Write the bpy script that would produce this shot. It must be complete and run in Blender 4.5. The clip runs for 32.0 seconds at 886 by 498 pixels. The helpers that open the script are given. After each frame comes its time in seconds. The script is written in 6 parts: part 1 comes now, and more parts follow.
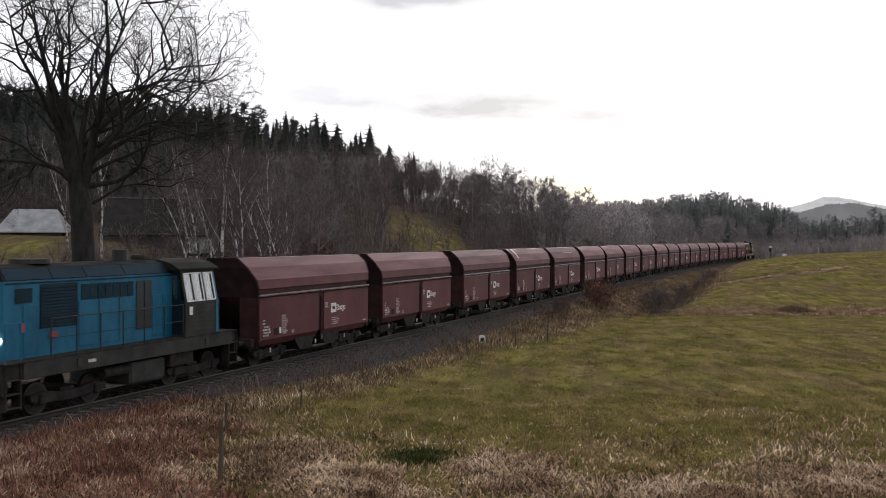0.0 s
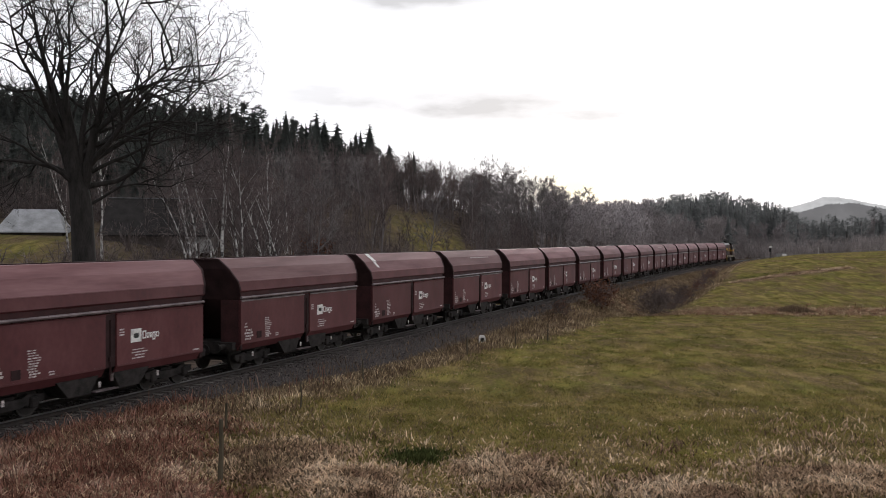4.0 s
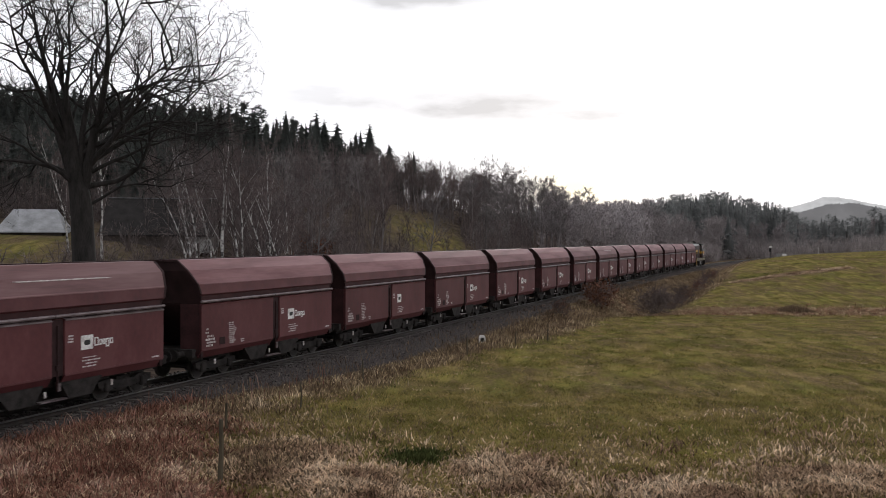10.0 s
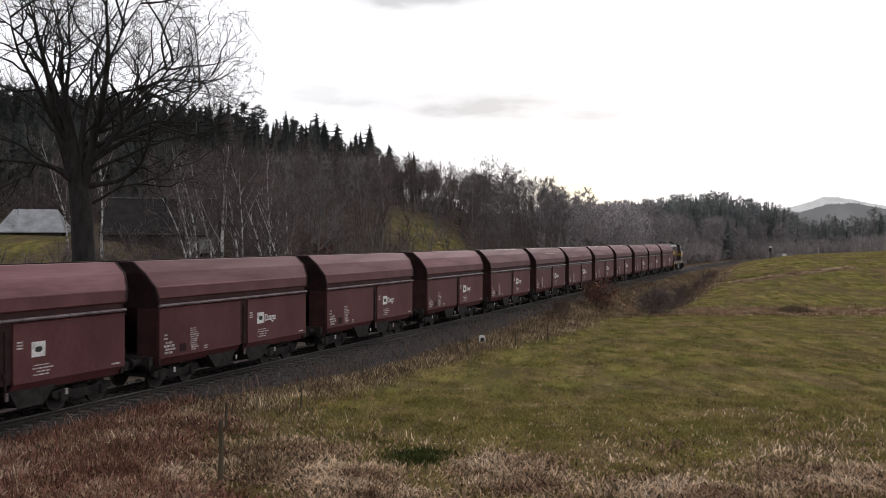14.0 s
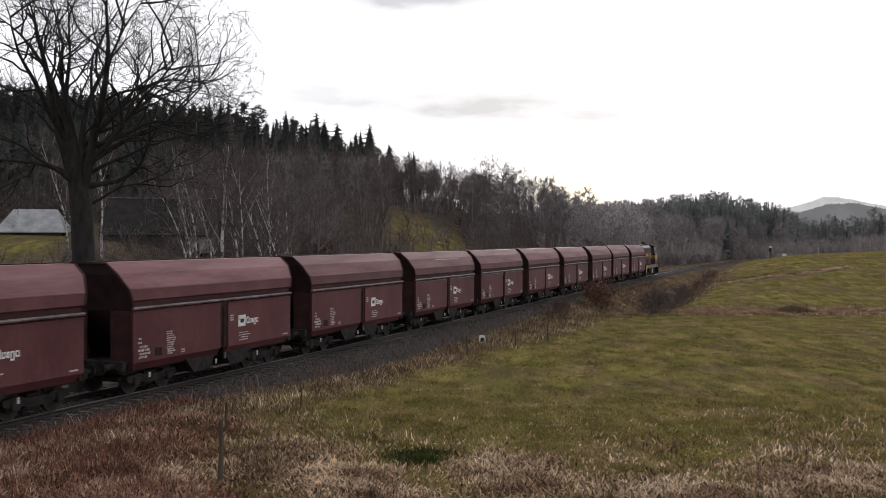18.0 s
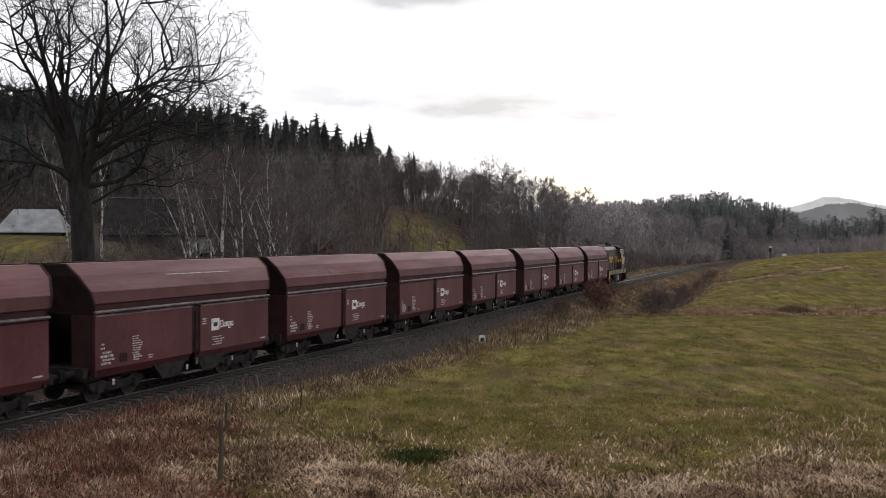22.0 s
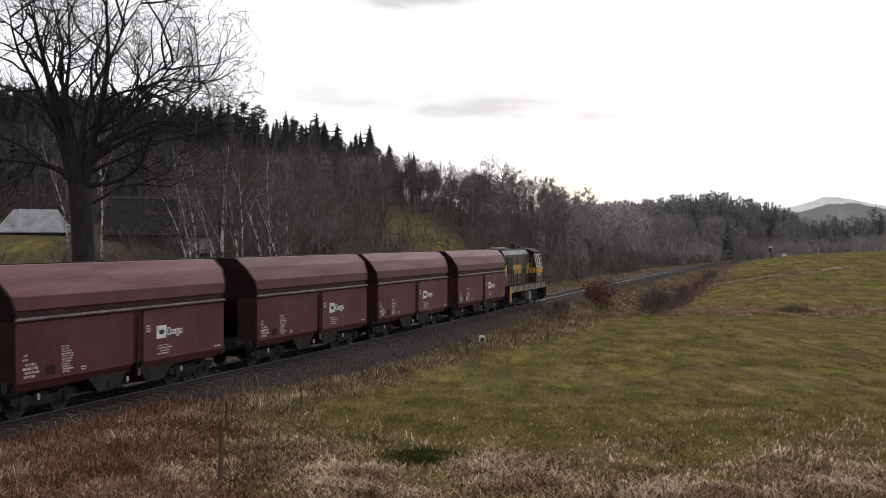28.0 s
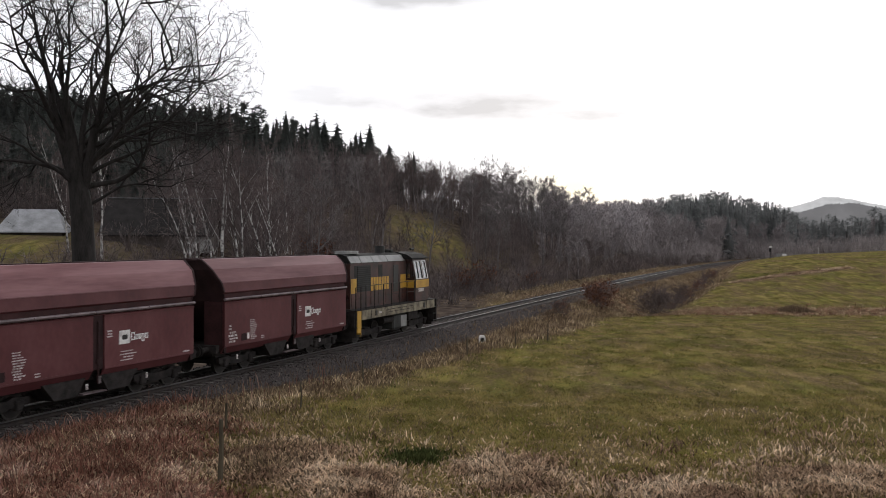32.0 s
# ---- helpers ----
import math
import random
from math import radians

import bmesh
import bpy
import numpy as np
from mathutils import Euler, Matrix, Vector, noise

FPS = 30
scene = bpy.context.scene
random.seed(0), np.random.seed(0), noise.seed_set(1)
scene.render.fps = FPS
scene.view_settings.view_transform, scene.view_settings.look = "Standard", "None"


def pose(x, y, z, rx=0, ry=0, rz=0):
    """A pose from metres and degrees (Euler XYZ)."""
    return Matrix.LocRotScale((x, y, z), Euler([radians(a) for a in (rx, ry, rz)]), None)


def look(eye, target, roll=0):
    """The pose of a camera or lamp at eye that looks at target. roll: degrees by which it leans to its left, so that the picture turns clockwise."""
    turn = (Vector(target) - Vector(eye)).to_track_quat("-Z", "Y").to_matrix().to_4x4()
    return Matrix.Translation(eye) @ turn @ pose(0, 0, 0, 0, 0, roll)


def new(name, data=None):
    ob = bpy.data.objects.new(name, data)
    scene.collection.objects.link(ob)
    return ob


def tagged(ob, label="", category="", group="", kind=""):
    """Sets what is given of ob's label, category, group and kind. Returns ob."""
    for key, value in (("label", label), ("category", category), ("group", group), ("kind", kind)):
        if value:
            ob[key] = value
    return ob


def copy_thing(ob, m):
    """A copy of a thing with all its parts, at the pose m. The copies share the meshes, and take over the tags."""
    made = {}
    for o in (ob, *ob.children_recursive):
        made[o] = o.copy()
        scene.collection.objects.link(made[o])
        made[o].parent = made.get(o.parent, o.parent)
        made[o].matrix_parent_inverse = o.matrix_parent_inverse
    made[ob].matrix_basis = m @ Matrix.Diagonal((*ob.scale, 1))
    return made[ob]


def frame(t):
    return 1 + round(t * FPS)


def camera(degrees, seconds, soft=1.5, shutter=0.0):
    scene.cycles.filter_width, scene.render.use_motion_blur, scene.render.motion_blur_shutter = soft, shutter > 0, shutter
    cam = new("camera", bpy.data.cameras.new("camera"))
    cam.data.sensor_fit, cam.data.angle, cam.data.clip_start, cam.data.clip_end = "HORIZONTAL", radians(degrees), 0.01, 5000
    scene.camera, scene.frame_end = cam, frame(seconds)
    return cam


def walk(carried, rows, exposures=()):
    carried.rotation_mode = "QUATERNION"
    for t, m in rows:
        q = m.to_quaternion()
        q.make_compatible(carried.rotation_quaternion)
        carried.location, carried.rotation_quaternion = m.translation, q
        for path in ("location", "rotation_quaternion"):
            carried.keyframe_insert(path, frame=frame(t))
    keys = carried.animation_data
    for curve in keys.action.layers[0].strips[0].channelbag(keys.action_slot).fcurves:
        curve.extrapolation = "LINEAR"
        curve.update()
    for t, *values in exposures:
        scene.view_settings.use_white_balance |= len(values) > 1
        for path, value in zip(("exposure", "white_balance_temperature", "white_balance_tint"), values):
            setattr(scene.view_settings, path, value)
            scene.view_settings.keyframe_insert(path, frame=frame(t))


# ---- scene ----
# ================= camera =================
cam = camera(48.52, 32.0, soft=0.8, shutter=0.3)
EYE = (0.0, 0.0, 5.3855)
VIEW = look(EYE, (0.0, 1739.28, 5.3855 - 18.96), 0.1955)
walk(cam, [(0.0, VIEW), (32.0, VIEW)])

# ================= sky, sun, exposure =================
SUN_AZ, SUN_EL = radians(8.0), radians(11.0)


def make_world():
    w = bpy.data.worlds.new("overcast_sky")
    scene.world = w
    w.use_nodes = True
    nt = w.node_tree
    nt.nodes.clear()
    out = nt.nodes.new("ShaderNodeOutputWorld")
    bg = nt.nodes.new("ShaderNodeBackground")
    sky = nt.nodes.new("ShaderNodeTexSky")
    sky.sky_type, sky.sun_disc = "NISHITA", False
    sky.sun_elevation, sky.sun_rotation = SUN_EL, SUN_AZ
    tc = nt.nodes.new("ShaderNodeTexCoord")
    ln = nt.links.new

    def calc(op, *vals):
        n = nt.nodes.new("ShaderNodeMath")
        n.operation = op
        for k, v in enumerate(vals):
            if isinstance(v, (int, float)):
                n.inputs[k].default_value = v
            else:
                ln(v, n.inputs[k])
        return n.outputs[0]

    sep = nt.nodes.new("ShaderNodeSeparateXYZ")
    ln(tc.outputs["Generated"], sep.inputs[0])
    az = calc("ARCTAN2", sep.outputs[0], sep.outputs[1])
    el = calc("ARCSINE", sep.outputs[2])
    comb = nt.nodes.new("ShaderNodeCombineXYZ")
    ln(calc("MULTIPLY", az, 9.0), comb.inputs[0])
    ln(calc("MULTIPLY", el, 34.0), comb.inputs[1])
    n1 = nt.nodes.new("ShaderNodeTexNoise")
    n1.inputs["Scale"].default_value, n1.inputs["Detail"].default_value, n1.inputs["Roughness"].default_value = 1.0, 6.0, 0.55
    ln(comb.outputs[0], n1.inputs["Vector"])
    wisp = calc("SUBTRACT", n1.outputs["Fac"], 0.5)
    total = None
    # flat grey cloud banks: azimuth, elevation, half width, half height, depth
    for a0, e0, wa, we, k in ((-0.12, 0.146, 0.065, 0.016, 0.22), (0.035, 0.134, 0.095, 0.016, 0.40), (0.16, 0.123, 0.06, 0.007, 0.30), (-0.01, 0.238, 0.085, 0.012, 0.42), (-0.45, 0.20, 0.12, 0.02, 0.2), (0.55, 0.22, 0.2, 0.02, 0.2), (1.2, 0.3, 0.3, 0.04, 0.2), (-1.3, 0.3, 0.3, 0.04, 0.2)):
        da = calc("DIVIDE", calc("SUBTRACT", az, a0), wa)
        de = calc("DIVIDE", calc("SUBTRACT", el, e0), we)
        r2 = calc("ADD", calc("MULTIPLY", da, da), calc("MULTIPLY", de, de))
        r2 = calc("ADD", r2, calc("MULTIPLY", wisp, 3.4))
        g = calc("MULTIPLY", calc("POWER", 2.718, calc("MULTIPLY", calc("MAXIMUM", r2, 0.0), -1.0)), k)
        total = g if total is None else calc("ADD", total, g)
    # pale warm glow where the sun stands behind the cloud
    ga = calc("DIVIDE", calc("SUBTRACT", az, 0.135), 0.05)
    ge = calc("DIVIDE", calc("SUBTRACT", el, 0.05), 0.022)
    warm = calc("POWER", 2.718, calc("MULTIPLY", calc("ADD", calc("MULTIPLY", ga, ga), calc("MULTIPLY", ge, ge)), -1.0))
    # the cloud layer is brighter towards the sun than away from it
    toward = calc("ADD", calc("MULTIPLY", sep.outputs[0], math.sin(SUN_AZ)), calc("MULTIPLY", sep.outputs[1], math.cos(SUN_AZ)))
    lum = calc("MULTIPLY", calc("SUBTRACT", 1.0, total), calc("MULTIPLY_ADD", toward, 3.3, 8.9))
    cc = nt.nodes.new("ShaderNodeCombineColor")
    ln(lum, cc.inputs[0])
    ln(calc("MULTIPLY", lum, calc("SUBTRACT", 1.0, calc("MULTIPLY", warm, 0.05))), cc.inputs[1])
    ln(calc("MULTIPLY", lum, calc("SUBTRACT", 1.045, calc("MULTIPLY", warm, 0.28))), cc.inputs[2])
    mix = nt.nodes.new("ShaderNodeMix")
    mix.data_type = "RGBA"
    mix.inputs[0].default_value = 0.975
    ln(sky.outputs["Color"], mix.inputs[6])
    ln(cc.outputs[0], mix.inputs[7])
    ln(mix.outputs[2], bg.inputs["Color"])
    bg.inputs["Strength"].default_value = 0.1
    ln(bg.outputs["Background"], out.inputs["Surface"])


make_world()
sun_data = bpy.data.lights.new("sun", "SUN")
sun_data.energy, sun_data.angle, sun_data.color = 0.9, radians(12), (1.0, 0.95, 0.88)
sun = new("sun", sun_data)
sun.matrix_world = look((0, 0, 60), (-math.sin(SUN_AZ) * math.cos(SUN_EL), -math.cos(SUN_AZ) * math.cos(SUN_EL), 60 - math.sin(SUN_EL)))
scene.view_settings.exposure = 0.0


# ================= materials =================
def material(name, stops, rough=0.7, metal=0.0, scale=4.0, fine=40.0, bump=0.2, rnd=0.0, attr="", streak=(1, 1, 1), spec=0.5, bump_dist=0.01, island=False, coord="Object", trans=0.0):
    """Two noises, coarse and fine, run through colour stops; rnd varies brightness from piece to piece."""
    m = bpy.data.materials.new(name)
    m.use_nodes = True
    nt = m.node_tree
    b = nt.nodes["Principled BSDF"]
    ln = nt.links.new
    tc = nt.nodes.new("ShaderNodeTexCoord")
    mp = nt.nodes.new("ShaderNodeMapping")
    mp.inputs["Scale"].default_value = streak
    ln(tc.outputs[coord], mp.inputs["Vector"])
    na, nb = nt.nodes.new("ShaderNodeTexNoise"), nt.nodes.new("ShaderNodeTexNoise")
    na.inputs["Scale"].default_value, nb.inputs["Scale"].default_value = scale, fine
    na.inputs["Detail"].default_value = nb.inputs["Detail"].default_value = 6.0
    for n in (na, nb):
        ln(mp.outputs["Vector"], n.inputs["Vector"])
    mx = nt.nodes.new("ShaderNodeMath")
    mx.operation = "MULTIPLY_ADD"
    ln(nb.outputs["Fac"], mx.inputs[0])
    mx.inputs[1].default_value = 0.45
    half = nt.nodes.new("ShaderNodeMath")
    half.operation = "MULTIPLY_ADD"
    ln(na.outputs["Fac"], half.inputs[0])
    half.inputs[1].default_value, half.inputs[2].default_value = 1.0, -0.225
    ln(half.outputs[0], mx.inputs[2])
    ramp = nt.nodes.new("ShaderNodeValToRGB")
    el = ramp.color_ramp.elements
    while len(el) < len(stops):
        el.new(0.5)
    for e, (pos, col) in zip(el, stops):
        e.position, e.color = pos, (*col, 1)
    ln(mx.outputs[0], ramp.inputs["Fac"])
    color = ramp.outputs["Color"]
    if rnd:
        src = nt.nodes.new("ShaderNodeNewGeometry").outputs["Random Per Island"] if island else nt.nodes.new("ShaderNodeObjectInfo").outputs["Random"]
        mr = nt.nodes.new("ShaderNodeMapRange")
        ln(src, mr.inputs["Value"])
        mr.inputs["To Min"].default_value, mr.inputs["To Max"].default_value = 1 - rnd, 1 + rnd
        hs = nt.nodes.new("ShaderNodeHueSaturation")
        ln(mr.outputs["Result"], hs.inputs["Value"])
        ln(color, hs.inputs["Color"])
        color = hs.outputs["Color"]
    ln(color, b.inputs["Base Color"])
    b.inputs["Metallic"].default_value = metal
    b.inputs["Specular IOR Level"].default_value = spec
    rr = nt.nodes.new("ShaderNodeMapRange")
    ln(nb.outputs["Fac"], rr.inputs["Value"])
    rr.inputs["To Min"].default_value, rr.inputs["To Max"].default_value = max(0.03, rough - 0.12), min(1, rough + 0.12)
    ln(rr.outputs["Result"], b.inputs["Roughness"])
    if bump:
        bp = nt.nodes.new("ShaderNodeBump")
        bp.inputs["Strength"].default_value, bp.inputs["Distance"].default_value = bump, bump_dist
        ln(nb.outputs["Fac"], bp.inputs["Height"])
        ln(bp.outputs["Normal"], b.inputs["Normal"])
    if trans:
        # thin leaves let part of the light through
        tl, ms = nt.nodes.new("ShaderNodeBsdfTranslucent"), nt.nodes.new("ShaderNodeMixShader")
        ms.inputs[0].default_value = trans
        ln(color, tl.inputs["Color"])
        ln(b.outputs[0], ms.inputs[1])
        ln(tl.outputs[0], ms.inputs[2])
        ln(ms.outputs[0], nt.nodes["Material Output"].inputs["Surface"])
    return m


def plain(name, col, var=0.15, **kw):
    lo = tuple(c * (1 - var) for c in col)
    hi = tuple(min(1, c * (1 + var)) for c in col)
    return material(name, [(0.35, lo), (0.65, hi)], **kw)


M_RED = material("oxide_red_paint", [(0.30, (0.068, 0.0170, 0.0190)), (0.5, (0.100, 0.0275, 0.0300)), (0.72, (0.130, 0.044, 0.0465))], rough=0.6, scale=0.8, fine=9, bump=0.05, rnd=0.1, streak=(0.7, 1, 0.5), spec=0.3)
# side red made paler: the sky's sheen on the roof is painted in
M_ROOF = material("sky_paled_red_roof", [(0.28, (0.128, 0.050, 0.054)), (0.5, (0.188, 0.086, 0.091)), (0.74, (0.25, 0.128, 0.134))], rough=0.62, scale=1.6, fine=12, bump=0.03, rnd=0.16, streak=(0.12, 1, 1), spec=0.25)
M_DULLROOF = material("dull_brown_roof", [(0.28, (0.115, 0.055, 0.056)), (0.5, (0.168, 0.086, 0.088)), (0.74, (0.22, 0.126, 0.128))], rough=0.65, scale=1.6, fine=12, bump=0.03, rnd=0.12, streak=(0.12, 1, 1), spec=0.25)
# body red darkened: the shade on wagon ends and recesses is painted in
M_END = material("shaded_red_paint", [(0.3, (0.020, 0.0105, 0.011)), (0.7, (0.046, 0.0225, 0.023))], rough=0.8, scale=1.5, fine=20, bump=0.1, spec=0.2)
# half as dark: painted shade for corner plates and the rebate under the lids
M_CORNER = material("half_shaded_red_paint", [(0.3, (0.030, 0.012, 0.0125)), (0.7, (0.064, 0.024, 0.025))], rough=0.7, scale=1.5, fine=12, bump=0.08, spec=0.2)
M_PIPE = material("worn_grey_steel", [(0.35, (0.085, 0.062, 0.064)), (0.65, (0.19, 0.15, 0.155))], rough=0.5, scale=3, fine=30, bump=0.1, streak=(0.6, 1, 1))
M_UNDER = material("brake_dust_steel", [(0.3, (0.018, 0.0162, 0.0157)), (0.7, (0.048, 0.042, 0.040))], rough=0.9, scale=3, fine=25, bump=0.2, spec=0.1)
M_WHEEL = plain("wheel_steel", (0.030, 0.026, 0.0245), rough=0.8, metal=0.2, scale=6)
M_TREAD = plain("polished_tread", (0.07, 0.065, 0.06), rough=0.5, metal=1.0, scale=6)
M_WHITE = material("weathered_white_marking", [(0.33, (0.52, 0.50, 0.49)), (0.55, (0.82, 0.81, 0.79))], rough=0.6, scale=5, fine=40, bump=0.0)
M_DIMWHITE = material("faded_marking", [(0.35, (0.28, 0.23, 0.22)), (0.6, (0.62, 0.57, 0.56))], rough=0.7, scale=8, fine=60, bump=0.0)
M_BLACK = plain("black_paint", (0.014, 0.014, 0.014), rough=0.6)
M_BLUE = material("bright_blue_paint", [(0.3, (0.003, 0.076, 0.145)), (0.7, (0.007, 0.138, 0.240))], rough=0.5, spec=0.3, scale=1.2, fine=12, bump=0.04, rnd=0.06, streak=(1, 1, 0.4))
# darker copy of the bright blue, with shade put into the colour
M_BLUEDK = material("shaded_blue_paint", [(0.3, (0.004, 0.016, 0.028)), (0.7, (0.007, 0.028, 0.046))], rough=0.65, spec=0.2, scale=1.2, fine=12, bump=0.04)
M_LGREY = material("loco_grey_paint", [(0.3, (0.16, 0.16, 0.155)), (0.7, (0.31, 0.31, 0.30))], rough=0.5, scale=1.5, fine=15, bump=0.05)
M_SOOT = material("soot_black_roof", [(0.3, (0.010, 0.0095, 0.009)), (0.7, (0.026, 0.025, 0.024))], rough=0.85, scale=1.5, fine=15, bump=0.08, spec=0.1)
M_DGREY = material("sooty_grey_paint", [(0.3, (0.022, 0.022, 0.021)), (0.7, (0.05, 0.05, 0.047))], rough=0.7, scale=1.5, fine=15, bump=0.08, spec=0.2)
M_MAROON = material("maroon_loco_paint", [(0.34, (0.020, 0.0085, 0.0075)), (0.5, (0.050, 0.0165, 0.013)), (0.7, (0.085, 0.029, 0.023))], rough=0.5, scale=1.4, fine=14, bump=0.05)
M_YELLOW = material("warning_yellow_paint", [(0.3, (0.40, 0.21, 0.025)), (0.7, (0.60, 0.35, 0.04))], rough=0.5, scale=2, fine=20, bump=0.04)
M_CREAM = material("dirty_cream_paint", [(0.34, (0.075, 0.06, 0.04)), (0.5, (0.19, 0.16, 0.105)), (0.68, (0.30, 0.265, 0.18))], rough=0.6, scale=2, fine=20, bump=0.05)
M_REDMARK = plain("red_marking", (0.26, 0.05, 0.06), rough=0.5)
M_FRAME = plain("pale_window_alloy", (0.55, 0.55, 0.54), rough=0.5, metal=0.2)


def glass_material():
    m = bpy.data.materials.new("cab_glass")
    m.use_nodes = True
    nt = m.node_tree
    nt.nodes.clear()
    out, mx = nt.nodes.new("ShaderNodeOutputMaterial"), nt.nodes.new("ShaderNodeMixShader")
    tr, gl = nt.nodes.new("ShaderNodeBsdfTransparent"), nt.nodes.new("ShaderNodeBsdfGlossy")
    tr.inputs["Color"].default_value = (0.78, 0.82, 0.82, 1)
    gl.inputs["Roughness"].default_value = 0.05
    mx.inputs[0].default_value = 0.3
    nt.links.new(tr.outputs[0], mx.inputs[1])
    nt.links.new(gl.outputs[0], mx.inputs[2])
    nt.links.new(mx.outputs[0], out.inputs["Surface"])
    return m


M_GLASS = glass_material()


def lamp_material():
    m = bpy.data.materials.new("lit_headlamp")
    m.use_nodes = True
    b = m.node_tree.nodes["Principled BSDF"]
    b.inputs["Emission Color"].default_value = (1, 0.96, 0.85, 1)
    b.inputs["Emission Strength"].default_value = 4.0
    return m


M_LAMP = lamp_material()
M_RAIL = material("rusty_rail_side", [(0.35, (0.014, 0.010, 0.008)), (0.65, (0.034, 0.024, 0.019))], rough=0.8, scale=5, fine=50, bump=0.2)
M_RAILTOP = plain("polished_rail_head", (0.13, 0.125, 0.12), rough=0.6, metal=0.6, scale=3)
M_SLEEPER = material("weathered_concrete_sleeper", [(0.3, (0.055, 0.048, 0.043)), (0.7, (0.12, 0.105, 0.095))], rough=0.9, scale=4, fine=40, bump=0.3, rnd=0.15)
M_STONE = material("ballast_stone", [(0.3, (0.034, 0.028, 0.026)), (0.55, (0.072, 0.060, 0.056)), (0.75, (0.145, 0.122, 0.112))], rough=0.95, scale=6, fine=60, bump=0.4, rnd=0.75, island=True)
M_BARK = material("oak_bark", [(0.3, (0.018, 0.017, 0.016)), (0.7, (0.047, 0.043, 0.041))], rough=0.95, scale=4, fine=30, bump=0.5, bump_dist=0.02, streak=(1, 1, 0.25), spec=0.1)
M_TWIG = plain("bare_twig_bark", (0.116, 0.088, 0.084), var=0.3, rough=0.95, scale=0.4, fine=8, rnd=0.3, bump=0.0)
M_TWIGG = plain("grey_twig_bark", (0.172, 0.153, 0.152), var=0.3, rough=0.95, scale=0.4, fine=8, rnd=0.3, bump=0.0)
# far bark in two steps, paler with distance: haze is painted into the colour
M_TWIGF = plain("haze_paled_twig_bark", (0.275, 0.246, 0.246), var=0.15, rough=0.95, scale=0.4, fine=8, rnd=0.15, bump=0.0)
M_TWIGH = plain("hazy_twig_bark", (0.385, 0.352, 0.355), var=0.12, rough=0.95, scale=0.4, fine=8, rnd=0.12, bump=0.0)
M_STEM = plain("brown_stem_bark", (0.124, 0.099, 0.095), var=0.3, rough=0.95, scale=0.4, fine=8, rnd=0.45, bump=0.0, island=True)
# brush at the forest's edge, with haze painted into its colour
M_HAZE = plain("haze_paled_brush", (0.30, 0.265, 0.26), var=0.25, rough=0.95, scale=0.4, fine=8, rnd=0.4, bump=0.0, island=True)
M_BIRCH = material("birch_bark", [(0.40, (0.05, 0.045, 0.042)), (0.47, (0.30, 0.29, 0.28)), (0.64, (0.62, 0.60, 0.58))], rough=0.8, scale=2.0, fine=7, bump=0.2, streak=(1, 1, 1.2))
M_NEEDLE = material("spruce_needles", [(0.3, (0.056, 0.063, 0.060)), (0.7, (0.098, 0.106, 0.098))], trans=0.4, spec=0.1, rough=0.9, scale=0.8, fine=9, rnd=0.3, bump=0.0)
# far conifers' needles, lightened to carry painted haze
M_PINE = material("haze_paled_needles", [(0.3, (0.190, 0.198, 0.196)), (0.7, (0.255, 0.260, 0.256))], trans=0.45, spec=0.1, rough=0.9, scale=0.8, fine=9, rnd=0.25, bump=0.0)
M_LEAF = material("withered_oak_leaves", [(0.3, (0.09, 0.042, 0.028)), (0.7, (0.20, 0.095, 0.062))], spec=0.1, rough=0.9, scale=3, fine=20, rnd=0.4, bump=0.0, island=True)
M_POST = material("weathered_post_wood", [(0.3, (0.045, 0.036, 0.022)), (0.7, (0.11, 0.09, 0.058))], rough=0.9, scale=5, fine=30, bump=0.4, streak=(1, 1, 0.2))
M_SHEET = material("pale_sheet_metal_roof", [(0.34, (0.17, 0.175, 0.18)), (0.48, (0.23, 0.235, 0.245)), (0.66, (0.30, 0.305, 0.32))], rough=0.55, scale=1.2, fine=10, bump=0.1)
M_PLASTER = material("old_white_plaster", [(0.36, (0.17, 0.165, 0.16)), (0.6, (0.42, 0.41, 0.40))], rough=0.9, scale=0.9, fine=8, bump=0.1)
M_WOODWALL = material("dark_timber_wall", [(0.3, (0.05, 0.042, 0.036)), (0.7, (0.11, 0.09, 0.08))], rough=0.9, scale=2, fine=20, bump=0.3, streak=(1, 1, 0.15))
M_SLATE = material("dark_slate_roof", [(0.3, (0.019, 0.017, 0.017)), (0.7, (0.034, 0.031, 0.030))], rough=0.95, scale=1.5, fine=9, bump=0.2, spec=0.15)
M_DARK = plain("dark_opening", (0.012, 0.012, 0.013), rough=0.4)
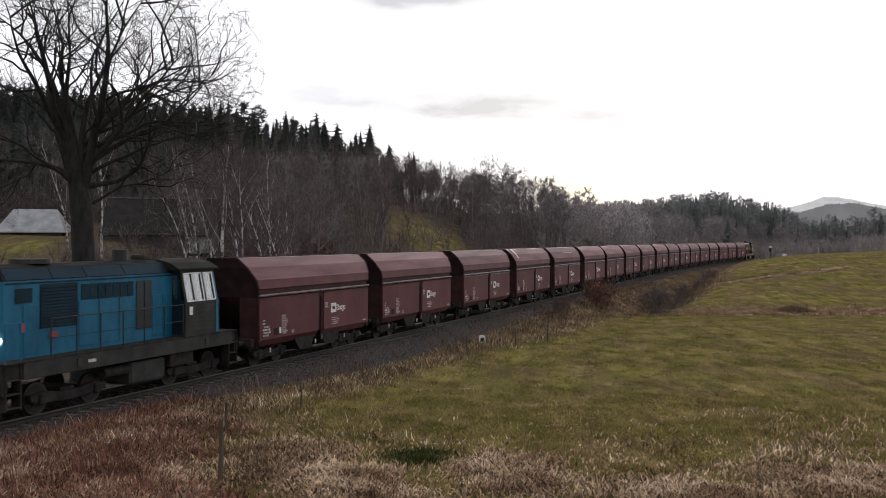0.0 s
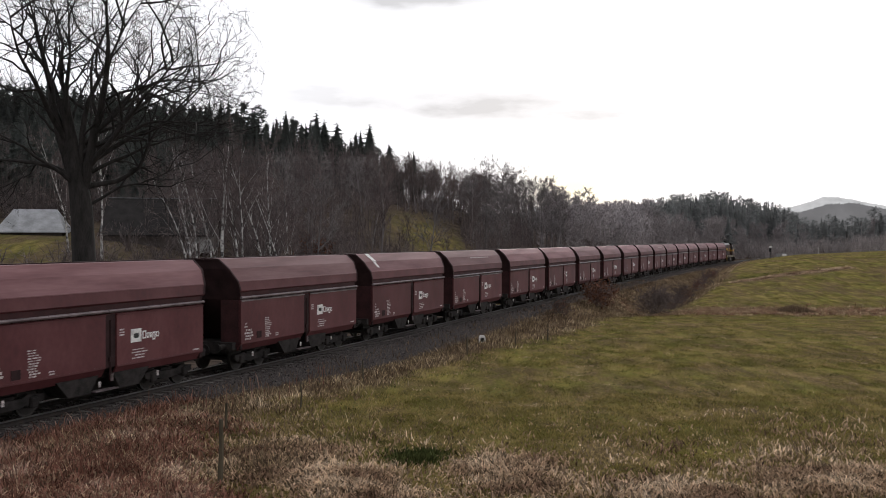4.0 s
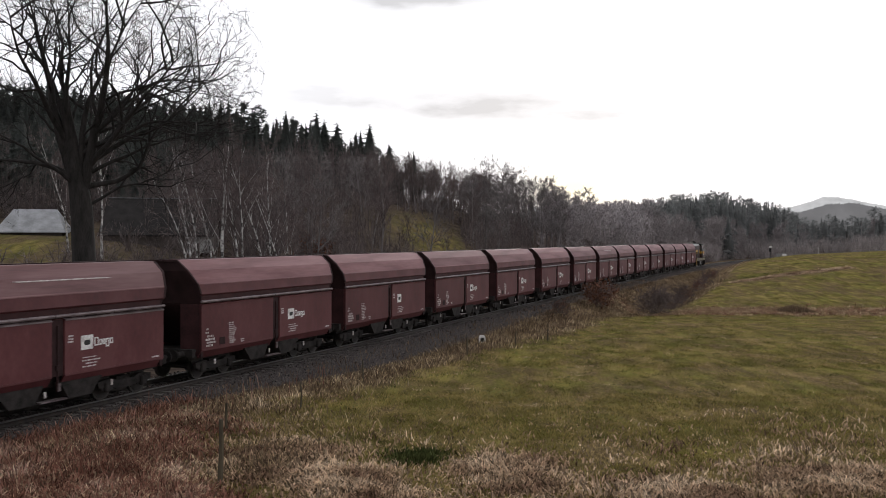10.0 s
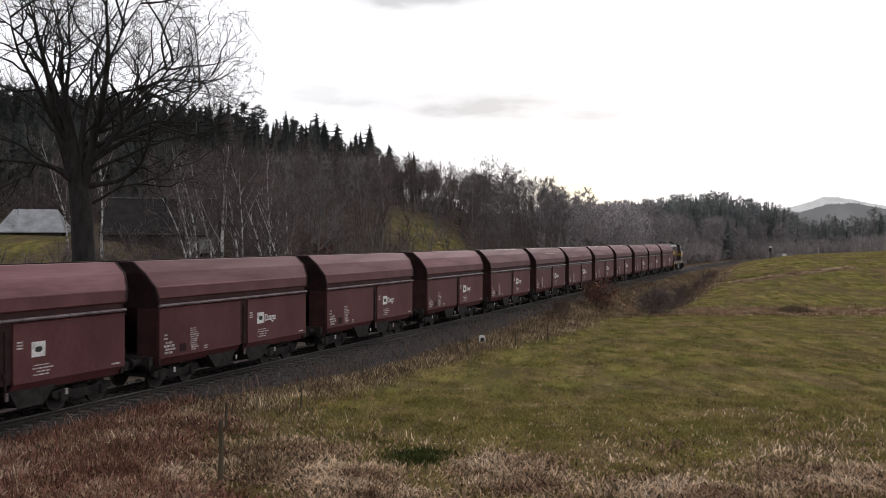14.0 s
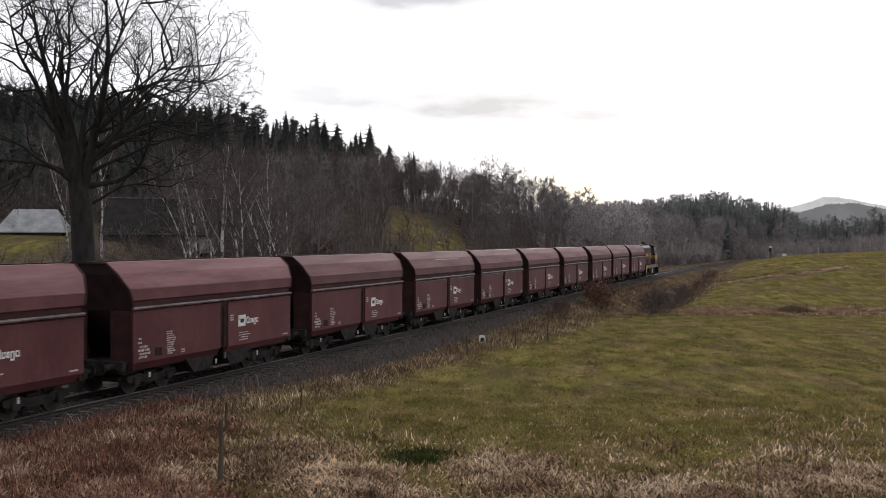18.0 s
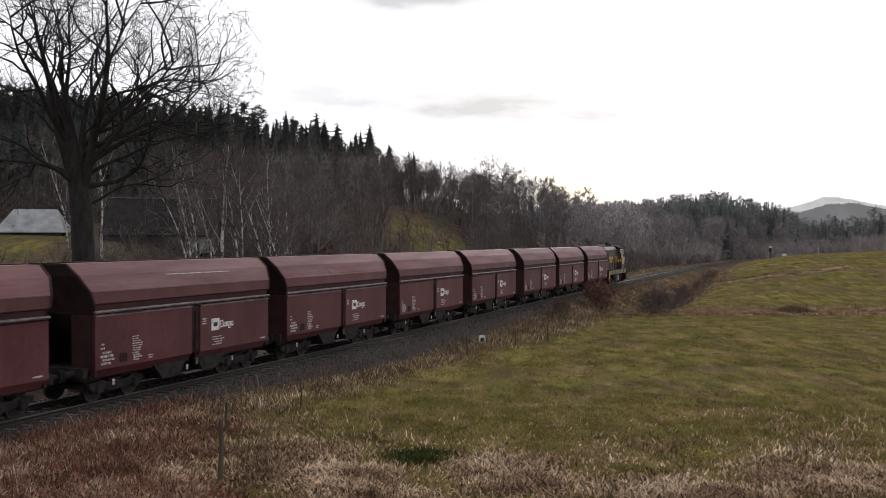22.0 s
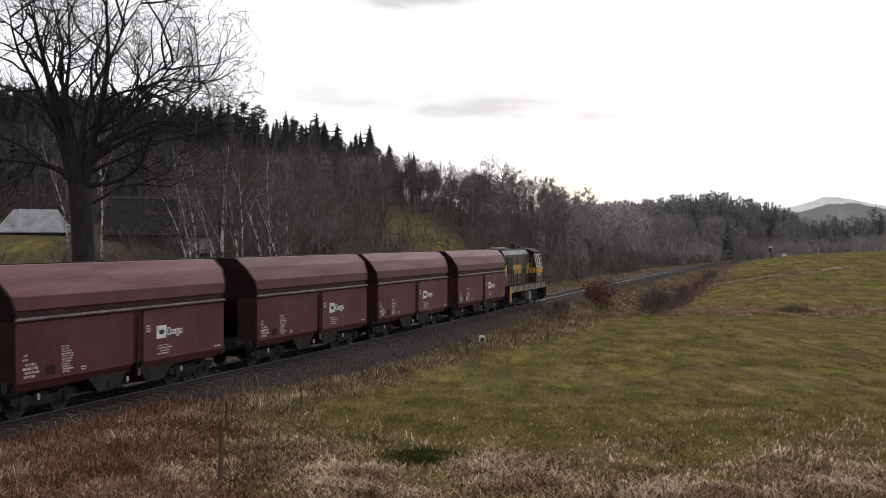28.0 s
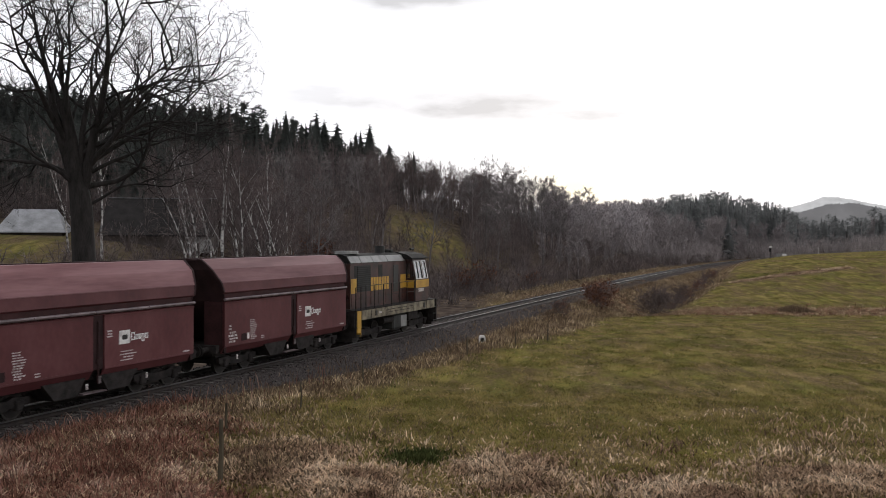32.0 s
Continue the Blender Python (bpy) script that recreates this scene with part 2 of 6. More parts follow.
# ================= mesh helpers =================
class Shape:
    """A bag of vertices and faces."""

    def __init__(self):
        self.v, self.f, self.mi = [], [], []

    def add(self, verts, faces, mat=0):
        n = len(self.v)
        self.v += [tuple(p) for p in verts]
        self.f += [tuple(i + n for i in f) for f in faces]
        self.mi += [mat] * len(faces)
        return self

    def box(self, x0, x1, y0, y1, z0, z1, mat=0, bev=0.0):
        b = min(bev, (x1 - x0) / 3, (y1 - y0) / 3, (z1 - z0) / 3)
        if b <= 0:
            v = [(x, y, z) for z in (z0, z1) for y in (y0, y1) for x in (x0, x1)]
            return self.add(v, [(0, 2, 3, 1), (4, 5, 7, 6), (0, 1, 5, 4), (2, 6, 7, 3), (0, 4, 6, 2), (1, 3, 7, 5)], mat)
        ring = lambda e, z: [(x0 + b + e, y0 + e, z), (x1 - b - e, y0 + e, z), (x1 - e, y0 + b + e, z), (x1 - e, y1 - b - e, z), (x1 - b - e, y1 - e, z), (x0 + b + e, y1 - e, z), (x0 + e, y1 - b - e, z), (x0 + e, y0 + b + e, z)]
        v = ring(b / 2, z0) + ring(0, z0 + b) + ring(0, z1 - b) + ring(b / 2, z1)
        f = [tuple(range(7, -1, -1)), tuple(range(24, 32))]
        for k in range(3):
            f += [(k * 8 + i, k * 8 + (i + 1) % 8, k * 8 + 8 + (i + 1) % 8, k * 8 + 8 + i) for i in range(8)]
        return self.add(v, f, mat)

    def prism(self, outline, a0, a1, axis="x", mat=0):
        """outline: (p, q) pairs swept along an axis: x gives (y, z), y gives (x, z), z gives (x, y)."""
        put = {"x": lambda p, q, a: (a, p, q), "y": lambda p, q, a: (p, a, q), "z": lambda p, q, a: (p, q, a)}[axis]
        n = len(outline)
        v = [put(p, q, a0) for p, q in outline] + [put(p, q, a1) for p, q in outline]
        f = [tuple(range(n - 1, -1, -1)), tuple(range(n, 2 * n))] + [(i, (i + 1) % n, n + (i + 1) % n, n + i) for i in range(n)]
        return self.add(v, f, mat)

    def cyl(self, c, r, a0, a1, axis="y", n=14, mat=0, r1=None):
        r1 = r if r1 is None else r1
        pts = [(math.cos(2 * math.pi * i / n), math.sin(2 * math.pi * i / n)) for i in range(n)]
        put = {"x": lambda p, q, a: (a, c[0] + p, c[1] + q), "y": lambda p, q, a: (c[0] + p, a, c[1] + q), "z": lambda p, q, a: (c[0] + p, c[1] + q, a)}[axis]
        v = [put(p * r, q * r, a0) for p, q in pts] + [put(p * r1, q * r1, a1) for p, q in pts]
        f = [tuple(range(n - 1, -1, -1)), tuple(range(n, 2 * n))] + [(i, (i + 1) % n, n + (i + 1) % n, n + i) for i in range(n)]
        return self.add(v, f, mat)

    def rod(self, a, b, r, n=5, mat=0, r1=None):
        a, b = Vector(a), Vector(b)
        r1 = r if r1 is None else r1
        d = (b - a).normalized()
        u = d.cross(Vector((0, 0, 1)) if abs(d.z) < 0.9 else Vector((1, 0, 0))).normalized()
        w = d.cross(u)
        cs = [(math.cos(2 * math.pi * i / n), math.sin(2 * math.pi * i / n)) for i in range(n)]
        v = [a + (u * p + w * q) * r for p, q in cs] + [b + (u * p + w * q) * r1 for p, q in cs]
        f = [tuple(range(n - 1, -1, -1)), tuple(range(n, 2 * n))] + [(i, (i + 1) % n, n + (i + 1) % n, n + i) for i in range(n)]
        return self.add(v, f, mat)

    def mesh(self, name, *mats):
        me = bpy.data.meshes.new(name)
        me.from_pydata(self.v, [], self.f)
        for m in mats:
            me.materials.append(m)
        if any(self.mi):
            me.polygons.foreach_set("material_index", self.mi)
        bm = bmesh.new()
        bm.from_mesh(me)
        bmesh.ops.recalc_face_normals(bm, faces=bm.faces)
        bm.to_mesh(me)
        bm.free()
        return me


def S():
    return Shape()


def part(name, shape, mat, parent, label="", at=None):
    me = shape if isinstance(shape, bpy.types.Mesh) else shape.mesh(name, *(mat if isinstance(mat, tuple) else (mat,)))
    ob = new(name, me)
    ob.parent = parent
    if at is not None:
        ob.location = at
    return tagged(ob, label)


def thing(name, label, category, group="", kind="", m=None):
    ob = new(name)
    if m is not None:
        ob.matrix_basis = m
    return tagged(ob, label, category, group, kind)


def quick_mesh(name, verts, faces, mats, smooth=False, mat_index=None):
    """A mesh from arrays: verts (n, 3); faces (m, k)."""
    verts, faces = np.asarray(verts, np.float32), np.asarray(faces, np.int32)
    me = bpy.data.meshes.new(name)
    m, k = faces.shape
    me.vertices.add(len(verts))
    me.vertices.foreach_set("co", verts.ravel())
    me.loops.add(m * k)
    me.loops.foreach_set("vertex_index", faces.ravel())
    me.polygons.add(m)
    me.polygons.foreach_set("loop_start", np.arange(0, m * k, k, dtype=np.int32))
    if mat_index is not None:
        me.polygons.foreach_set("material_index", np.asarray(mat_index, np.int32))
    if smooth:
        me.polygons.foreach_set("use_smooth", np.ones(m, bool))
    for mt in mats:
        me.materials.append(mt)
    me.update(calc_edges=True)
    return me


# ================= the railway's line =================
def sm(x, a, b):
    t = np.clip((np.asarray(x, float) - a) / (b - a), 0, 1)
    return t * t * (3 - 2 * t)


LINE_S = np.arange(-360.0, 420.0, 0.5)
_turn = np.clip(LINE_S, -60, 300)
LINE_H = 1.20690 + 0.00044292 * _turn - 8.2107e-06 * _turn ** 2 / 2
_mid = (LINE_H[1:] + LINE_H[:-1]) / 2
LINE_X = np.concatenate([[0], np.cumsum(np.cos(_mid) * 0.5)])
LINE_Y = np.concatenate([[0], np.cumsum(np.sin(_mid) * 0.5)])
LINE_X += -10.35111 - np.interp(0, LINE_S, LINE_X)
LINE_Y += 37.05627 - np.interp(0, LINE_S, LINE_Y)


def on_line(s, off=0.0):
    """Place on the line at arc length s, off metres to the right of it, and the heading there."""
    h = np.interp(s, LINE_S, LINE_H)
    return np.interp(s, LINE_S, LINE_X) + off * np.sin(h), np.interp(s, LINE_S, LINE_Y) - off * np.cos(h), h


def to_line(x, y):
    """Arc length and signed distance (right of the line positive) of points."""
    x, y = np.asarray(x, float), np.asarray(y, float)
    xs, ys, hs, ss = LINE_X[::4], LINE_Y[::4], LINE_H[::4], LINE_S[::4]
    sh = x.shape
    x, y = x.ravel(), y.ravel()
    s, d = np.empty(len(x)), np.empty(len(x))
    for i in range(0, len(x), 20000):
        a, b = x[i:i + 20000], y[i:i + 20000]
        k = np.argmin((a[:, None] - xs) ** 2 + (b[:, None] - ys) ** 2, axis=1)
        dx, dy = a - xs[k], b - ys[k]
        s[i:i + 20000] = ss[k] + dx * np.cos(hs[k]) + dy * np.sin(hs[k])
        d[i:i + 20000] = dx * np.sin(hs[k]) - dy * np.cos(hs[k])
    return s.reshape(sh), d.reshape(sh)


def eased(x, xs, ys, w):
    """A broken line with its corners rounded over w either way."""
    return sum(np.interp(x + w * k, xs, ys) * c for k, c in ((-1, 0.15), (-0.5, 0.22), (0, 0.26), (0.5, 0.22), (1, 0.15)))


def height(x, y, s=None, d=None):
    """Height of the ground; the rails' top is 0."""
    x, y = np.asarray(x, float), np.asarray(y, float)
    if s is None:
        s, d = to_line(x, y)
    # meadow on the right of the line: a bank under the camera, a shallow dip, then a rise
    low = eased(y, [-80, 2, 9, 16, 30, 50, 70, 90, 101, 112, 200], [3.7, 3.7, 2.4, 0.2, -0.05, -0.5, -0.95, -1.6, -2.0, -2.1, -2.0], 3.0)
    rise = eased(y, [98, 106, 120, 140, 156, 175, 260, 420, 700], [0, 0.35, 1.6, 3.9, 5.0, 5.0, 3.0, 2.0, 2.0], 6.0)
    right = low + rise * eased(d - np.interp(y, [100, 120, 165, 200], [7.5, 6.0, 4.2, 4.2]), [0, 5, 15, 32], [0, 0.64, 0.94, 1.12], 2.0)
    right = right - 0.9 * np.exp(-((d - 8.0) / 3.0) ** 2) * sm(s, 50, 95) * (1 - sm(s, 140, 190))
    # wooded hill on its left
    hill = 16.5 * np.exp(-((x + 70) ** 2 + (y - 190) ** 2) / 9800) + 10.0 * np.exp(-((x + 150) ** 2 + (y - 240) ** 2) / 12000)
    ridge = 9.0 * np.exp(-(((x - 120) / 75) ** 2 + ((y - 430) / 60) ** 2))
    left = -0.55 + hill * sm(-d, 7, 38) + 0.6 * sm(-d, 10, 60)
    ground = np.where(d > 0, right, left) + ridge
    # ballast bed: flat crown, then its slope, steeper where the line runs on a bank
    t = np.where(d > 0, sm(s, -8, 14), 0.6)
    toe_d, toe_z = 2.45 + 1.05 * t, -0.28 - 0.57 * t
    a = np.abs(d)
    w = sm(a, toe_d, toe_d + 3.6)
    ground = ground * w + toe_z * (1 - w)
    f = np.clip((a - 1.9) / (toe_d - 1.9), 0, 1)
    ground = np.where(a < toe_d, -0.19 + (toe_z + 0.19) * f, ground)
    rough = 0.045 * np.sin(0.9 * x + 1.3 * np.sin(0.41 * y)) * np.sin(0.77 * y + 0.8) + 0.03 * np.sin(2.3 * x + 0.7) * np.sin(1.9 * y)
    return ground + rough * sm(a, 3.6, 8)


def lines(spec):
    out = [np.array([spec[0][0]])]
    for a, b, step in spec:
        n = max(1, round((b - a) / step))
        out.append(a + (b - a) * np.arange(1, n + 1) / n)
    return np.concatenate(out)


M_GROUND = bpy.data.materials.new("meadow_ground")


def ground_material(m):
    m.use_nodes = True
    nt = m.node_tree
    ln = nt.links.new
    b = nt.nodes["Principled BSDF"]
    b.inputs["Roughness"].default_value = 0.95
    b.inputs["Specular IOR Level"].default_value = 0.0
    tc = nt.nodes.new("ShaderNodeTexCoord")

    def noise_node(scale, detail=6, sc=(1, 1, 1)):
        mp = nt.nodes.new("ShaderNodeMapping")
        mp.inputs["Scale"].default_value = sc
        ln(tc.outputs["Object"], mp.inputs["Vector"])
        n = nt.nodes.new("ShaderNodeTexNoise")
        n.inputs["Scale"].default_value, n.inputs["Detail"].default_value = scale, detail
        ln(mp.outputs["Vector"], n.inputs["Vector"])
        return n.outputs["Fac"]

    def ramp_node(fac, stops):
        r = nt.nodes.new("ShaderNodeValToRGB")
        while len(r.color_ramp.elements) < len(stops):
            r.color_ramp.elements.new(0.5)
        for e, (p, c) in zip(r.color_ramp.elements, stops):
            e.position, e.color = p, (*c, 1)
        ln(fac, r.inputs["Fac"])
        return r.outputs["Color"]

    def mix(fac, a, c):
        n = nt.nodes.new("ShaderNodeMix")
        n.data_type = "RGBA"
        ln(fac, n.inputs[0]), ln(a, n.inputs[6]), ln(c, n.inputs[7])
        return n.outputs[2]

    def math_node(op, a, c):
        n = nt.nodes.new("ShaderNodeMath")
        n.operation, n.use_clamp = op, True
        for i, v in enumerate((a, c)):
            if isinstance(v, (int, float)):
                n.inputs[i].default_value = v
            else:
                ln(v, n.inputs[i])
        return n.outputs[0]

    def attr(name):
        a = nt.nodes.new("ShaderNodeAttribute")
        a.attribute_name = name
        return a.outputs["Fac"]

    fine = noise_node(7.0, 8)
    green = ramp_node(fine, [(0.30, (0.065, 0.059, 0.017)), (0.5, (0.146, 0.125, 0.034)), (0.70, (0.23, 0.193, 0.072))])
    dry = ramp_node(noise_node(9.0, 8), [(0.32, (0.032, 0.021, 0.014)), (0.5, (0.11, 0.074, 0.048)), (0.7, (0.25, 0.18, 0.125))])
    red = ramp_node(noise_node(6.0, 8), [(0.32, (0.035, 0.018, 0.013)), (0.5, (0.095, 0.046, 0.032)), (0.7, (0.19, 0.11, 0.075))])
    stone = ramp_node(noise_node(14.0, 8), [(0.34, (0.025, 0.0215, 0.0205)), (0.5, (0.060, 0.052, 0.050)), (0.7, (0.14, 0.124, 0.116))])
    litter = ramp_node(noise_node(1.1, 8), [(0.35, (0.040, 0.031, 0.026)), (0.5, (0.075, 0.058, 0.048)), (0.66, (0.115, 0.090, 0.072))])
    patch = noise_node(0.26, 6, (1.4, 0.5, 1))
    blot = noise_node(1.3, 7, (1.4, 0.5, 1))
    # thin brown sward where the coarse noise runs high
    sward = ramp_node(math_node("ADD", math_node("MULTIPLY", patch, 0.6), math_node("MULTIPLY", blot, 0.4)), [(0.42, (0.05, 0.05, 0.05)), (0.50, (0.28, 0.28, 0.28)), (0.60, (0.75, 0.75, 0.75))])
    sp = nt.nodes.new("ShaderNodeSeparateXYZ")
    ln(tc.outputs["Object"], sp.inputs[0])

    def calc(op, x, y):
        n = nt.nodes.new("ShaderNodeMath")
        n.operation = op
        for i, v in enumerate((x, y)):
            if isinstance(v, (int, float)):
                n.inputs[i].default_value = v
            else:
                ln(v, n.inputs[i])
        return n.outputs[0]

    # mowing swaths run in wide arcs
    dx, dy = calc("ADD", sp.outputs[0], -34.0), calc("ADD", sp.outputs[1], -46.0)
    dist = calc("POWER", calc("ADD", calc("MULTIPLY", dx, dx), calc("MULTIPLY", dy, dy)), 0.5)
    band = calc("SINE", calc("ADD", calc("MULTIPLY", dist, 1.5), calc("MULTIPLY", patch, 16.0)), 0.0)
    shade = nt.nodes.new("ShaderNodeHueSaturation")
    ln(calc("ADD", calc("MULTIPLY", band, 0.17), calc("ADD", calc("MULTIPLY", noise_node(1.1, 9, (1.5, 0.42, 1)), 2.3), -0.13)), shade.inputs["Value"])
    tint = ramp_node(noise_node(0.42, 9, (1.5, 0.42, 1)), [(0.38, (0.092, 0.098, 0.029)), (0.5, (0.142, 0.123, 0.036)), (0.62, (0.21, 0.158, 0.071))])
    half = nt.nodes.new("ShaderNodeMix")
    half.data_type = "RGBA"
    half.inputs[0].default_value = 0.55
    ln(green, half.inputs[6]), ln(tint, half.inputs[7])
    ln(half.outputs[2], shade.inputs["Color"])
    c = mix(sward, shade.outputs["Color"], dry)
    c = mix(attr("dry"), c, dry)
    c = mix(attr("red"), c, red)
    c = mix(attr("wood"), c, litter)
    c = mix(attr("stone"), c, stone)
    ln(c, b.inputs["Base Color"])
    bp = nt.nodes.new("ShaderNodeBump")
    bp.inputs["Strength"].default_value, bp.inputs["Distance"].default_value = 0.75, 0.09
    ln(noise_node(5.0, 9), bp.inputs["Height"])
    ln(bp.outputs["Normal"], b.inputs["Normal"])


ground_material(M_GROUND)


# stands of tall withered grass on the near bank: place and half widths
TUSSOCKS = ((1.5, 22.6, 1.3, 2.0), (8.4, 21.4, 1.7, 1.6), (4.9, 20.4, 1.2, 1.0), (-2.1, 20.8, 1.3, 1.4), (-4.0, 23.5, 1.5, 2.2), (-7.0, 21.0, 1.6, 1.6))


def tussocks(x, y):
    return np.clip(sum(np.exp(-(((x - a) / p) ** 2 + ((y - b) / q) ** 2) ** 1.5) for a, b, p, q in TUSSOCKS), 0, 1)


def cover(x, y, s, d):
    """What grows where: shares of dry grass, red weeds, woodland floor and stone."""
    wob = 1.1 * np.sin(0.6 * x + 0.9 * np.sin(0.5 * y)) + 0.7 * np.sin(1.7 * s + 0.4 * x)
    wob2 = 1.5 * np.sin(0.35 * x + 1.1) + 0.9 * np.sin(0.9 * x + 0.5 * y)
    wide = 6.2 + 0.4 * sm(s, 5, 30) + 5.0 * sm(s, 70, 110)
    verge = (1 - sm(d + wob * 0.6, wide - 0.8, wide + 1.8)) * (d > 0)
    front = (1 - sm(y + 1.5 * wob2 + 0.05 * x, 20.0, 33.0)) * (0.22 + 0.9 * tussocks(x, y))
    reeds = np.exp(-((y - 97 + 0.05 * (x - 40) + 0.3 * wob2) / 5.0) ** 2) * sm(x, 14, 22)
    rut = 0.95 * np.exp(-((y - 130.5 - 0.45 * (x - 43) + 0.12 * wob2) / 1.3) ** 2) * sm(x, 37, 40) * (1 - sm(x, 53, 60)) * (d > 6)
    beyond = (d < -2.5) * (1 - sm(-d + 0.4 * wob, 6.0, 9.0)) * sm(s, 42, 70)
    dry = np.maximum.reduce([verge, 0.8 * front, reeds, rut, beyond])
    edge = -3.0 - 1.4 * (d - 3.5)
    red = (1 - sm(d + 0.5 * wob, 10.5, 14.0)) * (d > 0) * (1 - sm(s + wob, edge - 4.0, edge + 2.0)) * 0.9
    open_ = np.maximum(np.minimum(1, 1.0 * np.exp(-((x + 1.6) ** 2 / 34 + (y - 136) ** 2 / 150))), 0.95 * np.exp(-((x + 37) ** 2 / 60 + (y - 80) ** 2 / 160)))
    wood = sm(-d, 5 - 2.6 * (1 - sm(s, 40, 70)), 9 - 5.6 * (1 - sm(s, 40, 70))) * np.clip(1.0 - open_, 0, 1)
    wood = np.maximum(wood, sm(y, 230, 300))
    wide_bed = 2.6 + 0.6 * sm(s, -8, 10) - 0.85 * sm(s, 15, 60)
    stone = 1 - sm(np.abs(d) + 0.12 * wob, wide_bed, wide_bed + 0.6)
    return dry, red, wood, stone


def make_ground():
    gx = lines([(-4200, -1000, 400), (-1000, -300, 60), (-300, -80, 8), (-80, -30, 2.0), (-30, 45, 0.65), (45, 120, 1.6), (120, 300, 8), (300, 1000, 60), (1000, 4200, 400)])
    gy = lines([(-800, -100, 60), (-100, 0, 6), (0, 14, 1), (14, 110, 0.7), (110, 180, 1.4), (180, 320, 2.5), (320, 600, 10), (600, 1400, 60), (1400, 4600, 400)])
    X, Y = np.meshgrid(gx, gy)
    s, d = to_line(X, Y)
    Z = height(X, Y, s, d)
    nx, ny = len(gx), len(gy)
    idx = np.arange(nx * ny).reshape(ny, nx)
    f = np.stack([idx[:-1, :-1], idx[:-1, 1:], idx[1:, 1:], idx[1:, :-1]], -1).reshape(-1, 4)
    me = quick_mesh("ground", np.stack([X, Y, Z], -1).reshape(-1, 3), f, [M_GROUND], smooth=True)
    for name, vals in zip(("dry", "red", "wood", "stone"), cover(X, Y, s, d)):
        a = me.attributes.new(name, "FLOAT", "POINT")
        a.data.foreach_set("value", np.asarray(vals, np.float32).ravel())
    tagged(new("ground", me), "rolling meadow with green and straw-coloured winter grass", "ground", kind="structure")


make_ground()


# ================= railway track =================
def sweep(outline, s0, s1, off, step=2.0):
    """A profile (sideways, up) carried along the line."""
    ss = np.arange(s0, s1 + step / 2, step)
    n = len(outline)
    v = []
    for p, q in outline:
        x, y, _ = on_line(ss, off + p)
        v.append(np.stack([x, y, np.full(len(ss), q)], -1))
    v = np.stack(v, 1).reshape(-1, 3)
    i = np.arange(len(ss) - 1)[:, None] * n
    k = np.arange(n)[None, :]
    f = np.stack([i + k, i + (k + 1) % n, i + n + (k + 1) % n, i + n + k], -1).reshape(-1, 4)
    return v, f


def make_track():
    track = thing("railway_track", "single railway track with polished steel rails on sleepers", "railway track", kind="structure")
    side = [(-0.035, -0.04), (-0.012, -0.05), (-0.012, -0.145), (-0.07, -0.17), (0.07, -0.17), (0.012, -0.145), (0.012, -0.05), (0.035, -0.04)]
    for off in (-0.753, 0.753):
        v, f = sweep(side, -120, 380, off)
        r = part("rail", quick_mesh("rail", v, f, [M_RAIL]), None, track)
        v, f = sweep([(-0.036, -0.04), (0.036, -0.04), (0.036, -0.006), (0.028, 0.0), (-0.028, 0.0), (-0.036, -0.006)], -120, 380, off)
        part("rail_head", quick_mesh("rail_head", v, f, [M_RAILTOP]), None, r, "shiny worn rail head")
    sl = S().prism([(-1.25, -0.30), (1.25, -0.30), (1.25, -0.175), (0.5, -0.18), (0.35, -0.20), (-0.35, -0.20), (-0.5, -0.18), (-1.25, -0.175)], -0.13, 0.13, "x").mesh("sleeper", M_SLEEPER)
    for k in range(300):
        s = -20 + 0.62 * k
        x, y, h = on_line(s)
        o = part("sleeper", sl, None, track, at=(x, y, 0))
        o.rotation_euler = (0, 0, h)
    # loose stones on crown and shoulders
    rng = np.random.default_rng(5)
    n = 17000
    s = -34 + 150 * rng.random(n) ** 1.6
    d = rng.uniform(-3.3, 3.7, n)
    keep = (np.abs(np.abs(d) - 0.753) > 0.12) & (np.abs(d) < 3.7 - 1.0 * sm(s, 30, 75))
    s, d = s[keep], d[keep]
    n = len(s)
    x, y, _ = on_line(s, d)
    z = height(x, y)
    r = rng.uniform(0.025, 0.06, n)
    base = np.array([(1, 0, 0), (-1, 0, 0), (0, 1, 0), (0, -1, 0), (0, 0, 1), (0, 0, -0.6)])
    tri = np.array([(0, 2, 4), (2, 1, 4), (1, 3, 4), (3, 0, 4), (2, 0, 5), (1, 2, 5), (3, 1, 5), (0, 3, 5)])
    v = base[None] * r[:, None, None] * rng.uniform(0.6, 1.3, (n, 6, 3))
    a = rng.uniform(0, 6.28, n)
    ca, sa = np.cos(a)[:, None], np.sin(a)[:, None]
    v = np.stack([v[..., 0] * ca - v[..., 1] * sa, v[..., 0] * sa + v[..., 1] * ca, v[..., 2]], -1) + np.stack([x, y, z + r * 0.2], -1)[:, None]
    f = (tri[None] + 6 * np.arange(n)[:, None, None]).reshape(-1, 3)
    tagged(new("ballast", quick_mesh("ballast", v.reshape(-1, 3), f, [M_STONE])), "dark grey crushed stone ballast along the track", "ballast", kind="stuff")


make_track()
# ================= the train =================
L_WAGON, PIPE_LEN, S_REF, SPEED = 12.4789, 10.5259, -8.14776, 6.70968
WHEELS, TRAIN = [], []


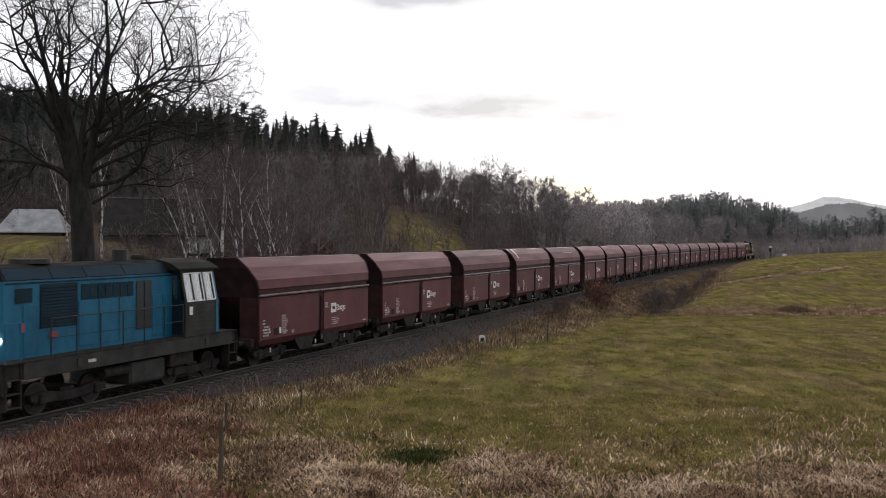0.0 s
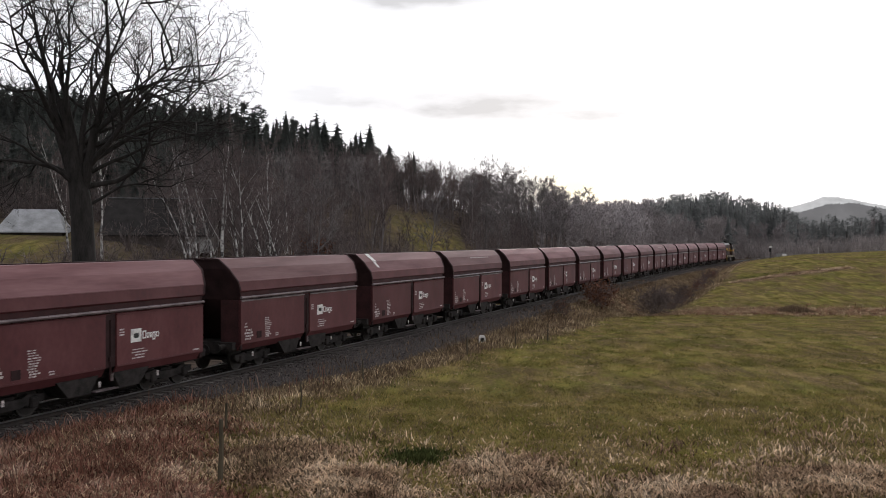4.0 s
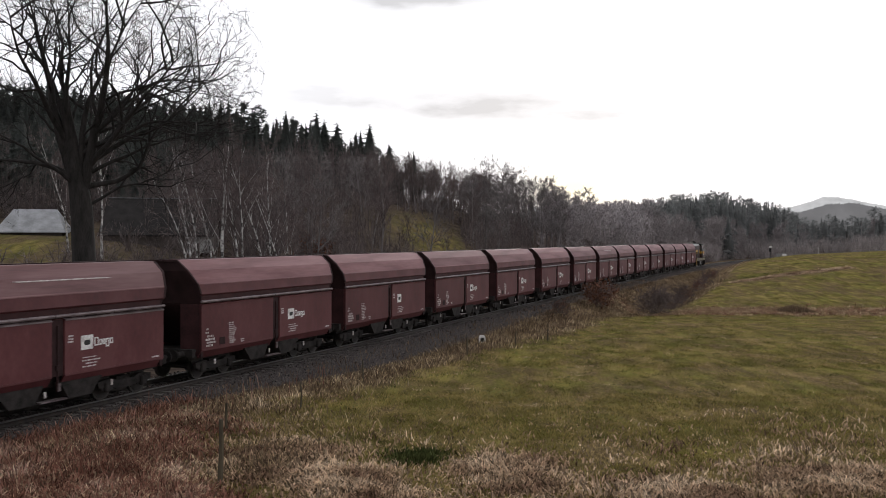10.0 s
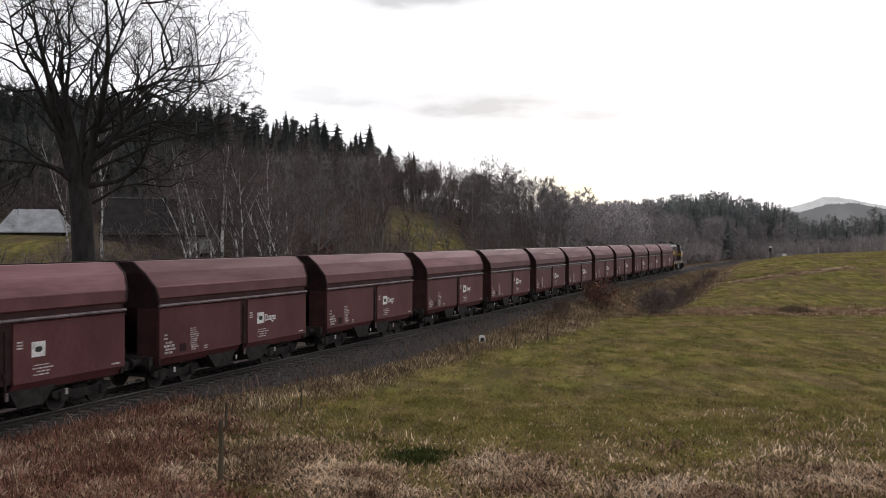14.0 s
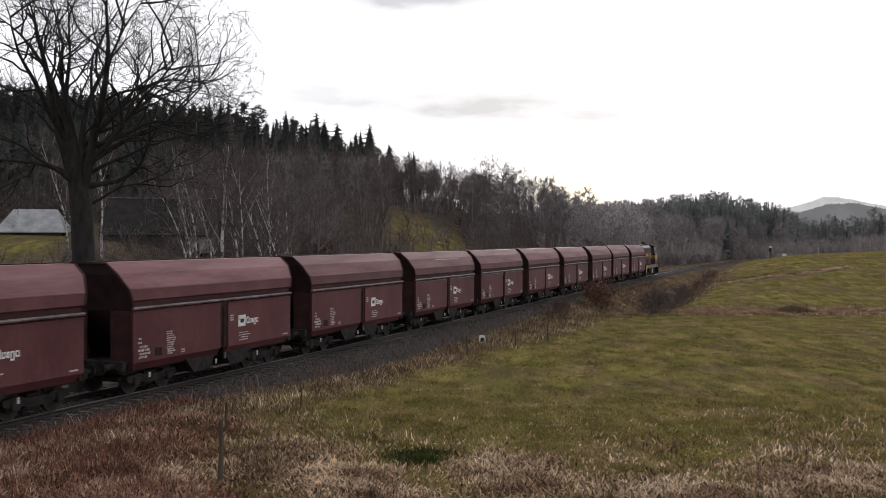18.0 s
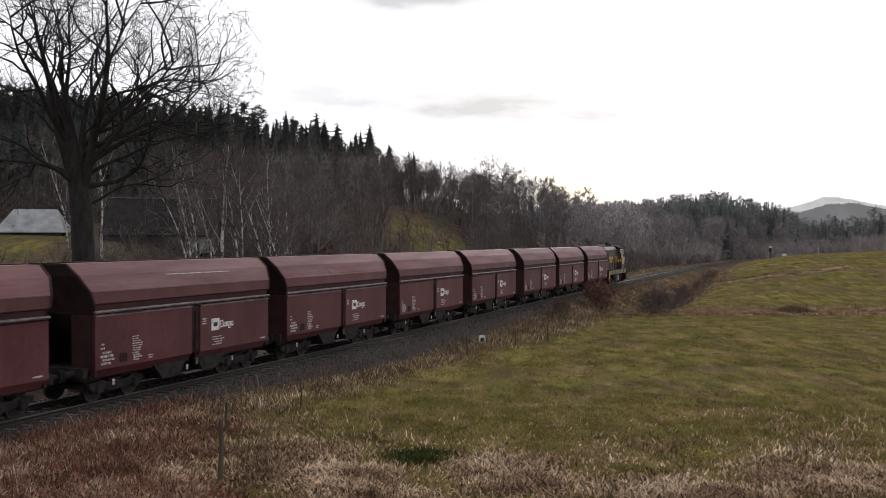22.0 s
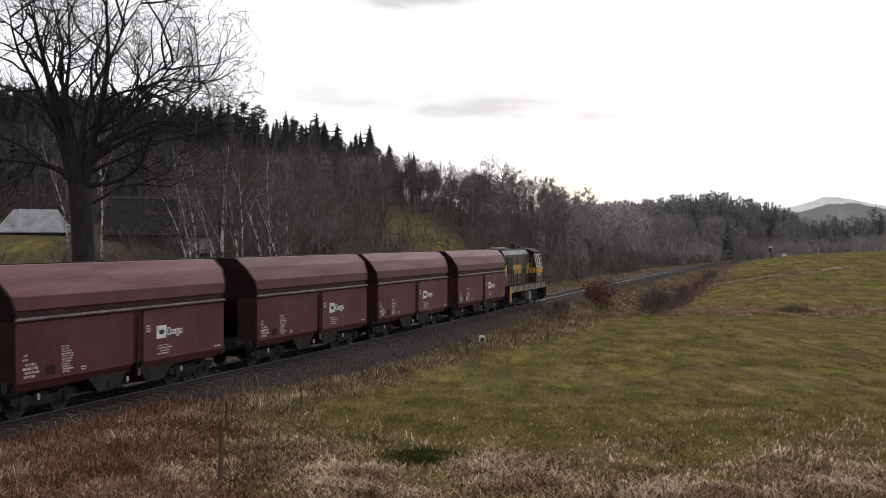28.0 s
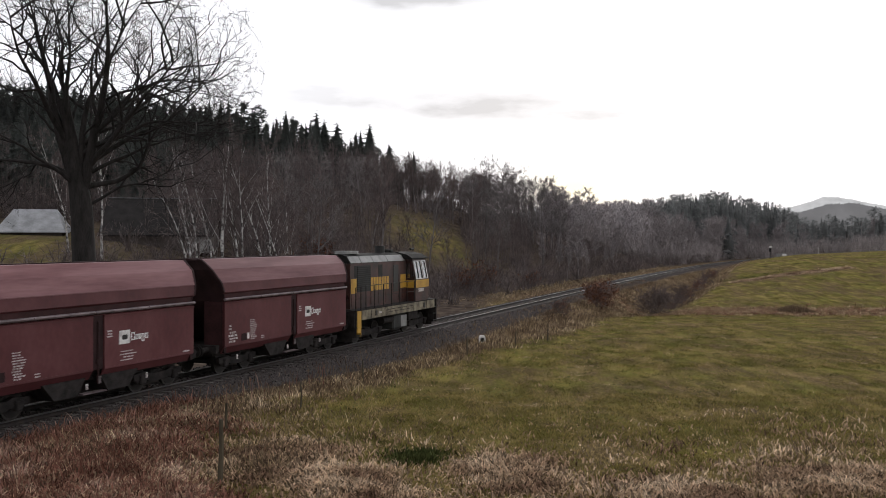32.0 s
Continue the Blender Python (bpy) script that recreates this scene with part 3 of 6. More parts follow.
def wheelset(parent, at, r):
    sh = S()
    for sgn in (-1, 1):
        a, b = sorted((sgn * 0.69, sgn * 0.82))
        sh.cyl((0, 0), r, a, b, "y", 20, 1)
        sh.cyl((0, 0), r * 0.84, min(a, b) - 0.012, max(a, b) + 0.012, "y", 18, 0)
        sh.cyl((0, 0), 0.13, a - 0.05, b + 0.05, "y", 10, 0)
        for k in range(3):
            c, s_ = math.cos(k * 2.094), math.sin(k * 2.094)
            sh.cyl((c * r * 0.55, s_ * r * 0.55), 0.05, a - 0.02, b + 0.02, "y", 6, 0)
    sh.cyl((0, 0), 0.085, -1.02, 1.02, "y", 10, 0)
    return part("wheelset", sh.mesh("wheelset", M_WHEEL, M_TREAD), None, parent, at=at)


def bogie(parent, x, base, r, name="bogie"):
    sh = S()
    h = base / 2
    for sg in (-1, 1):
        y0, y1 = sorted((sg * 0.93, sg * 1.07))
        sh.prism([(-h - 0.45, 0.66), (-h - 0.42, 0.46), (-h + 0.30, 0.40), (-0.45, 0.34), (0.45, 0.34), (h - 0.30, 0.40), (h + 0.42, 0.46), (h + 0.45, 0.66), (h - 0.2, 0.72), (0.45, 0.62), (-0.45, 0.62), (-h + 0.2, 0.72)], y0, y1, "y")
        for e in (-h, h):
            sh.box(e - 0.15, e + 0.15, *sorted((sg * 0.98, sg * 1.16)), r - 0.16, r + 0.16, bev=0.04)
            sh.cyl((e - 0.22, sg * 1.0), 0.07, 0.36, 0.62, "z", 8)
            sh.cyl((e + 0.22, sg * 1.0), 0.07, 0.36, 0.62, "z", 8)
    sh.box(-0.3, 0.3, -0.95, 0.95, 0.5, 0.72)
    for e in (-h, h):
        sh.box(e * 0.35 - 0.05, e * 0.35 + 0.05, -0.9, 0.9, 0.36, 0.48)
    b = part(name, sh, M_UNDER, parent, "dusty dark steel bogie frame", at=(x, 0, 0))
    for e in (-h, h):
        WHEELS.append((wheelset(b, (e, 0, r), r), e, r))
    return b


def buffers(parent, x, sgn, z=1.05):
    for y in (-0.875, 0.875):
        sh = S().cyl((y, z), 0.11, min(x, x + sgn * 0.35), max(x, x + sgn * 0.35), "x", 12)
        sh.cyl((y, z), 0.075, min(x + sgn * 0.3, x + sgn * 0.56), max(x + sgn * 0.3, x + sgn * 0.56), "x", 12)
        sh.cyl((y, z), 0.23, min(x + sgn * 0.55, x + sgn * 0.6), max(x + sgn * 0.55, x + sgn * 0.6), "x", 16)
        part("buffer", sh, M_UNDER, parent)
    sh = S().box(min(x, x + sgn * 0.5), max(x, x + sgn * 0.5), -0.06, 0.06, 0.92, 1.04)
    sh.cyl((0, 0.78), 0.03, min(x + sgn * 0.1, x + sgn * 0.55), max(x + sgn * 0.1, x + sgn * 0.55), "x", 8)
    part("coupling", sh, M_UNDER, parent)


def bars(parent, x0, x1, z0, z1, rows, seed, mat, label, y=-1.462, fill=0.85, broken=0.35, words=1):
    """Lines of unreadable writing on the side facing -y, each broken into a few short bars."""
    rng = random.Random(seed)
    h = (z1 - z0) / rows
    for k in range(rows):
        z = z1 - (k + 0.5) * h
        a = x0 + rng.random() * 0.2 * (x1 - x0)
        b = x1 - rng.random() * broken * (x1 - x0)
        hh = h * fill * rng.uniform(0.24, 0.38)
        cuts = sorted([a, b] + [a + (b - a) * (j + rng.uniform(0.7, 1.3)) / words for j in range(words - 1)])
        for p, q in zip(cuts, cuts[1:]):
            part("marking", S().box(p, q - 0.035 if words > 1 else q, y, y + 0.006, z - hh, z + hh), mat, parent, label)


def wagon_side_marks(w, word=True):
    sh = S().box(1.14, 1.68, -1.468, -1.462, 1.86, 2.31)
    logo = part("logo_panel", sh, M_WHITE, w, "white square emblem panel")
    e = S().prism([(1.27, 2.04), (1.32, 2.00), (1.50, 2.00), (1.55, 2.04), (1.55, 2.12), (1.50, 2.16), (1.32, 2.16), (1.27, 2.12)], -1.474, -1.469, "y")
    part("emblem", e, M_BLACK, logo, "dark emblem")
    if word:
        x = 1.74
        for wd, lo, hi in ((0.19, 1.94, 2.21), (0.14, 1.95, 2.13), (0.10, 1.95, 2.13), (0.15, 1.86, 2.13), (0.16, 1.95, 2.13)):
            t = 0.042
            o = [(x, lo), (x + wd, lo), (x + wd, hi), (x, hi)]
            q = [(x + t, lo + t), (x + wd - t, lo + t), (x + wd - t, hi - t), (x + t, hi - t)]
            v = [(p, -1.468, r) for p, r in o + q] + [(p, -1.462, r) for p, r in o + q]
            f = [(k, (k + 1) % 4, 4 + (k + 1) % 4, 4 + k) for k in range(4)] + [(k, (k + 1) % 4, 8 + (k + 1) % 4, 8 + k) for k in range(4)]
            part("word_mark", S().add(v, f), M_WHITE, w, "white operator's mark")
            x += wd + 0.035
    bars(w, 1.18, 2.05, 1.28, 1.66, 4, 3, M_DIMWHITE, "faded white line of writing", fill=0.6, words=3)
    bars(w, -5.0, -4.25, 1.25, 1.72, 4, 5, M_DIMWHITE, "white line of writing", fill=0.95, words=4)
    bars(w, -5.0, -4.7, 1.74, 2.0, 2, 6, M_DIMWHITE, "faded white line of writing", fill=0.8, words=2)
    bars(w, -3.47, -2.88, 1.25, 2.10, 11, 8, M_DIMWHITE, "faded white line of a data table", fill=0.9, words=3)
    bars(w, -2.62, -2.36, 1.23, 1.39, 2, 9, M_DIMWHITE, "small white plate", broken=0.0)
    bars(w, 0.56, 0.82, 2.12, 2.38, 3, 11, M_DIMWHITE, "faded inspection mark", broken=0.1)
    bars(w, 4.55, 5.05, 1.22, 1.31, 1, 12, M_DIMWHITE, "small white line of writing", broken=0.1)


# roof profile: half width, height, half length; the lids overhang the ends
ROOF = [(1.47, 3.26, 5.32), (1.42, 3.63, 5.44), (1.13, 4.16, 5.68), (0.70, 4.535, 5.74), (0.08, 4.54, 5.74)]


def lid_shape(sg, levels):
    """Part of one lid: outer and inner skin lofted from level to level, closed at the ends."""
    v = []
    for y, z, hx in levels:
        v += [(-hx, sg * y, z), (hx, sg * y, z), (hx, sg * (y - 0.05), z - 0.05), (-hx, sg * (y - 0.05), z - 0.05)]
    n = len(levels)
    f = [(0, 1, 2, 3), (4 * n - 4, 4 * n - 3, 4 * n - 2, 4 * n - 1)]
    for k in range(n - 1):
        f += [(4 * k + i, 4 * k + (i + 1) % 4, 4 * k + 4 + (i + 1) % 4, 4 * k + 4 + i) for i in range(4)]
    return S().add(v, f)


def lid_edge(sg, e):
    """Dark strip along a lid's end."""
    v = []
    for y, z, hx in ROOF:
        v += [(e * (hx + 0.02), sg * (y + 0.01), z + 0.012), (e * (hx - 0.07), sg * (y + 0.01), z + 0.012), (e * (hx - 0.07), sg * (y - 0.06), z - 0.06), (e * (hx + 0.02), sg * (y - 0.06), z - 0.06)]
    f = [(0, 1, 2, 3), (4 * len(ROOF) - 4, 4 * len(ROOF) - 3, 4 * len(ROOF) - 2, 4 * len(ROOF) - 1)]
    for k in range(len(ROOF) - 1):
        f += [(4 * k + i, 4 * k + (i + 1) % 4, 4 * k + 4 + (i + 1) % 4, 4 * k + 4 + i) for i in range(4)]
    return S().add(v, f)


def end_sheet(e):
    """End wall that leans outwards under the lids, two skins thick."""
    v = []
    for y, z, hx in [(1.42, 2.88, 5.20)] + ROOF[:-1]:
        for t in (0.05, 0.11):
            v += [(e * (hx - t), -(y - 0.04), z - 0.03), (e * (hx - t), y - 0.04, z - 0.03)]
    f = []
    for k in range(len(ROOF) - 1):
        a, b = 4 * k, 4 * k + 4
        f += [(a, a + 1, b + 1, b), (a + 2, a + 3, b + 3, b + 2), (a, a + 2, b + 2, b), (a + 1, a + 3, b + 3, b + 1)]
    m = 4 * len(ROOF) - 4
    return S().add(v, f + [(0, 1, 3, 2), (m, m + 1, m + 3, m + 2)])


def build_wagon():
    w = thing("hopper_wagon", "oxide-red covered hopper wagon with faceted roof and white markings", "wagon", "wagons of the coal train")
    # sides: one wide wall with two doors each and a recessed post between them
    for sg in (-1, 1):
        f = lambda a, b: sorted((sg * a, sg * b))
        sh = S().prism([(sg * 1.40, 2.90), (sg * 1.33, 2.90), (sg * 1.33, 1.16), (sg * 1.40, 1.16)], -5.24, 5.24, "x")
        part("side_wall", sh, M_RED, w)
        for a, b in ((-5.25, -0.10), (0.44, 5.25)):
            sh = S().prism([(sg * 1.46, 2.86), (sg * 1.402, 2.87), (sg * 1.402, 1.17), (sg * 1.24, 0.90), (sg * 1.28, 0.87), (sg * 1.46, 1.17)], a, b, "x")
            dr = part("side_door", sh, M_RED, w)
            lip = S().prism([(sg * 1.40, 2.90), (sg * 1.49, 2.865), (sg * 1.49, 2.835), (sg * 1.40, 2.86)], a, b, "x")
            part("door_lip", lip, M_RED, dr)
            low = S().prism([(sg * 1.47, 1.20), (sg * 1.462, 1.20), (sg * 1.462, 1.14), (sg * 1.47, 1.14)], a + 0.02, b - 0.02, "x")
            part("door_sill", low, M_RED, dr)
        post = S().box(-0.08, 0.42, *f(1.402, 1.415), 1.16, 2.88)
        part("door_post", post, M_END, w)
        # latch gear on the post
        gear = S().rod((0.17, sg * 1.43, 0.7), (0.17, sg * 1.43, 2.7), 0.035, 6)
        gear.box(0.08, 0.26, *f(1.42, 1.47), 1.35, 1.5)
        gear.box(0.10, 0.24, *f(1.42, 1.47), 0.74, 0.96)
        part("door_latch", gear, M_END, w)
        hd = S().box(0.12, 0.24, *f(1.47, 1.50), 0.72, 0.95, bev=0.02)
        part("latch_handle", hd, M_PIPE, w, "pale worn latch handle")
        # gutter pipe in four lengths
        for k in range(4):
            a = -5.29 + k * 2.645
            part("gutter_pipe", S().cyl((sg * 1.47, 2.985), 0.055, a + 0.012, a + 2.63, "x", 8), M_PIPE, w, "worn grey pipe along the side")
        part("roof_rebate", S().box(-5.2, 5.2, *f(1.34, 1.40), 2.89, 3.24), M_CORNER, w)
        # roof lid of this side: three facets
        lid = part("roof_lid", lid_shape(sg, ROOF[1:]), M_ROOF, w)
        part("lid_skirt", lid_shape(sg, ROOF[:2]), M_RED, lid, "darker red skirt of the roof lid")
        for e in (-1, 1):
            part("lid_frame", lid_edge(sg, e), M_END, lid)
        part("lid_seam", S().prism([(sg * 1.395, 3.68), (sg * 1.425, 3.65), (sg * 1.43, 3.62), (sg * 1.41, 3.61)], -5.3, 5.3, "x"), M_ROOF, lid)
    part("roof_ridge", S().box(-5.72, 5.72, -0.12, 0.12, 4.52, 4.57), M_END, w, "dark ridge joint between the lids")
    # ends: upright above, sloping hopper sheet below
    for e in (-1, 1):
        part("end_wall", end_sheet(e), M_END, w, "dark end wall with its shade painted in")
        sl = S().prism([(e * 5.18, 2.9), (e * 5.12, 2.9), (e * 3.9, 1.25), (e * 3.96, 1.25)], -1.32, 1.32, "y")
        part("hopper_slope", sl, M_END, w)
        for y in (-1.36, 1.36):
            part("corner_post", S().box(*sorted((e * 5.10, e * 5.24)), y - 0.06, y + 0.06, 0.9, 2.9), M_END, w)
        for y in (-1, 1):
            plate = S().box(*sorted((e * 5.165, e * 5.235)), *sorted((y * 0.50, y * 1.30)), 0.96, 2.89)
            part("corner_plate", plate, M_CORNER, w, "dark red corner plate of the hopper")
        part("headstock", S().box(*sorted((e * 5.42, e * 5.62)), -1.3, 1.3, 0.92, 1.22), M_UNDER, w)
        part("end_platform", S().box(*sorted((e * 4.2, e * 5.42)), -1.2, 1.2, 1.12, 1.20), M_UNDER, w)
        buffers(w, e * 5.62, e)
    # frame, chutes and brake gear below
    for y in (-0.95, 0.95):
        part("sole_bar", S().box(-5.45, 5.45, y - 0.07, y + 0.07, 0.78, 1.10), M_UNDER, w)
    part("centre_sill", S().box(-5.42, 5.42, -0.85, 0.85, 0.80, 1.12), M_UNDER, w)
    part("hopper_bottom", S().prism([(-2.6, 1.12), (2.6, 1.12), (1.9, 0.34), (-1.9, 0.34)], -0.62, 0.62, "y"), M_UNDER, w)
    for e in (-1, 1):
        for sg in (-1, 1):
            c = S().prism([(e * 0.35, 0.95), (e * 2.2, 0.95), (e * 1.7, 0.42), (e * 0.7, 0.42)], *sorted((sg * 0.5, sg * 1.38)), "y")
            part("discharge_chute", c, M_UNDER, w)
        part("brake_cylinder", S().cyl((0.15 * e, 0.68), 0.16, min(e * 2.3, e * 2.8), max(e * 2.3, e * 2.8), "x", 10), M_UNDER, w)
    for x in (-4.35, -0.35, 2.6):
        for sg in (-1, 1):
            part("release_handle", S().box(x - 0.05, x + 0.05, *sorted((sg * 1.41, sg * 1.45)), 0.58, 0.76, bev=0.015), M_DIMWHITE, w, "small pale release handle")
    for sg in (-1, 1):
        part("step", S().box(-0.5, 0.6, *sorted((sg * 1.2, sg * 1.42)), 0.42, 0.46), M_PIPE, w, "thin metal step")
    for x in (-3.72, 3.72):
        bogie(w, x, 1.8, 0.46)
    return w


def lid_patch(w, x0, x1, side_pts, mat, name, label):
    (ya, za), (yb, zb) = side_pts
    n = Vector((0, -0.7, 0.72)) * 0.012
    v = [(x0, ya, za), (x1, ya, za), (x1 + 0.25, yb, zb), (x0 + 0.25, yb, zb)]
    v = [Vector(p) + n for p in v] + [Vector(p) + n * 2 for p in v]
    part(name, S().add(v, [(0, 1, 2, 3), (4, 5, 6, 7), (0, 1, 5, 4), (1, 2, 6, 5), (2, 3, 7, 6), (3, 0, 4, 7)]), mat, w, label)


DULL = (3, 5, 12, 16)
PALE_EDGE = (3, 5, 12, 13)
# slack in the couplings: each wagon stands a little before or behind its even place
SLACK = (-0.13, -0.25, 0.37, 0.36, 0.2, 0.51, 0.03, -0.12, -0.03, 0.36, 0.36, 0.39, -0.0, -0.06, -0.08, 0.4, -0.15, -0.09)


def make_wagons():
    first = build_wagon()
    wheels_of_first = [x for x in WHEELS]
    WHEELS.clear()
    wagons = [first] + [copy_thing(first, Matrix()) for _ in range(17)]
    for k, w in enumerate(wagons, 1):
        wagon_side_marks(w, word=(k != 7))
        if k == 4:
            lid_patch(w, -4.75, -4.35, ((-0.74, 4.54), (-1.13, 4.14)), M_WHITE, "pale_patch", "white paint splash across the roof")
            lid_patch(w, -4.55, -4.3, ((-1.15, 4.11), (-1.30, 3.83)), M_WHITE, "pale_patch", "white paint splash across the roof")
            w["label"] = "oxide-red covered hopper wagon with a white streak on its roof"
        if k in PALE_EDGE:
            # painted highlight: a pale strip on each door's top lip
            for a, b in ((-5.25, -0.10), (0.44, 5.25)):
                part("worn_edge", S().prism([(-1.40, 2.908), (-1.496, 2.872), (-1.496, 2.832), (-1.491, 2.832), (-1.491, 2.866), (-1.40, 2.902)], a, b, "x"), M_PIPE, w, "pale highlight painted along the door's top edge")
        if k in (5, 12):
            lid_patch(w, -1.4, 2.6, ((-1.17, 4.07), (-1.185, 4.04)), M_DIMWHITE, "scratch", "long pale scratch along the roof")
        if k == 13:
            lid_patch(w, -1.2, 5.1, ((-1.27, 3.89), (-1.37, 3.70)), M_ROOF, "lid_panel", "raised repair panel on the roof lid")
        if k in DULL:
            w["label"] = "dull brown covered hopper wagon with faceted roof and white markings"
            for o in w.children_recursive:
                if o.name.startswith(("roof_lid", "lid_seam")):
                    o.material_slots[0].link = "OBJECT"
                    o.material_slots[0].material = M_DULLROOF
        part("label_holder", S().box(-4.08, -3.72, -1.475, -1.462, 1.28, 1.56), M_END, w, "dark label holder")
        if k in (1, 18):
            part("placard", S().box(-3.66, -3.50, -1.468, -1.462, 1.32, 1.56), M_WHITE, w, "clean white placard")
        for o in w.children_recursive:
            if o.name.startswith("wheelset"):
                WHEELS.append((o, o.location.x, 0.46))
        TRAIN.append((w, (k - 7) * L_WAGON + S_REF + PIPE_LEN / 2 + SLACK[k - 1]))


make_wagons()


def railing(parent, y, x0, x1, z0, z1, mat, step=1.05):
    n = max(1, round((x1 - x0) / step))
    sh = S().rod((x0, y, z1), (x1, y, z1), 0.02, 6)
    sh.rod((x0, y, (z0 + z1) / 2), (x1, y, (z0 + z1) / 2), 0.012, 5)
    part("handrail", sh, mat, parent)
    for k in range(n + 1):
        x = x0 + (x1 - x0) * k / n
        part("rail_post", S().rod((x, y, z0), (x, y, z1), 0.024, 6), mat, parent)


def build_loco(kind):
    blue = kind == "blue"
    M1, MR, MF = (M_BLUE, M_DGREY, M_DGREY) if blue else (M_MAROON, M_LGREY, M_CREAM)
    lo = thing("diesel_locomotive", "bright blue diesel shunter with grey cab and handrails" if blue else "maroon diesel shunter with yellow warning bands and grey roof", "locomotive", "locomotives of the coal train")
    WY = 1.47
    X0 = -6.55 if blue else -5.95
    # frame and decks
    part("frame", S().box(X0, 5.15, -1.40, 1.40, 1.26, 1.70), M_UNDER, lo)
    for sg in (-1, 1):
        f = lambda a, b: sorted((sg * a, sg * b))
        part("sole_plate", S().box(X0 + 0.65, 4.9, *f(1.405, WY), 1.24, 1.72, bev=0.02), MF, lo, "dirty grey sole plate" if blue else "cream sole plate streaked with dirt")
        for x in (-3.6, 3.2):
            part("jacking_pad", S().box(x - 0.1, x + 0.1, *f(WY, 1.50), 1.36, 1.62), M_BLACK, lo)
        part("marking", S().box(-3.2, -2.85, *f(WY, 1.476), 1.44, 1.54), M_DIMWHITE, lo)
    part("deck", S().box(X0 - 0.05, 5.2, -1.48, 1.48, 1.72, 1.77), M_UNDER, lo)
    # hood
    H = 0.86
    part("hood", S().prism([(-H, 1.77), (-H, 4.08), (H, 4.08), (H, 1.77)], X0 + 0.5, 1.9, "x"), M1, lo)
    part("hood_roof", S().prism([(-H, 4.085), (-0.62, 4.46), (-0.3, 4.56), (0.3, 4.56), (0.62, 4.46), (H, 4.085)], X0 + 0.5, 1.9, "x"), M_SOOT, lo, "sooty hood roof")
    for x0, x1 in ((X0 + 0.6, -4.1), (-4.05, -2.6), (-2.55, -0.7), (-0.65, 1.8)):
        for sg in (-1, 1):
            n = Vector((0, sg * 0.8, 0.5)) * 0.012
            v = [Vector((x, sg * y, z)) for x, y, z in ((x0, H - 0.005, 4.10), (x1, H - 0.005, 4.10), (x1, 0.635, 4.44), (x0, 0.635, 4.44))]
            v = v + [p + n for p in v]
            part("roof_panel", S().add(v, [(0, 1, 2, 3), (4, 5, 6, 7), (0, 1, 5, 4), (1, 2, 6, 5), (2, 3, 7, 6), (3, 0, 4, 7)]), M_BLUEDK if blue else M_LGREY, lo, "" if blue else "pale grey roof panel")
    for sg in (-1, 1):
        f = lambda a, b: sorted((sg * a, sg * b))
        # doors of the engine room
        for x0, x1 in ((-5.3, -4.7), (-2.95, -2.05), (-2.0, -1.05), (-1.0, -0.2), (0.75, 1.3), (1.35, 1.85)):
            part("hood_door", S().box(x0, x1, *f(H + 0.002, H + 0.022), 1.9, 3.35, bev=0.01), M1, lo)
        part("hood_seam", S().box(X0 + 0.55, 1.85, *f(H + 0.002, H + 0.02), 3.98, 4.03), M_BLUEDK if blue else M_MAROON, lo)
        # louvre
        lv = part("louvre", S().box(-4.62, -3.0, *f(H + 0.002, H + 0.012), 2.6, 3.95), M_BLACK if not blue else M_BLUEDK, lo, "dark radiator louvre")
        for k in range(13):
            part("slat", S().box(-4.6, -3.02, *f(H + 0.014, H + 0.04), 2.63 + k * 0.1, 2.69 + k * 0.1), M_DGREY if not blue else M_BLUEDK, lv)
        # row of small grilles and a tall one
        if blue:
            for k in range(7):
                part("grille", S().box(-2.82 + k * 0.37, -2.52 + k * 0.37, *f(H + 0.024, H + 0.034), 3.38, 3.88), M_BLUEDK, lo, "dark ventilation grille")
            for x in (-0.12, 0.32):
                part("tall_grille", S().box(x, x + 0.36, *f(H + 0.024, H + 0.034), 2.2, 3.88), M_DARK, lo, "tall dark ventilation grille")
            part("grille", S().box(-5.6, -4.95, *f(H + 0.024, H + 0.034), 3.42, 3.85), M_BLUEDK, lo, "dark ventilation grille")
            part("marking", S().box(-4.25, -3.9, *f(H + 0.046, H + 0.05), 2.28, 2.48), M_REDMARK, lo, "red nameplate")
            part("marking", S().box(-5.42, -5.26, *f(H + 0.046, H + 0.05), 2.55, 2.82), M_REDMARK, lo, "small red plate")
        else:
            part("warning_band", S().box(-5.4, -4.75, *f(H + 0.024, H + 0.03), 2.55, 3.3), M_YELLOW, lo, "yellow warning band")
            for k in range(7):
                part("warning_band", S().box(-3.0 + k * 0.35, -2.72 + k * 0.35, *f(H + 0.024, H + 0.03), 2.6, 3.3), M_YELLOW, lo, "yellow warning band")
            part("warning_band", S().box(1.0, 1.8, *f(H + 0.024, H + 0.03), 2.57, 3.33), M_YELLOW, lo, "yellow warning band")
            part("grille", S().box(0.0, 0.7, *f(H + 0.024, H + 0.034), 2.4, 3.9), M_DARK, lo, "dark ventilation grille")
        railing(lo, sg * 1.42, -4.75, 1.8, 1.77, 2.95, M_BLACK)
        railing(lo, sg * 1.42, X0, X0 + 0.6, 1.77, 2.9, M_UNDER if not blue else M_BLUE, 0.5)
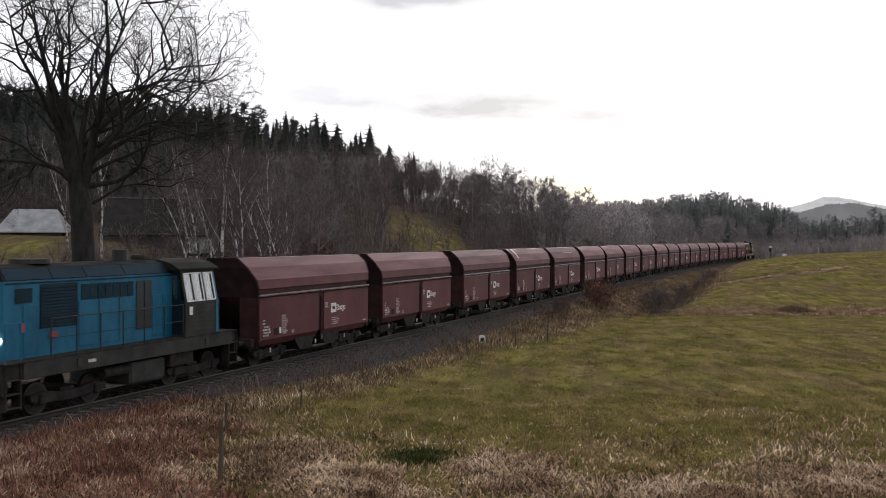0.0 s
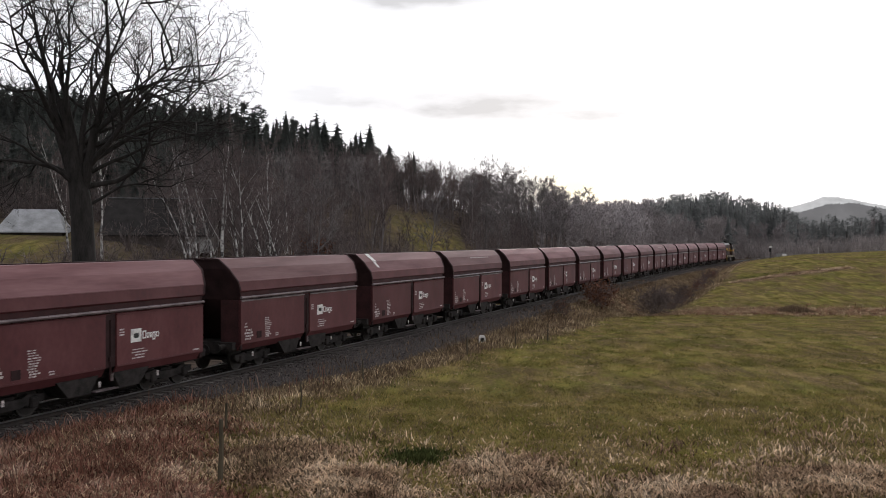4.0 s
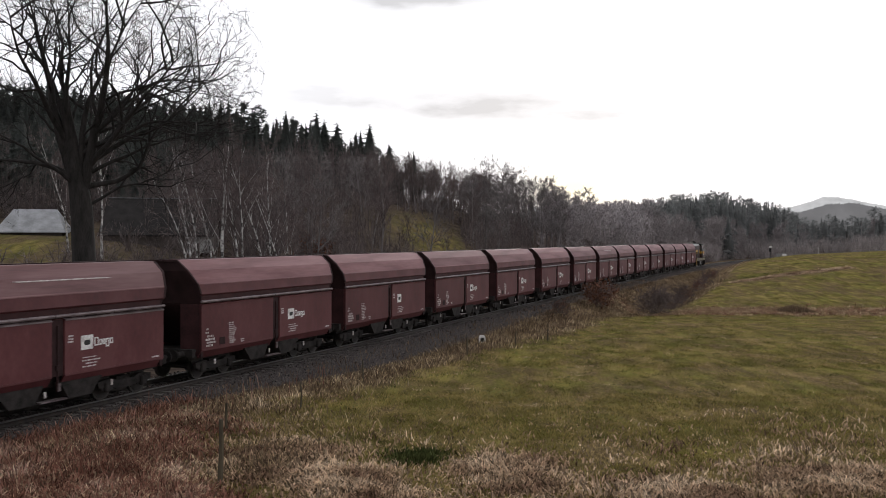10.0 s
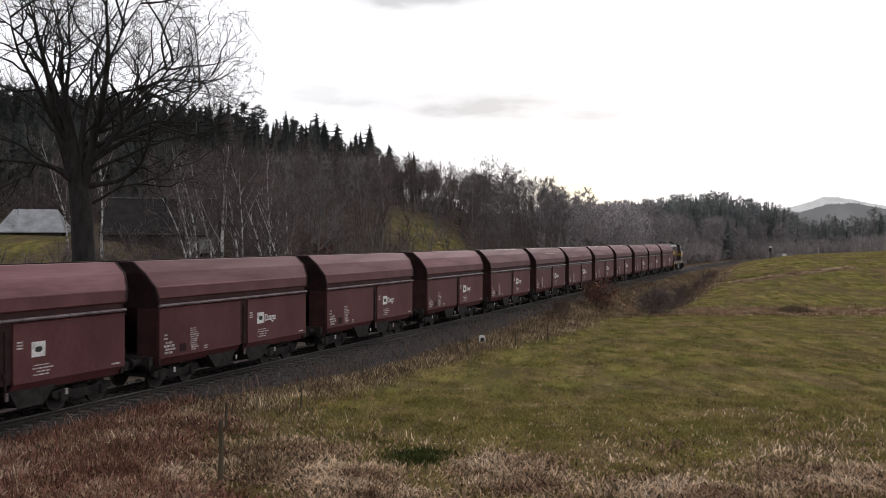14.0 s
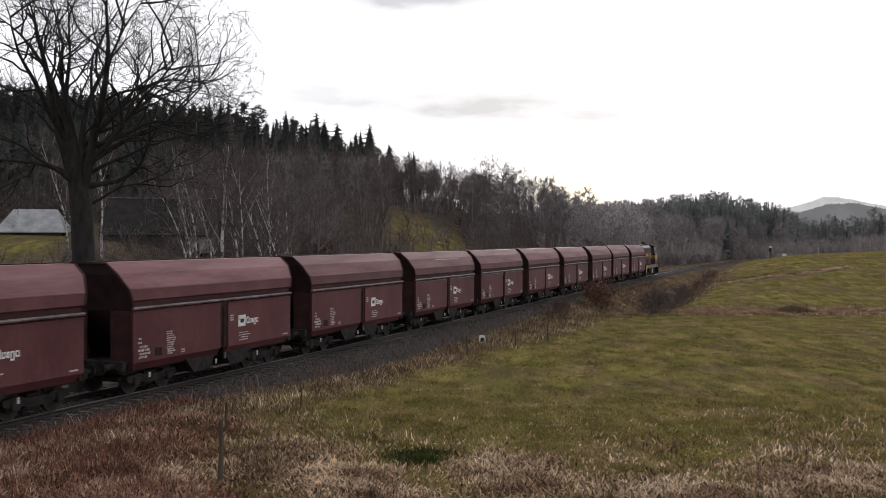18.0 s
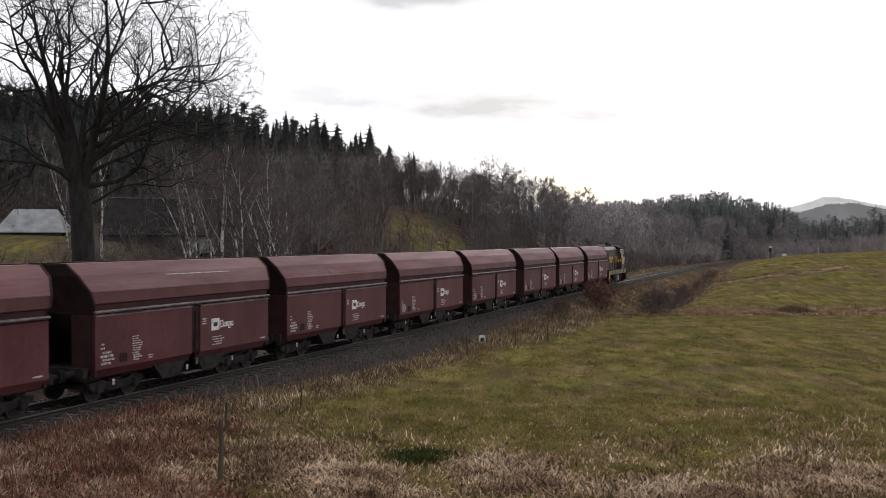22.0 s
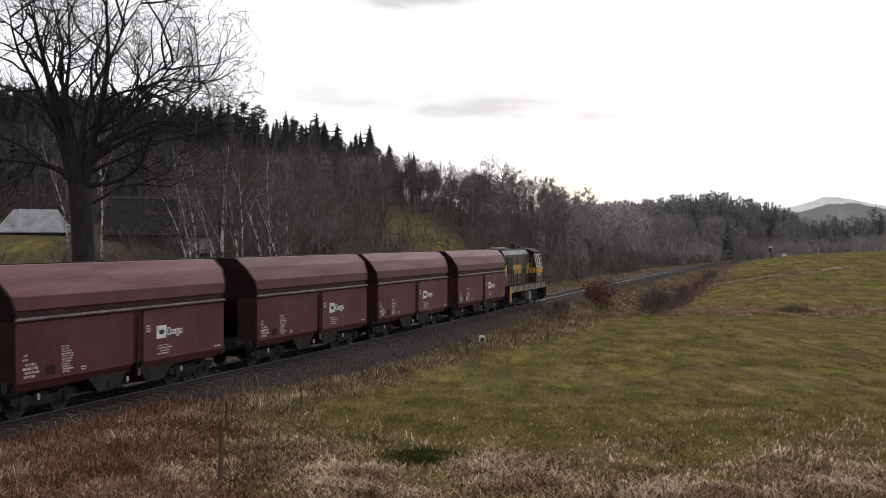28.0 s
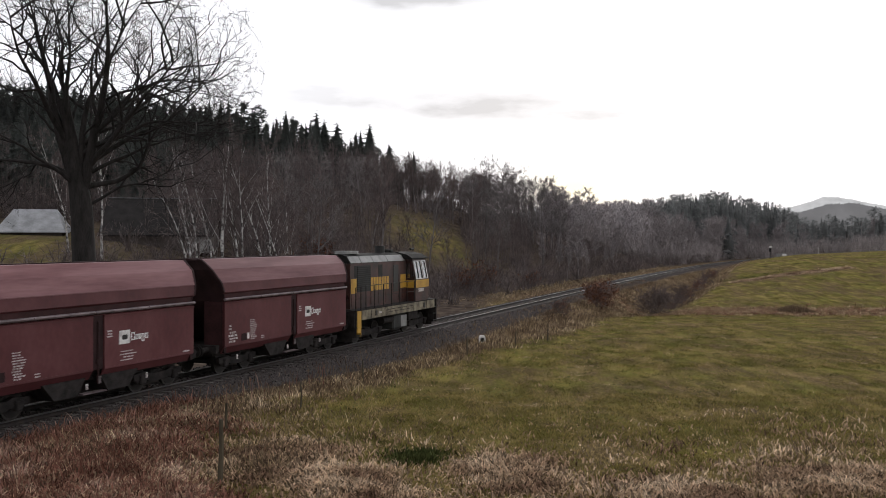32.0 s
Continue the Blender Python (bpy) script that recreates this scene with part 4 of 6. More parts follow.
        # end steps
        for x in (X0 + 0.05, 4.75):
            for k, z in enumerate((0.45, 0.85, 1.25)):
                part("step", S().box(x, x + 0.5, *f(1.15, 1.45), z, z + 0.04), M_DGREY, lo)
            part("step_plate", S().box(x - 0.05, x, *f(1.1, 1.45), 0.4, 1.72), M_UNDER, lo)
            part("step_plate", S().box(x + 0.5, x + 0.55, *f(1.1, 1.45), 0.4, 1.72), M_UNDER if blue or x > 0 else M_YELLOW, lo)
    # cab: walls round real window openings
    MC = M_DGREY if blue else M_MAROON
    cab = part("cab", S().box(1.9, 3.95, -1.44, 1.44, 1.77, 1.85), MC, lo, "dark grey cab" if blue else "maroon cab")
    panes = ((2.02, 2.52), (2.60, 3.08), (3.24, 3.78))
    for sg in (-1, 1):
        f = lambda a, b: sorted((sg * a, sg * b))
        part("side_wall", S().box(1.9, 3.95, *f(1.40, 1.45), 1.85, 3.06), MC, cab)
        tilt = lambda out, z: sg * (out - 0.20 * (z - 3.06))
        slab = lambda a, b, p, q, i, o: S().prism([(tilt(i, p), p), (tilt(o, p), p), (tilt(o, q), q), (tilt(i, q), q)], a, b, "x")
        part("top_rail", slab(1.9, 3.95, 4.06, 4.18, 1.40, 1.45), MC, cab)
        for a, b in ((1.9, panes[0][0]), (panes[0][1], panes[1][0]), (panes[1][1], panes[2][0]), (panes[2][1], 3.95)):
            part("pillar", slab(a, b, 3.06, 4.06, 1.40, 1.45), M_BLUE if blue and b > 3.9 else MC, cab)
        for x0, x1 in panes:
            win = part("window", slab(x0, x1, 3.06, 4.06, 1.42, 1.428), M_GLASS, cab, "cab side window in a pale frame")
            for a, b, p, q in ((x0 - 0.03, x0 + 0.04, 3.03, 4.09), (x1 - 0.04, x1 + 0.03, 3.03, 4.09), (x0 + 0.04, x1 - 0.04, 4.04, 4.09), (x0 + 0.04, x1 - 0.04, 3.03, 3.07)):
                part("window_frame", slab(a, b, p, q, 1.452, 1.472), M_FRAME, win, "pale alloy window frame")
        for k in range(6):
            part("panel_rib", S().box(1.98, 3.8, *f(1.452, 1.468), 1.95 + k * 0.17, 1.99 + k * 0.17), MC, cab)
        if blue:
            part("corner_strip", S().box(3.80, 3.97, *f(1.452, 1.47), 1.8, 3.02), M_BLUE, cab, "blue corner strip")
            part("marking", S().box(2.12, 2.32, *f(1.47, 1.476), 2.55, 2.85), M_WHITE, cab, "white emblem plate")
        else:
            part("warning_band", S().box(1.92, 3.93, *f(1.470, 1.476), 2.54, 2.98), M_YELLOW, cab, "yellow warning band")
            part("marking", S().box(2.3, 3.1, *f(1.478, 1.482), 2.30, 2.50), M_DIMWHITE, cab)
    for x in (1.90, 3.90):
        for a, b, p, q in ((-1.39, 1.39, 1.85, 3.10), (-1.18, 1.18, 4.0, 4.18), (-1.20, -1.10, 3.10, 4.0), (-0.45, 0.45, 3.10, 4.0), (1.10, 1.20, 3.10, 4.0)):
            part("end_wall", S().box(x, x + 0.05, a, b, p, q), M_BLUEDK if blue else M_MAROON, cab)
        for y in (-1.10, 0.45):
            part("window", S().box(x + 0.02, x + 0.03, y, y + 0.65, 3.10, 4.0), M_GLASS, cab, "cab end window")
        if not blue:
            part("warning_band", S().box(x - 0.008 if x < 3 else x + 0.052, x - 0.002 if x < 3 else x + 0.058, -1.4, 1.4, 2.54, 2.98), M_YELLOW, cab, "yellow warning band")
    part("cab_roof", S().prism([(-1.34, 4.185), (-1.33, 4.25), (-0.95, 4.46), (-0.4, 4.58), (0.4, 4.58), (0.95, 4.46), (1.33, 4.25), (1.34, 4.185)], 1.65, 4.15, "x"), M_SOOT, lo, "sooty curved cab roof")
    part("control_desk", S().box(2.1, 2.7, -0.9, 0.9, 1.85, 2.9, bev=0.05), M_DGREY, cab)
    # exhaust, horn, lamps, tank
    part("exhaust", S().cyl((0.1, 0), 0.28, 4.55, 4.95, "z", 12), M_BLACK, lo, "sooty exhaust stack")
    part("vent_cowl", S().box(1.0, 1.4, -0.3, 0.3, 4.58, 4.75, bev=0.05), M_DGREY, lo)
    part("fan_cowl", S().cyl((-4.1, 0), 0.62, 4.56, 4.7, "z", 16), M_DGREY if blue else M_LGREY, lo)
    part("aerial", S().rod((2.6, 0.4, 4.6), (2.6, 0.4, 5.05), 0.02, 5), M_BLACK, lo)
    part("horn", S().cyl((-0.45, 4.74), 0.07, 3.5, 4.0, "x", 8), M_DGREY, lo)
    part("fuel_tank", S().box(-0.95, 0.95, -1.3, 1.3, 0.40, 1.15, bev=0.08), M_DGREY, lo, "grey fuel tank")
    if not blue:
        for sg in (-1, 1):
            f = lambda a, b: sorted((sg * a, sg * b))
            part("step_guard", S().box(X0 + 0.10, X0 + 0.52, *f(1.452, 1.468), 0.62, 1.72), M_YELLOW, lo, "yellow step guard grimy with soot")
            for x in (-4.2, -2.2, 1.6, 3.6):
                part("panel_gap", S().box(x - 0.03, x + 0.03, *f(1.472, 1.478), 1.26, 1.70), M_UNDER, lo)
            for z in (1.42, 1.56):
                part("panel_gap", S().box(-2.1, 1.5, *f(1.472, 1.476), z, z + 0.025), M_UNDER, lo)
            for x in (-5.0, -2.0, 1.9):
                part("soot_streak", S().box(x, x + 0.55, *f(0.863, 0.868), 3.3, 3.96), M_DGREY, lo, "oily soot below the roof edge")
        part("tank_panel", S().box(0.1, 0.92, -1.312, -1.302, 0.46, 1.09), M_LGREY, lo, "pale grey panel on the fuel tank")
    part("battery_box", S().box(1.2, 2.6, -1.32, 1.32, 0.75, 1.24, bev=0.04), M_UNDER, lo)
    part("air_tank", S().cyl((-1.15, 0.95), 0.17, -2.2, -0.95, "x", 10), M_UNDER, lo)
    for x, e in ((X0 + 0.49, -1), (3.98, 1)):
        for y in (-0.7, 0.7):
            lamp = part("headlight", S().cyl((y, 2.35 if e < 0 else 2.2), 0.12, min(x, x + e * 0.1), max(x, x + e * 0.1), "x", 12), M_LAMP if blue and e < 0 else M_GLASS, lo, "lit round headlight" if blue and e < 0 else "")
    for x, e in ((X0, -1), (5.15, 1)):
        part("buffer_beam", S().box(*sorted((x, x + e * 0.08)), -1.4, 1.4, 0.85, 1.7), M_UNDER, lo)
        part("snow_plough", S().box(*sorted((x - e * 0.1, x - e * 0.02)), -1.2, 1.2, 0.2, 0.85), M_UNDER, lo)
        buffers(lo, x + e * 0.08, e)
    for x in (-3.55, 3.0):
        bogie(lo, x, 2.4, 0.5)
    return lo


TRAIN.append((build_loco("blue"), (1 - 7) * L_WAGON + S_REF - 7.06))
TRAIN.append((build_loco("maroon"), (18 - 7) * L_WAGON + S_REF + 17.55))


def line_pose(s):
    x, y, h = on_line(s)
    return Matrix.Translation((float(x), float(y), 0)) @ Matrix.Rotation(float(h), 4, "Z")


def motions():
    for ob, s13 in TRAIN:
        walk(ob, [(t, line_pose(s13 - SPEED * (t - 13.0))) for t in range(0, 33)])
    for ob, x, r in WHEELS:
        rate = -math.degrees(SPEED / r)
        walk(ob, [(k / 10, pose(x, 0, r, 0, rate * k / 10, 0)) for k in range(0, 321)])


# ================= trees =================
def tubes(limbs, sides, mats=None):
    """Limbs (points, radii) as tubes: vertices and quads."""
    vs, fs, n0 = [], [], 0
    for (pts, rad), k in zip(limbs, sides):
        pts = np.asarray(pts)
        t = np.gradient(pts, axis=0)
        t /= np.linalg.norm(t, axis=1)[:, None] + 1e-9
        ref = np.array([0.31, 0.95, 0.05]) if abs(t[0, 2]) > 0.6 else np.array([0, 0, 1.0])
        u = np.cross(t, ref)
        u /= np.linalg.norm(u, axis=1)[:, None] + 1e-9
        w = np.cross(t, u)
        a = np.arange(k) * 2 * np.pi / k
        ring = pts[:, None] + np.asarray(rad)[:, None, None] * (u[:, None] * np.cos(a)[None, :, None] + w[:, None] * np.sin(a)[None, :, None])
        m = len(pts)
        vs.append(ring.reshape(-1, 3))
        i, j = np.arange(m - 1)[:, None] * k, np.arange(k)[None]
        fs.append(np.stack([i + j, i + (j + 1) % k, i + k + (j + 1) % k, i + k + j], -1).reshape(-1, 4) + n0)
        n0 += m * k
    return np.concatenate(vs), np.concatenate(fs)


def grow(rng, p, d, length, r, level, P, out):
    n = P["seg"][level]
    pts, rad = [np.array(p, float)], [r]
    d = np.array(d, float)
    end = P["tip"] if level else P.get("top", 0.25)
    for i in range(n):
        d = d + rng.normal(0, P["wob"][level], 3)
        d[2] += P["up"][level]
        d /= np.linalg.norm(d)
        pts.append(pts[-1] + d * length / n)
        rad.append(r * (1 - (1 - end) * (i + 1) / n))
    out[level].append((pts, rad))
    if level + 1 >= len(P["seg"]):
        return
    for j in range(P["kids"][level]):
        f = P["start"][level] + (1 - P["start"][level]) * (j + rng.random()) / P["kids"][level]
        q = f * n
        i = min(int(q), n - 1)
        base = pts[i] + (pts[i + 1] - pts[i]) * (q - i)
        t = (pts[i + 1] - pts[i])
        t /= np.linalg.norm(t)
        side = np.cross(t, rng.normal(0, 1, 3))
        side /= np.linalg.norm(side) + 1e-9
        mean = P["ang"][level] if level or "ang_top" not in P else np.interp(f, [P["start"][0], 1], [P["ang"][0], P["ang_top"]])
        ang = np.radians(rng.normal(mean, 8))
        cd = t * np.cos(ang) + side * np.sin(ang)
        if level == 0 and "fan" in P:
            az = 2.4 * j + rng.normal(0, 0.4)
            cd = np.array([np.cos(az) * np.sin(ang), np.sin(az) * np.sin(ang), np.cos(ang)])
        ln = length * P["ratio"][level] * (1.15 - P["taper"][level] * f) * (rng.uniform(0.9, 1.08) if level == 0 and "ang_top" in P else rng.uniform(0.75, 1.2))
        grow(rng, base, cd, ln, max(P["rmin"], min(rad[i] * 0.75, ln * P["thick"])), level + 1, P, out)


def bare_tree(seed, P, height, r):
    out = [[] for _ in P["seg"]]
    grow(np.random.default_rng(seed), (0, 0, -0.3), (0, 0, 1), height, r, 0, P, out)
    return out


OAK = dict(seg=[9, 16, 9, 5, 3, 1], wob=[0.02, 0.085, 0.15, 0.20, 0.22, 0.2], up=[0.0, 0.022, 0.03, 0.03, 0.02, 0.0], kids=[11, 13, 7, 5, 4], start=[0.70, 0.18, 0.2, 0.2, 0.2],
           ang=[58, 40, 44, 45, 42], ang_top=8, ratio=[0.50, 0.43, 0.5, 0.52, 0.6], taper=[-1.0, 0.45, 0.5, 0.4, 0.3], thick=0.0160, rmin=0.0062, tip=0.12, fan=True, top=0.55)
ASH = dict(seg=[6, 4, 2, 1], wob=[0.04, 0.10, 0.14, 0.15], up=[0, 0.10, 0.07, 0.04], kids=[14, 5, 2], start=[0.26, 0.2, 0.2], ang=[46, 40, 40],
           ratio=[0.40, 0.50, 0.60], taper=[0.65, 0.5, 0.4], thick=0.012, rmin=0.02, tip=0.35, fan=True, top=0.15)
SLIM = dict(seg=[7, 4, 2, 1], wob=[0.05, 0.10, 0.14, 0.1], up=[0, 0.12, 0.08, 0.04], kids=[13, 4, 2], start=[0.35, 0.2, 0.2], ang=[34, 34, 38],
            ratio=[0.26, 0.50, 0.60], taper=[0.6, 0.5, 0.4], thick=0.010, rmin=0.013, tip=0.35, fan=True, top=0.12)
BIRCH = dict(seg=[10, 4, 2, 1], wob=[0.065, 0.09, 0.12, 0.16], up=[0.01, 0.10, 0.02, -0.10], kids=[9, 6, 4], start=[0.28, 0.2, 0.2], ang=[30, 34, 38],
             ratio=[0.30, 0.50, 0.6], taper=[0.55, 0.5, 0.4], thick=0.0085, rmin=0.011, tip=0.3, fan=True, top=0.15)
BUSH = dict(seg=[3, 4, 3, 2], wob=[0.1, 0.14, 0.18, 0.2], up=[0, 0.06, 0.04, 0.02], kids=[22, 8, 5], start=[0.05, 0.15, 0.2], ang=[48, 36, 38],
            ratio=[0.95, 0.5, 0.55], taper=[0.2, 0.4, 0.4], thick=0.012, rmin=0.007, tip=0.4, fan=True, top=0.3)


def tri(quads):
    """Quads as pairs of triangles."""
    q = np.asarray(quads)
    return np.concatenate([q[:, (0, 1, 2)], q[:, (0, 2, 3)]])


def slivers(rng, p, d, length, width):
    """Thin pointed twigs: one triangle each, from p along d."""
    n = len(p)
    d = d / (np.linalg.norm(d, axis=1)[:, None] + 1e-9)
    side = np.cross(d, rng.normal(0, 1, (n, 3)))
    side /= np.linalg.norm(side, axis=1)[:, None] + 1e-9
    w = (np.broadcast_to(width, n) / 2)[:, None]
    v = np.stack([p - side * w, p + side * w, p + d * np.broadcast_to(length, n)[:, None]], 1).reshape(-1, 3)
    return v, np.arange(3 * n).reshape(-1, 3)


def merged(*pieces):
    vs, fs, n = [], [], 0
    for v, f in pieces:
        vs.append(np.asarray(v))
        fs.append(np.asarray(f) + n)
        n += len(v)
    return np.concatenate(vs), np.concatenate(fs)


def twig_cloud(rng, out, count, length, width, droop=0.0):
    """Fine twigs set along the outermost limbs."""
    segs = [(a, b) for lv in out[-2:] for pts, _ in lv for a, b in zip(pts, pts[1:])]
    a, b = np.array([s[0] for s in segs]), np.array([s[1] for s in segs])
    ln = np.linalg.norm(b - a, axis=1)
    k = rng.choice(len(a), count, p=ln / ln.sum())
    f = rng.random(count)[:, None]
    t = (b[k] - a[k]) / ln[k][:, None]
    d = t + rng.normal(0, 0.62, (count, 3)) + np.array([0, 0, 0.18 - droop])
    return slivers(rng, a[k] + (b[k] - a[k]) * f, d, length * rng.uniform(0.5, 1.3, count), width)


def leafless(seed, P, height, r, mats, count, length, width, droop=0.0, split=1):
    """Trunk mesh and crown mesh of a bare tree: limbs, then a cloud of fine twigs."""
    out = bare_tree(seed, P, height, r)
    rng = np.random.default_rng(seed + 500)
    low = [l for lv in out[:split] for l in lv]
    top = [l for lv in out[split:] for l in lv]
    v, f = tubes(low, [6] * len(out[0]) + [3] * (len(low) - len(out[0])))
    a = quick_mesh("trunk", v, f, [mats[0]], smooth=True)
    v, f = tubes(top, [3] * len(top))
    v, f = merged((v, tri(f)), twig_cloud(rng, out, count, length, width, droop))
    return a, quick_mesh("crown", v, f, [mats[1]])


def spruce_arrays(seed, height, spread, whorls, per, base=0.06, ragged=0.3):
    """Drooping fronds in uneven whorls round a dark core; each frond is a spine with hanging side twigs."""
    rng = np.random.default_rng(seed)
    f = base + (1 - base) * (np.arange(whorls) / whorls) ** 0.85
    reach = spread * ((1 - f) ** 0.72 + 0.01) * rng.uniform(1 - 0.5 * ragged, 1 + 0.3 * ragged, whorls)
    reach = reach * np.where(f < 0.25, 0.7 + 1.2 * f, 1.0)
    n = whorls * per
    z = np.repeat(f * height, per) + rng.normal(0, 0.6 * height / whorls, n)
    ln = np.repeat(reach, per) * rng.uniform(0.35, 1.25, n)
    az = 2.4 * np.arange(n) + rng.normal(0, 0.4, n)
    o = np.stack([np.cos(az), np.sin(az), np.zeros(n)], -1)
    fall = np.repeat(np.interp(f, [0, 0.6, 0.9, 1], [-0.6, -0.5, -0.35, 0.3]), per) + rng.normal(0, 0.12, n)
    d = o + np.stack([np.zeros(n), np.zeros(n), fall], -1)
    d /= np.linalg.norm(d, axis=1)[:, None]
    p = np.stack([np.zeros(n), np.zeros(n), z], -1)
    pieces = [slivers(rng, p, d, ln, 0.30 * ln + 0.05)]
    for q, w in ((0.25, 0.62), (0.5, 0.5), (0.75, 0.34)):
        for sg in (-1, 1):
            u = np.stack([-np.sin(az), np.cos(az), np.full(n, -0.55)], -1) * np.array([sg, sg, 1]) + 0.75 * d + rng.normal(0, 0.12, (n, 3))
            pieces.append(slivers(rng, p + d * (ln * q)[:, None], u, ln * w * rng.uniform(0.6, 1.15, n), 0.20 * ln + 0.04))
    k = np.arange(7) * 2 * np.pi / 7
    ring = lambda zz, rr: np.stack([np.cos(k) * rr, np.sin(k) * rr, np.full(7, zz)], -1)
    core = np.concatenate([ring(height * a, spread * b) for a, b in ((base + 0.03, 0.12), (0.22, 0.42), (0.6, 0.24), (0.93, 0.03))])
    i = np.arange(7)
    quads = np.concatenate([np.stack([i + a, (i + 1) % 7 + a, (i + 1) % 7 + a + 7, i + a + 7], -1) for a in (0, 7, 14)])
    pieces.append((core, tri(quads)))
    pieces.append(slivers(rng, np.array([[0, 0, height * 0.9]]), np.array([[0.02, 0, 1.0]]), height * 0.07, 0.2))
    return merged(*pieces)


def pine_arrays(seed, height, clumps, per, base=0.5, spread=2.4):
    """Open crown of needle clumps on a few crooked limbs, high on a bare trunk."""
    rng = np.random.default_rng(seed)
    pieces = []
    for k in range(clumps):
        f = base + (1 - base) * (k + rng.random()) / clumps
        R = spread * math.sin(math.pi * min(1.0, 0.22 + 0.78 * (f - base) / (1 - base))) ** 0.7 * rng.uniform(0.3, 1.0)
        a = 2.4 * k + rng.normal(0, 0.4)
        c = np.array([R * math.cos(a), R * math.sin(a), f * height])
        v, q = tubes([([(0, 0, f * height - 0.6), tuple(c * (0.6, 0.6, 1) - (0, 0, 0.35)), tuple(c)], [0.07, 0.05, 0.03])], [3])
        pieces.append((v, tri(q)))
        d = rng.normal(0, 1, (per, 3)) * np.array([1, 1, 0.7]) + np.array([0, 0, 0.25])
        d /= np.linalg.norm(d, axis=1)[:, None]
        s = rng.uniform(0.55, 1.0)
        pieces.append(slivers(rng, c + d * rng.uniform(0, 0.7, (per, 1)) * s, d + rng.normal(0, 0.4, (per, 3)), s * rng.uniform(0.4, 0.95, per), 0.26 * s))
    return merged(*pieces)


def shrub_arrays(seed, height, stems, twigs, spread=0.5):
    """A thicket of pointed stems with side twigs, one triangle each."""
    rng = np.random.default_rng(seed)
    p = np.concatenate([rng.normal(0, 0.22, (stems, 2)), np.zeros((stems, 1))], 1)
    d = np.concatenate([rng.normal(0, spread, (stems, 2)), np.ones((stems, 1))], 1)
    d /= np.linalg.norm(d, axis=1)[:, None]
    ln = height * rng.uniform(0.55, 1.05, stems)
    k = rng.integers(stems, size=twigs)
    f = rng.uniform(0.2, 0.95, twigs)[:, None]
    q = p[k] + d[k] * ln[k][:, None] * f
    t = d[k] + rng.normal(0, 0.5, (twigs, 3))
    return merged(slivers(rng, p, d, ln, 0.045), slivers(rng, q, t, height * rng.uniform(0.12, 0.34, twigs), 0.03))


def gz(x, y):
    return float(height(np.array([x]), np.array([y]))[0])


def stand(tree, x, y, scale=1.0, turn=0.0, wide=1.0):
    tree.matrix_basis = Matrix.Translation((x, y, gz(x, y) - 0.05)) @ Matrix.Rotation(turn, 4, "Z") @ Matrix.Diagonal((scale * wide, scale * wide, scale, 1))
    return tree


def tree_kind(name, label, category, group, variants):
    """Returns a function that sets one more tree of this kind."""
    made = {}

    def put(x, y, scale, turn, i, wide=1.0):
        i %= len(variants)
        if i not in made:
            t = thing(name, label, category, group)
            for pn, me in variants[i]:
                part(pn, me, None, t)
            made[i] = t
            return stand(t, x, y, scale, turn, wide)
        t = copy_thing(made[i], Matrix())
        return stand(t, x, y, scale, turn, wide)
    return put


# the oak's main limbs: height on the trunk, slant from the upright (right positive), turn towards the line of sight, length, radius, lift along the limb
OAK_LIMBS = ((7.4, -9, 5, 10.4, 0.28, 0.02), (7.6, 24, -10, 10.8, 0.25, 0.004), (9.4, -32, -20, 8.8, 0.14, 0.03), (9.2, 3, 25, 9.8, 0.17, 0.01), (8.4, 40, 12, 9.8, 0.15, 0.016), (9.4, 54, -30, 7.8, 0.11, 0.024),
             (7.9, 60, 18, 8.2, 0.12, 0.026), (8.4, -58, 10, 8.4, 0.12, 0.025), (8.0, -70, -20, 7.0, 0.09, 0.008), (8.4, 70, -15, 8.0, 0.09, 0.004), (10.0, -20, -60, 7.6, 0.12, 0.02), (10.2, 14, 55, 7.8, 0.12, 0.02),
             (8.0, 13, 12, 10.6, 0.16, 0.004), (7.2, 66, 20, 7.0, 0.07, 0.004), (8.8, 30, 40, 9.6, 0.13, 0.01), (8.2, 33, -5, 10.2, 0.14, 0.004), (8.5, 47, 8, 9.4, 0.13, 0.014), (9.0, 44, -20, 8.8, 0.12, 0.02))


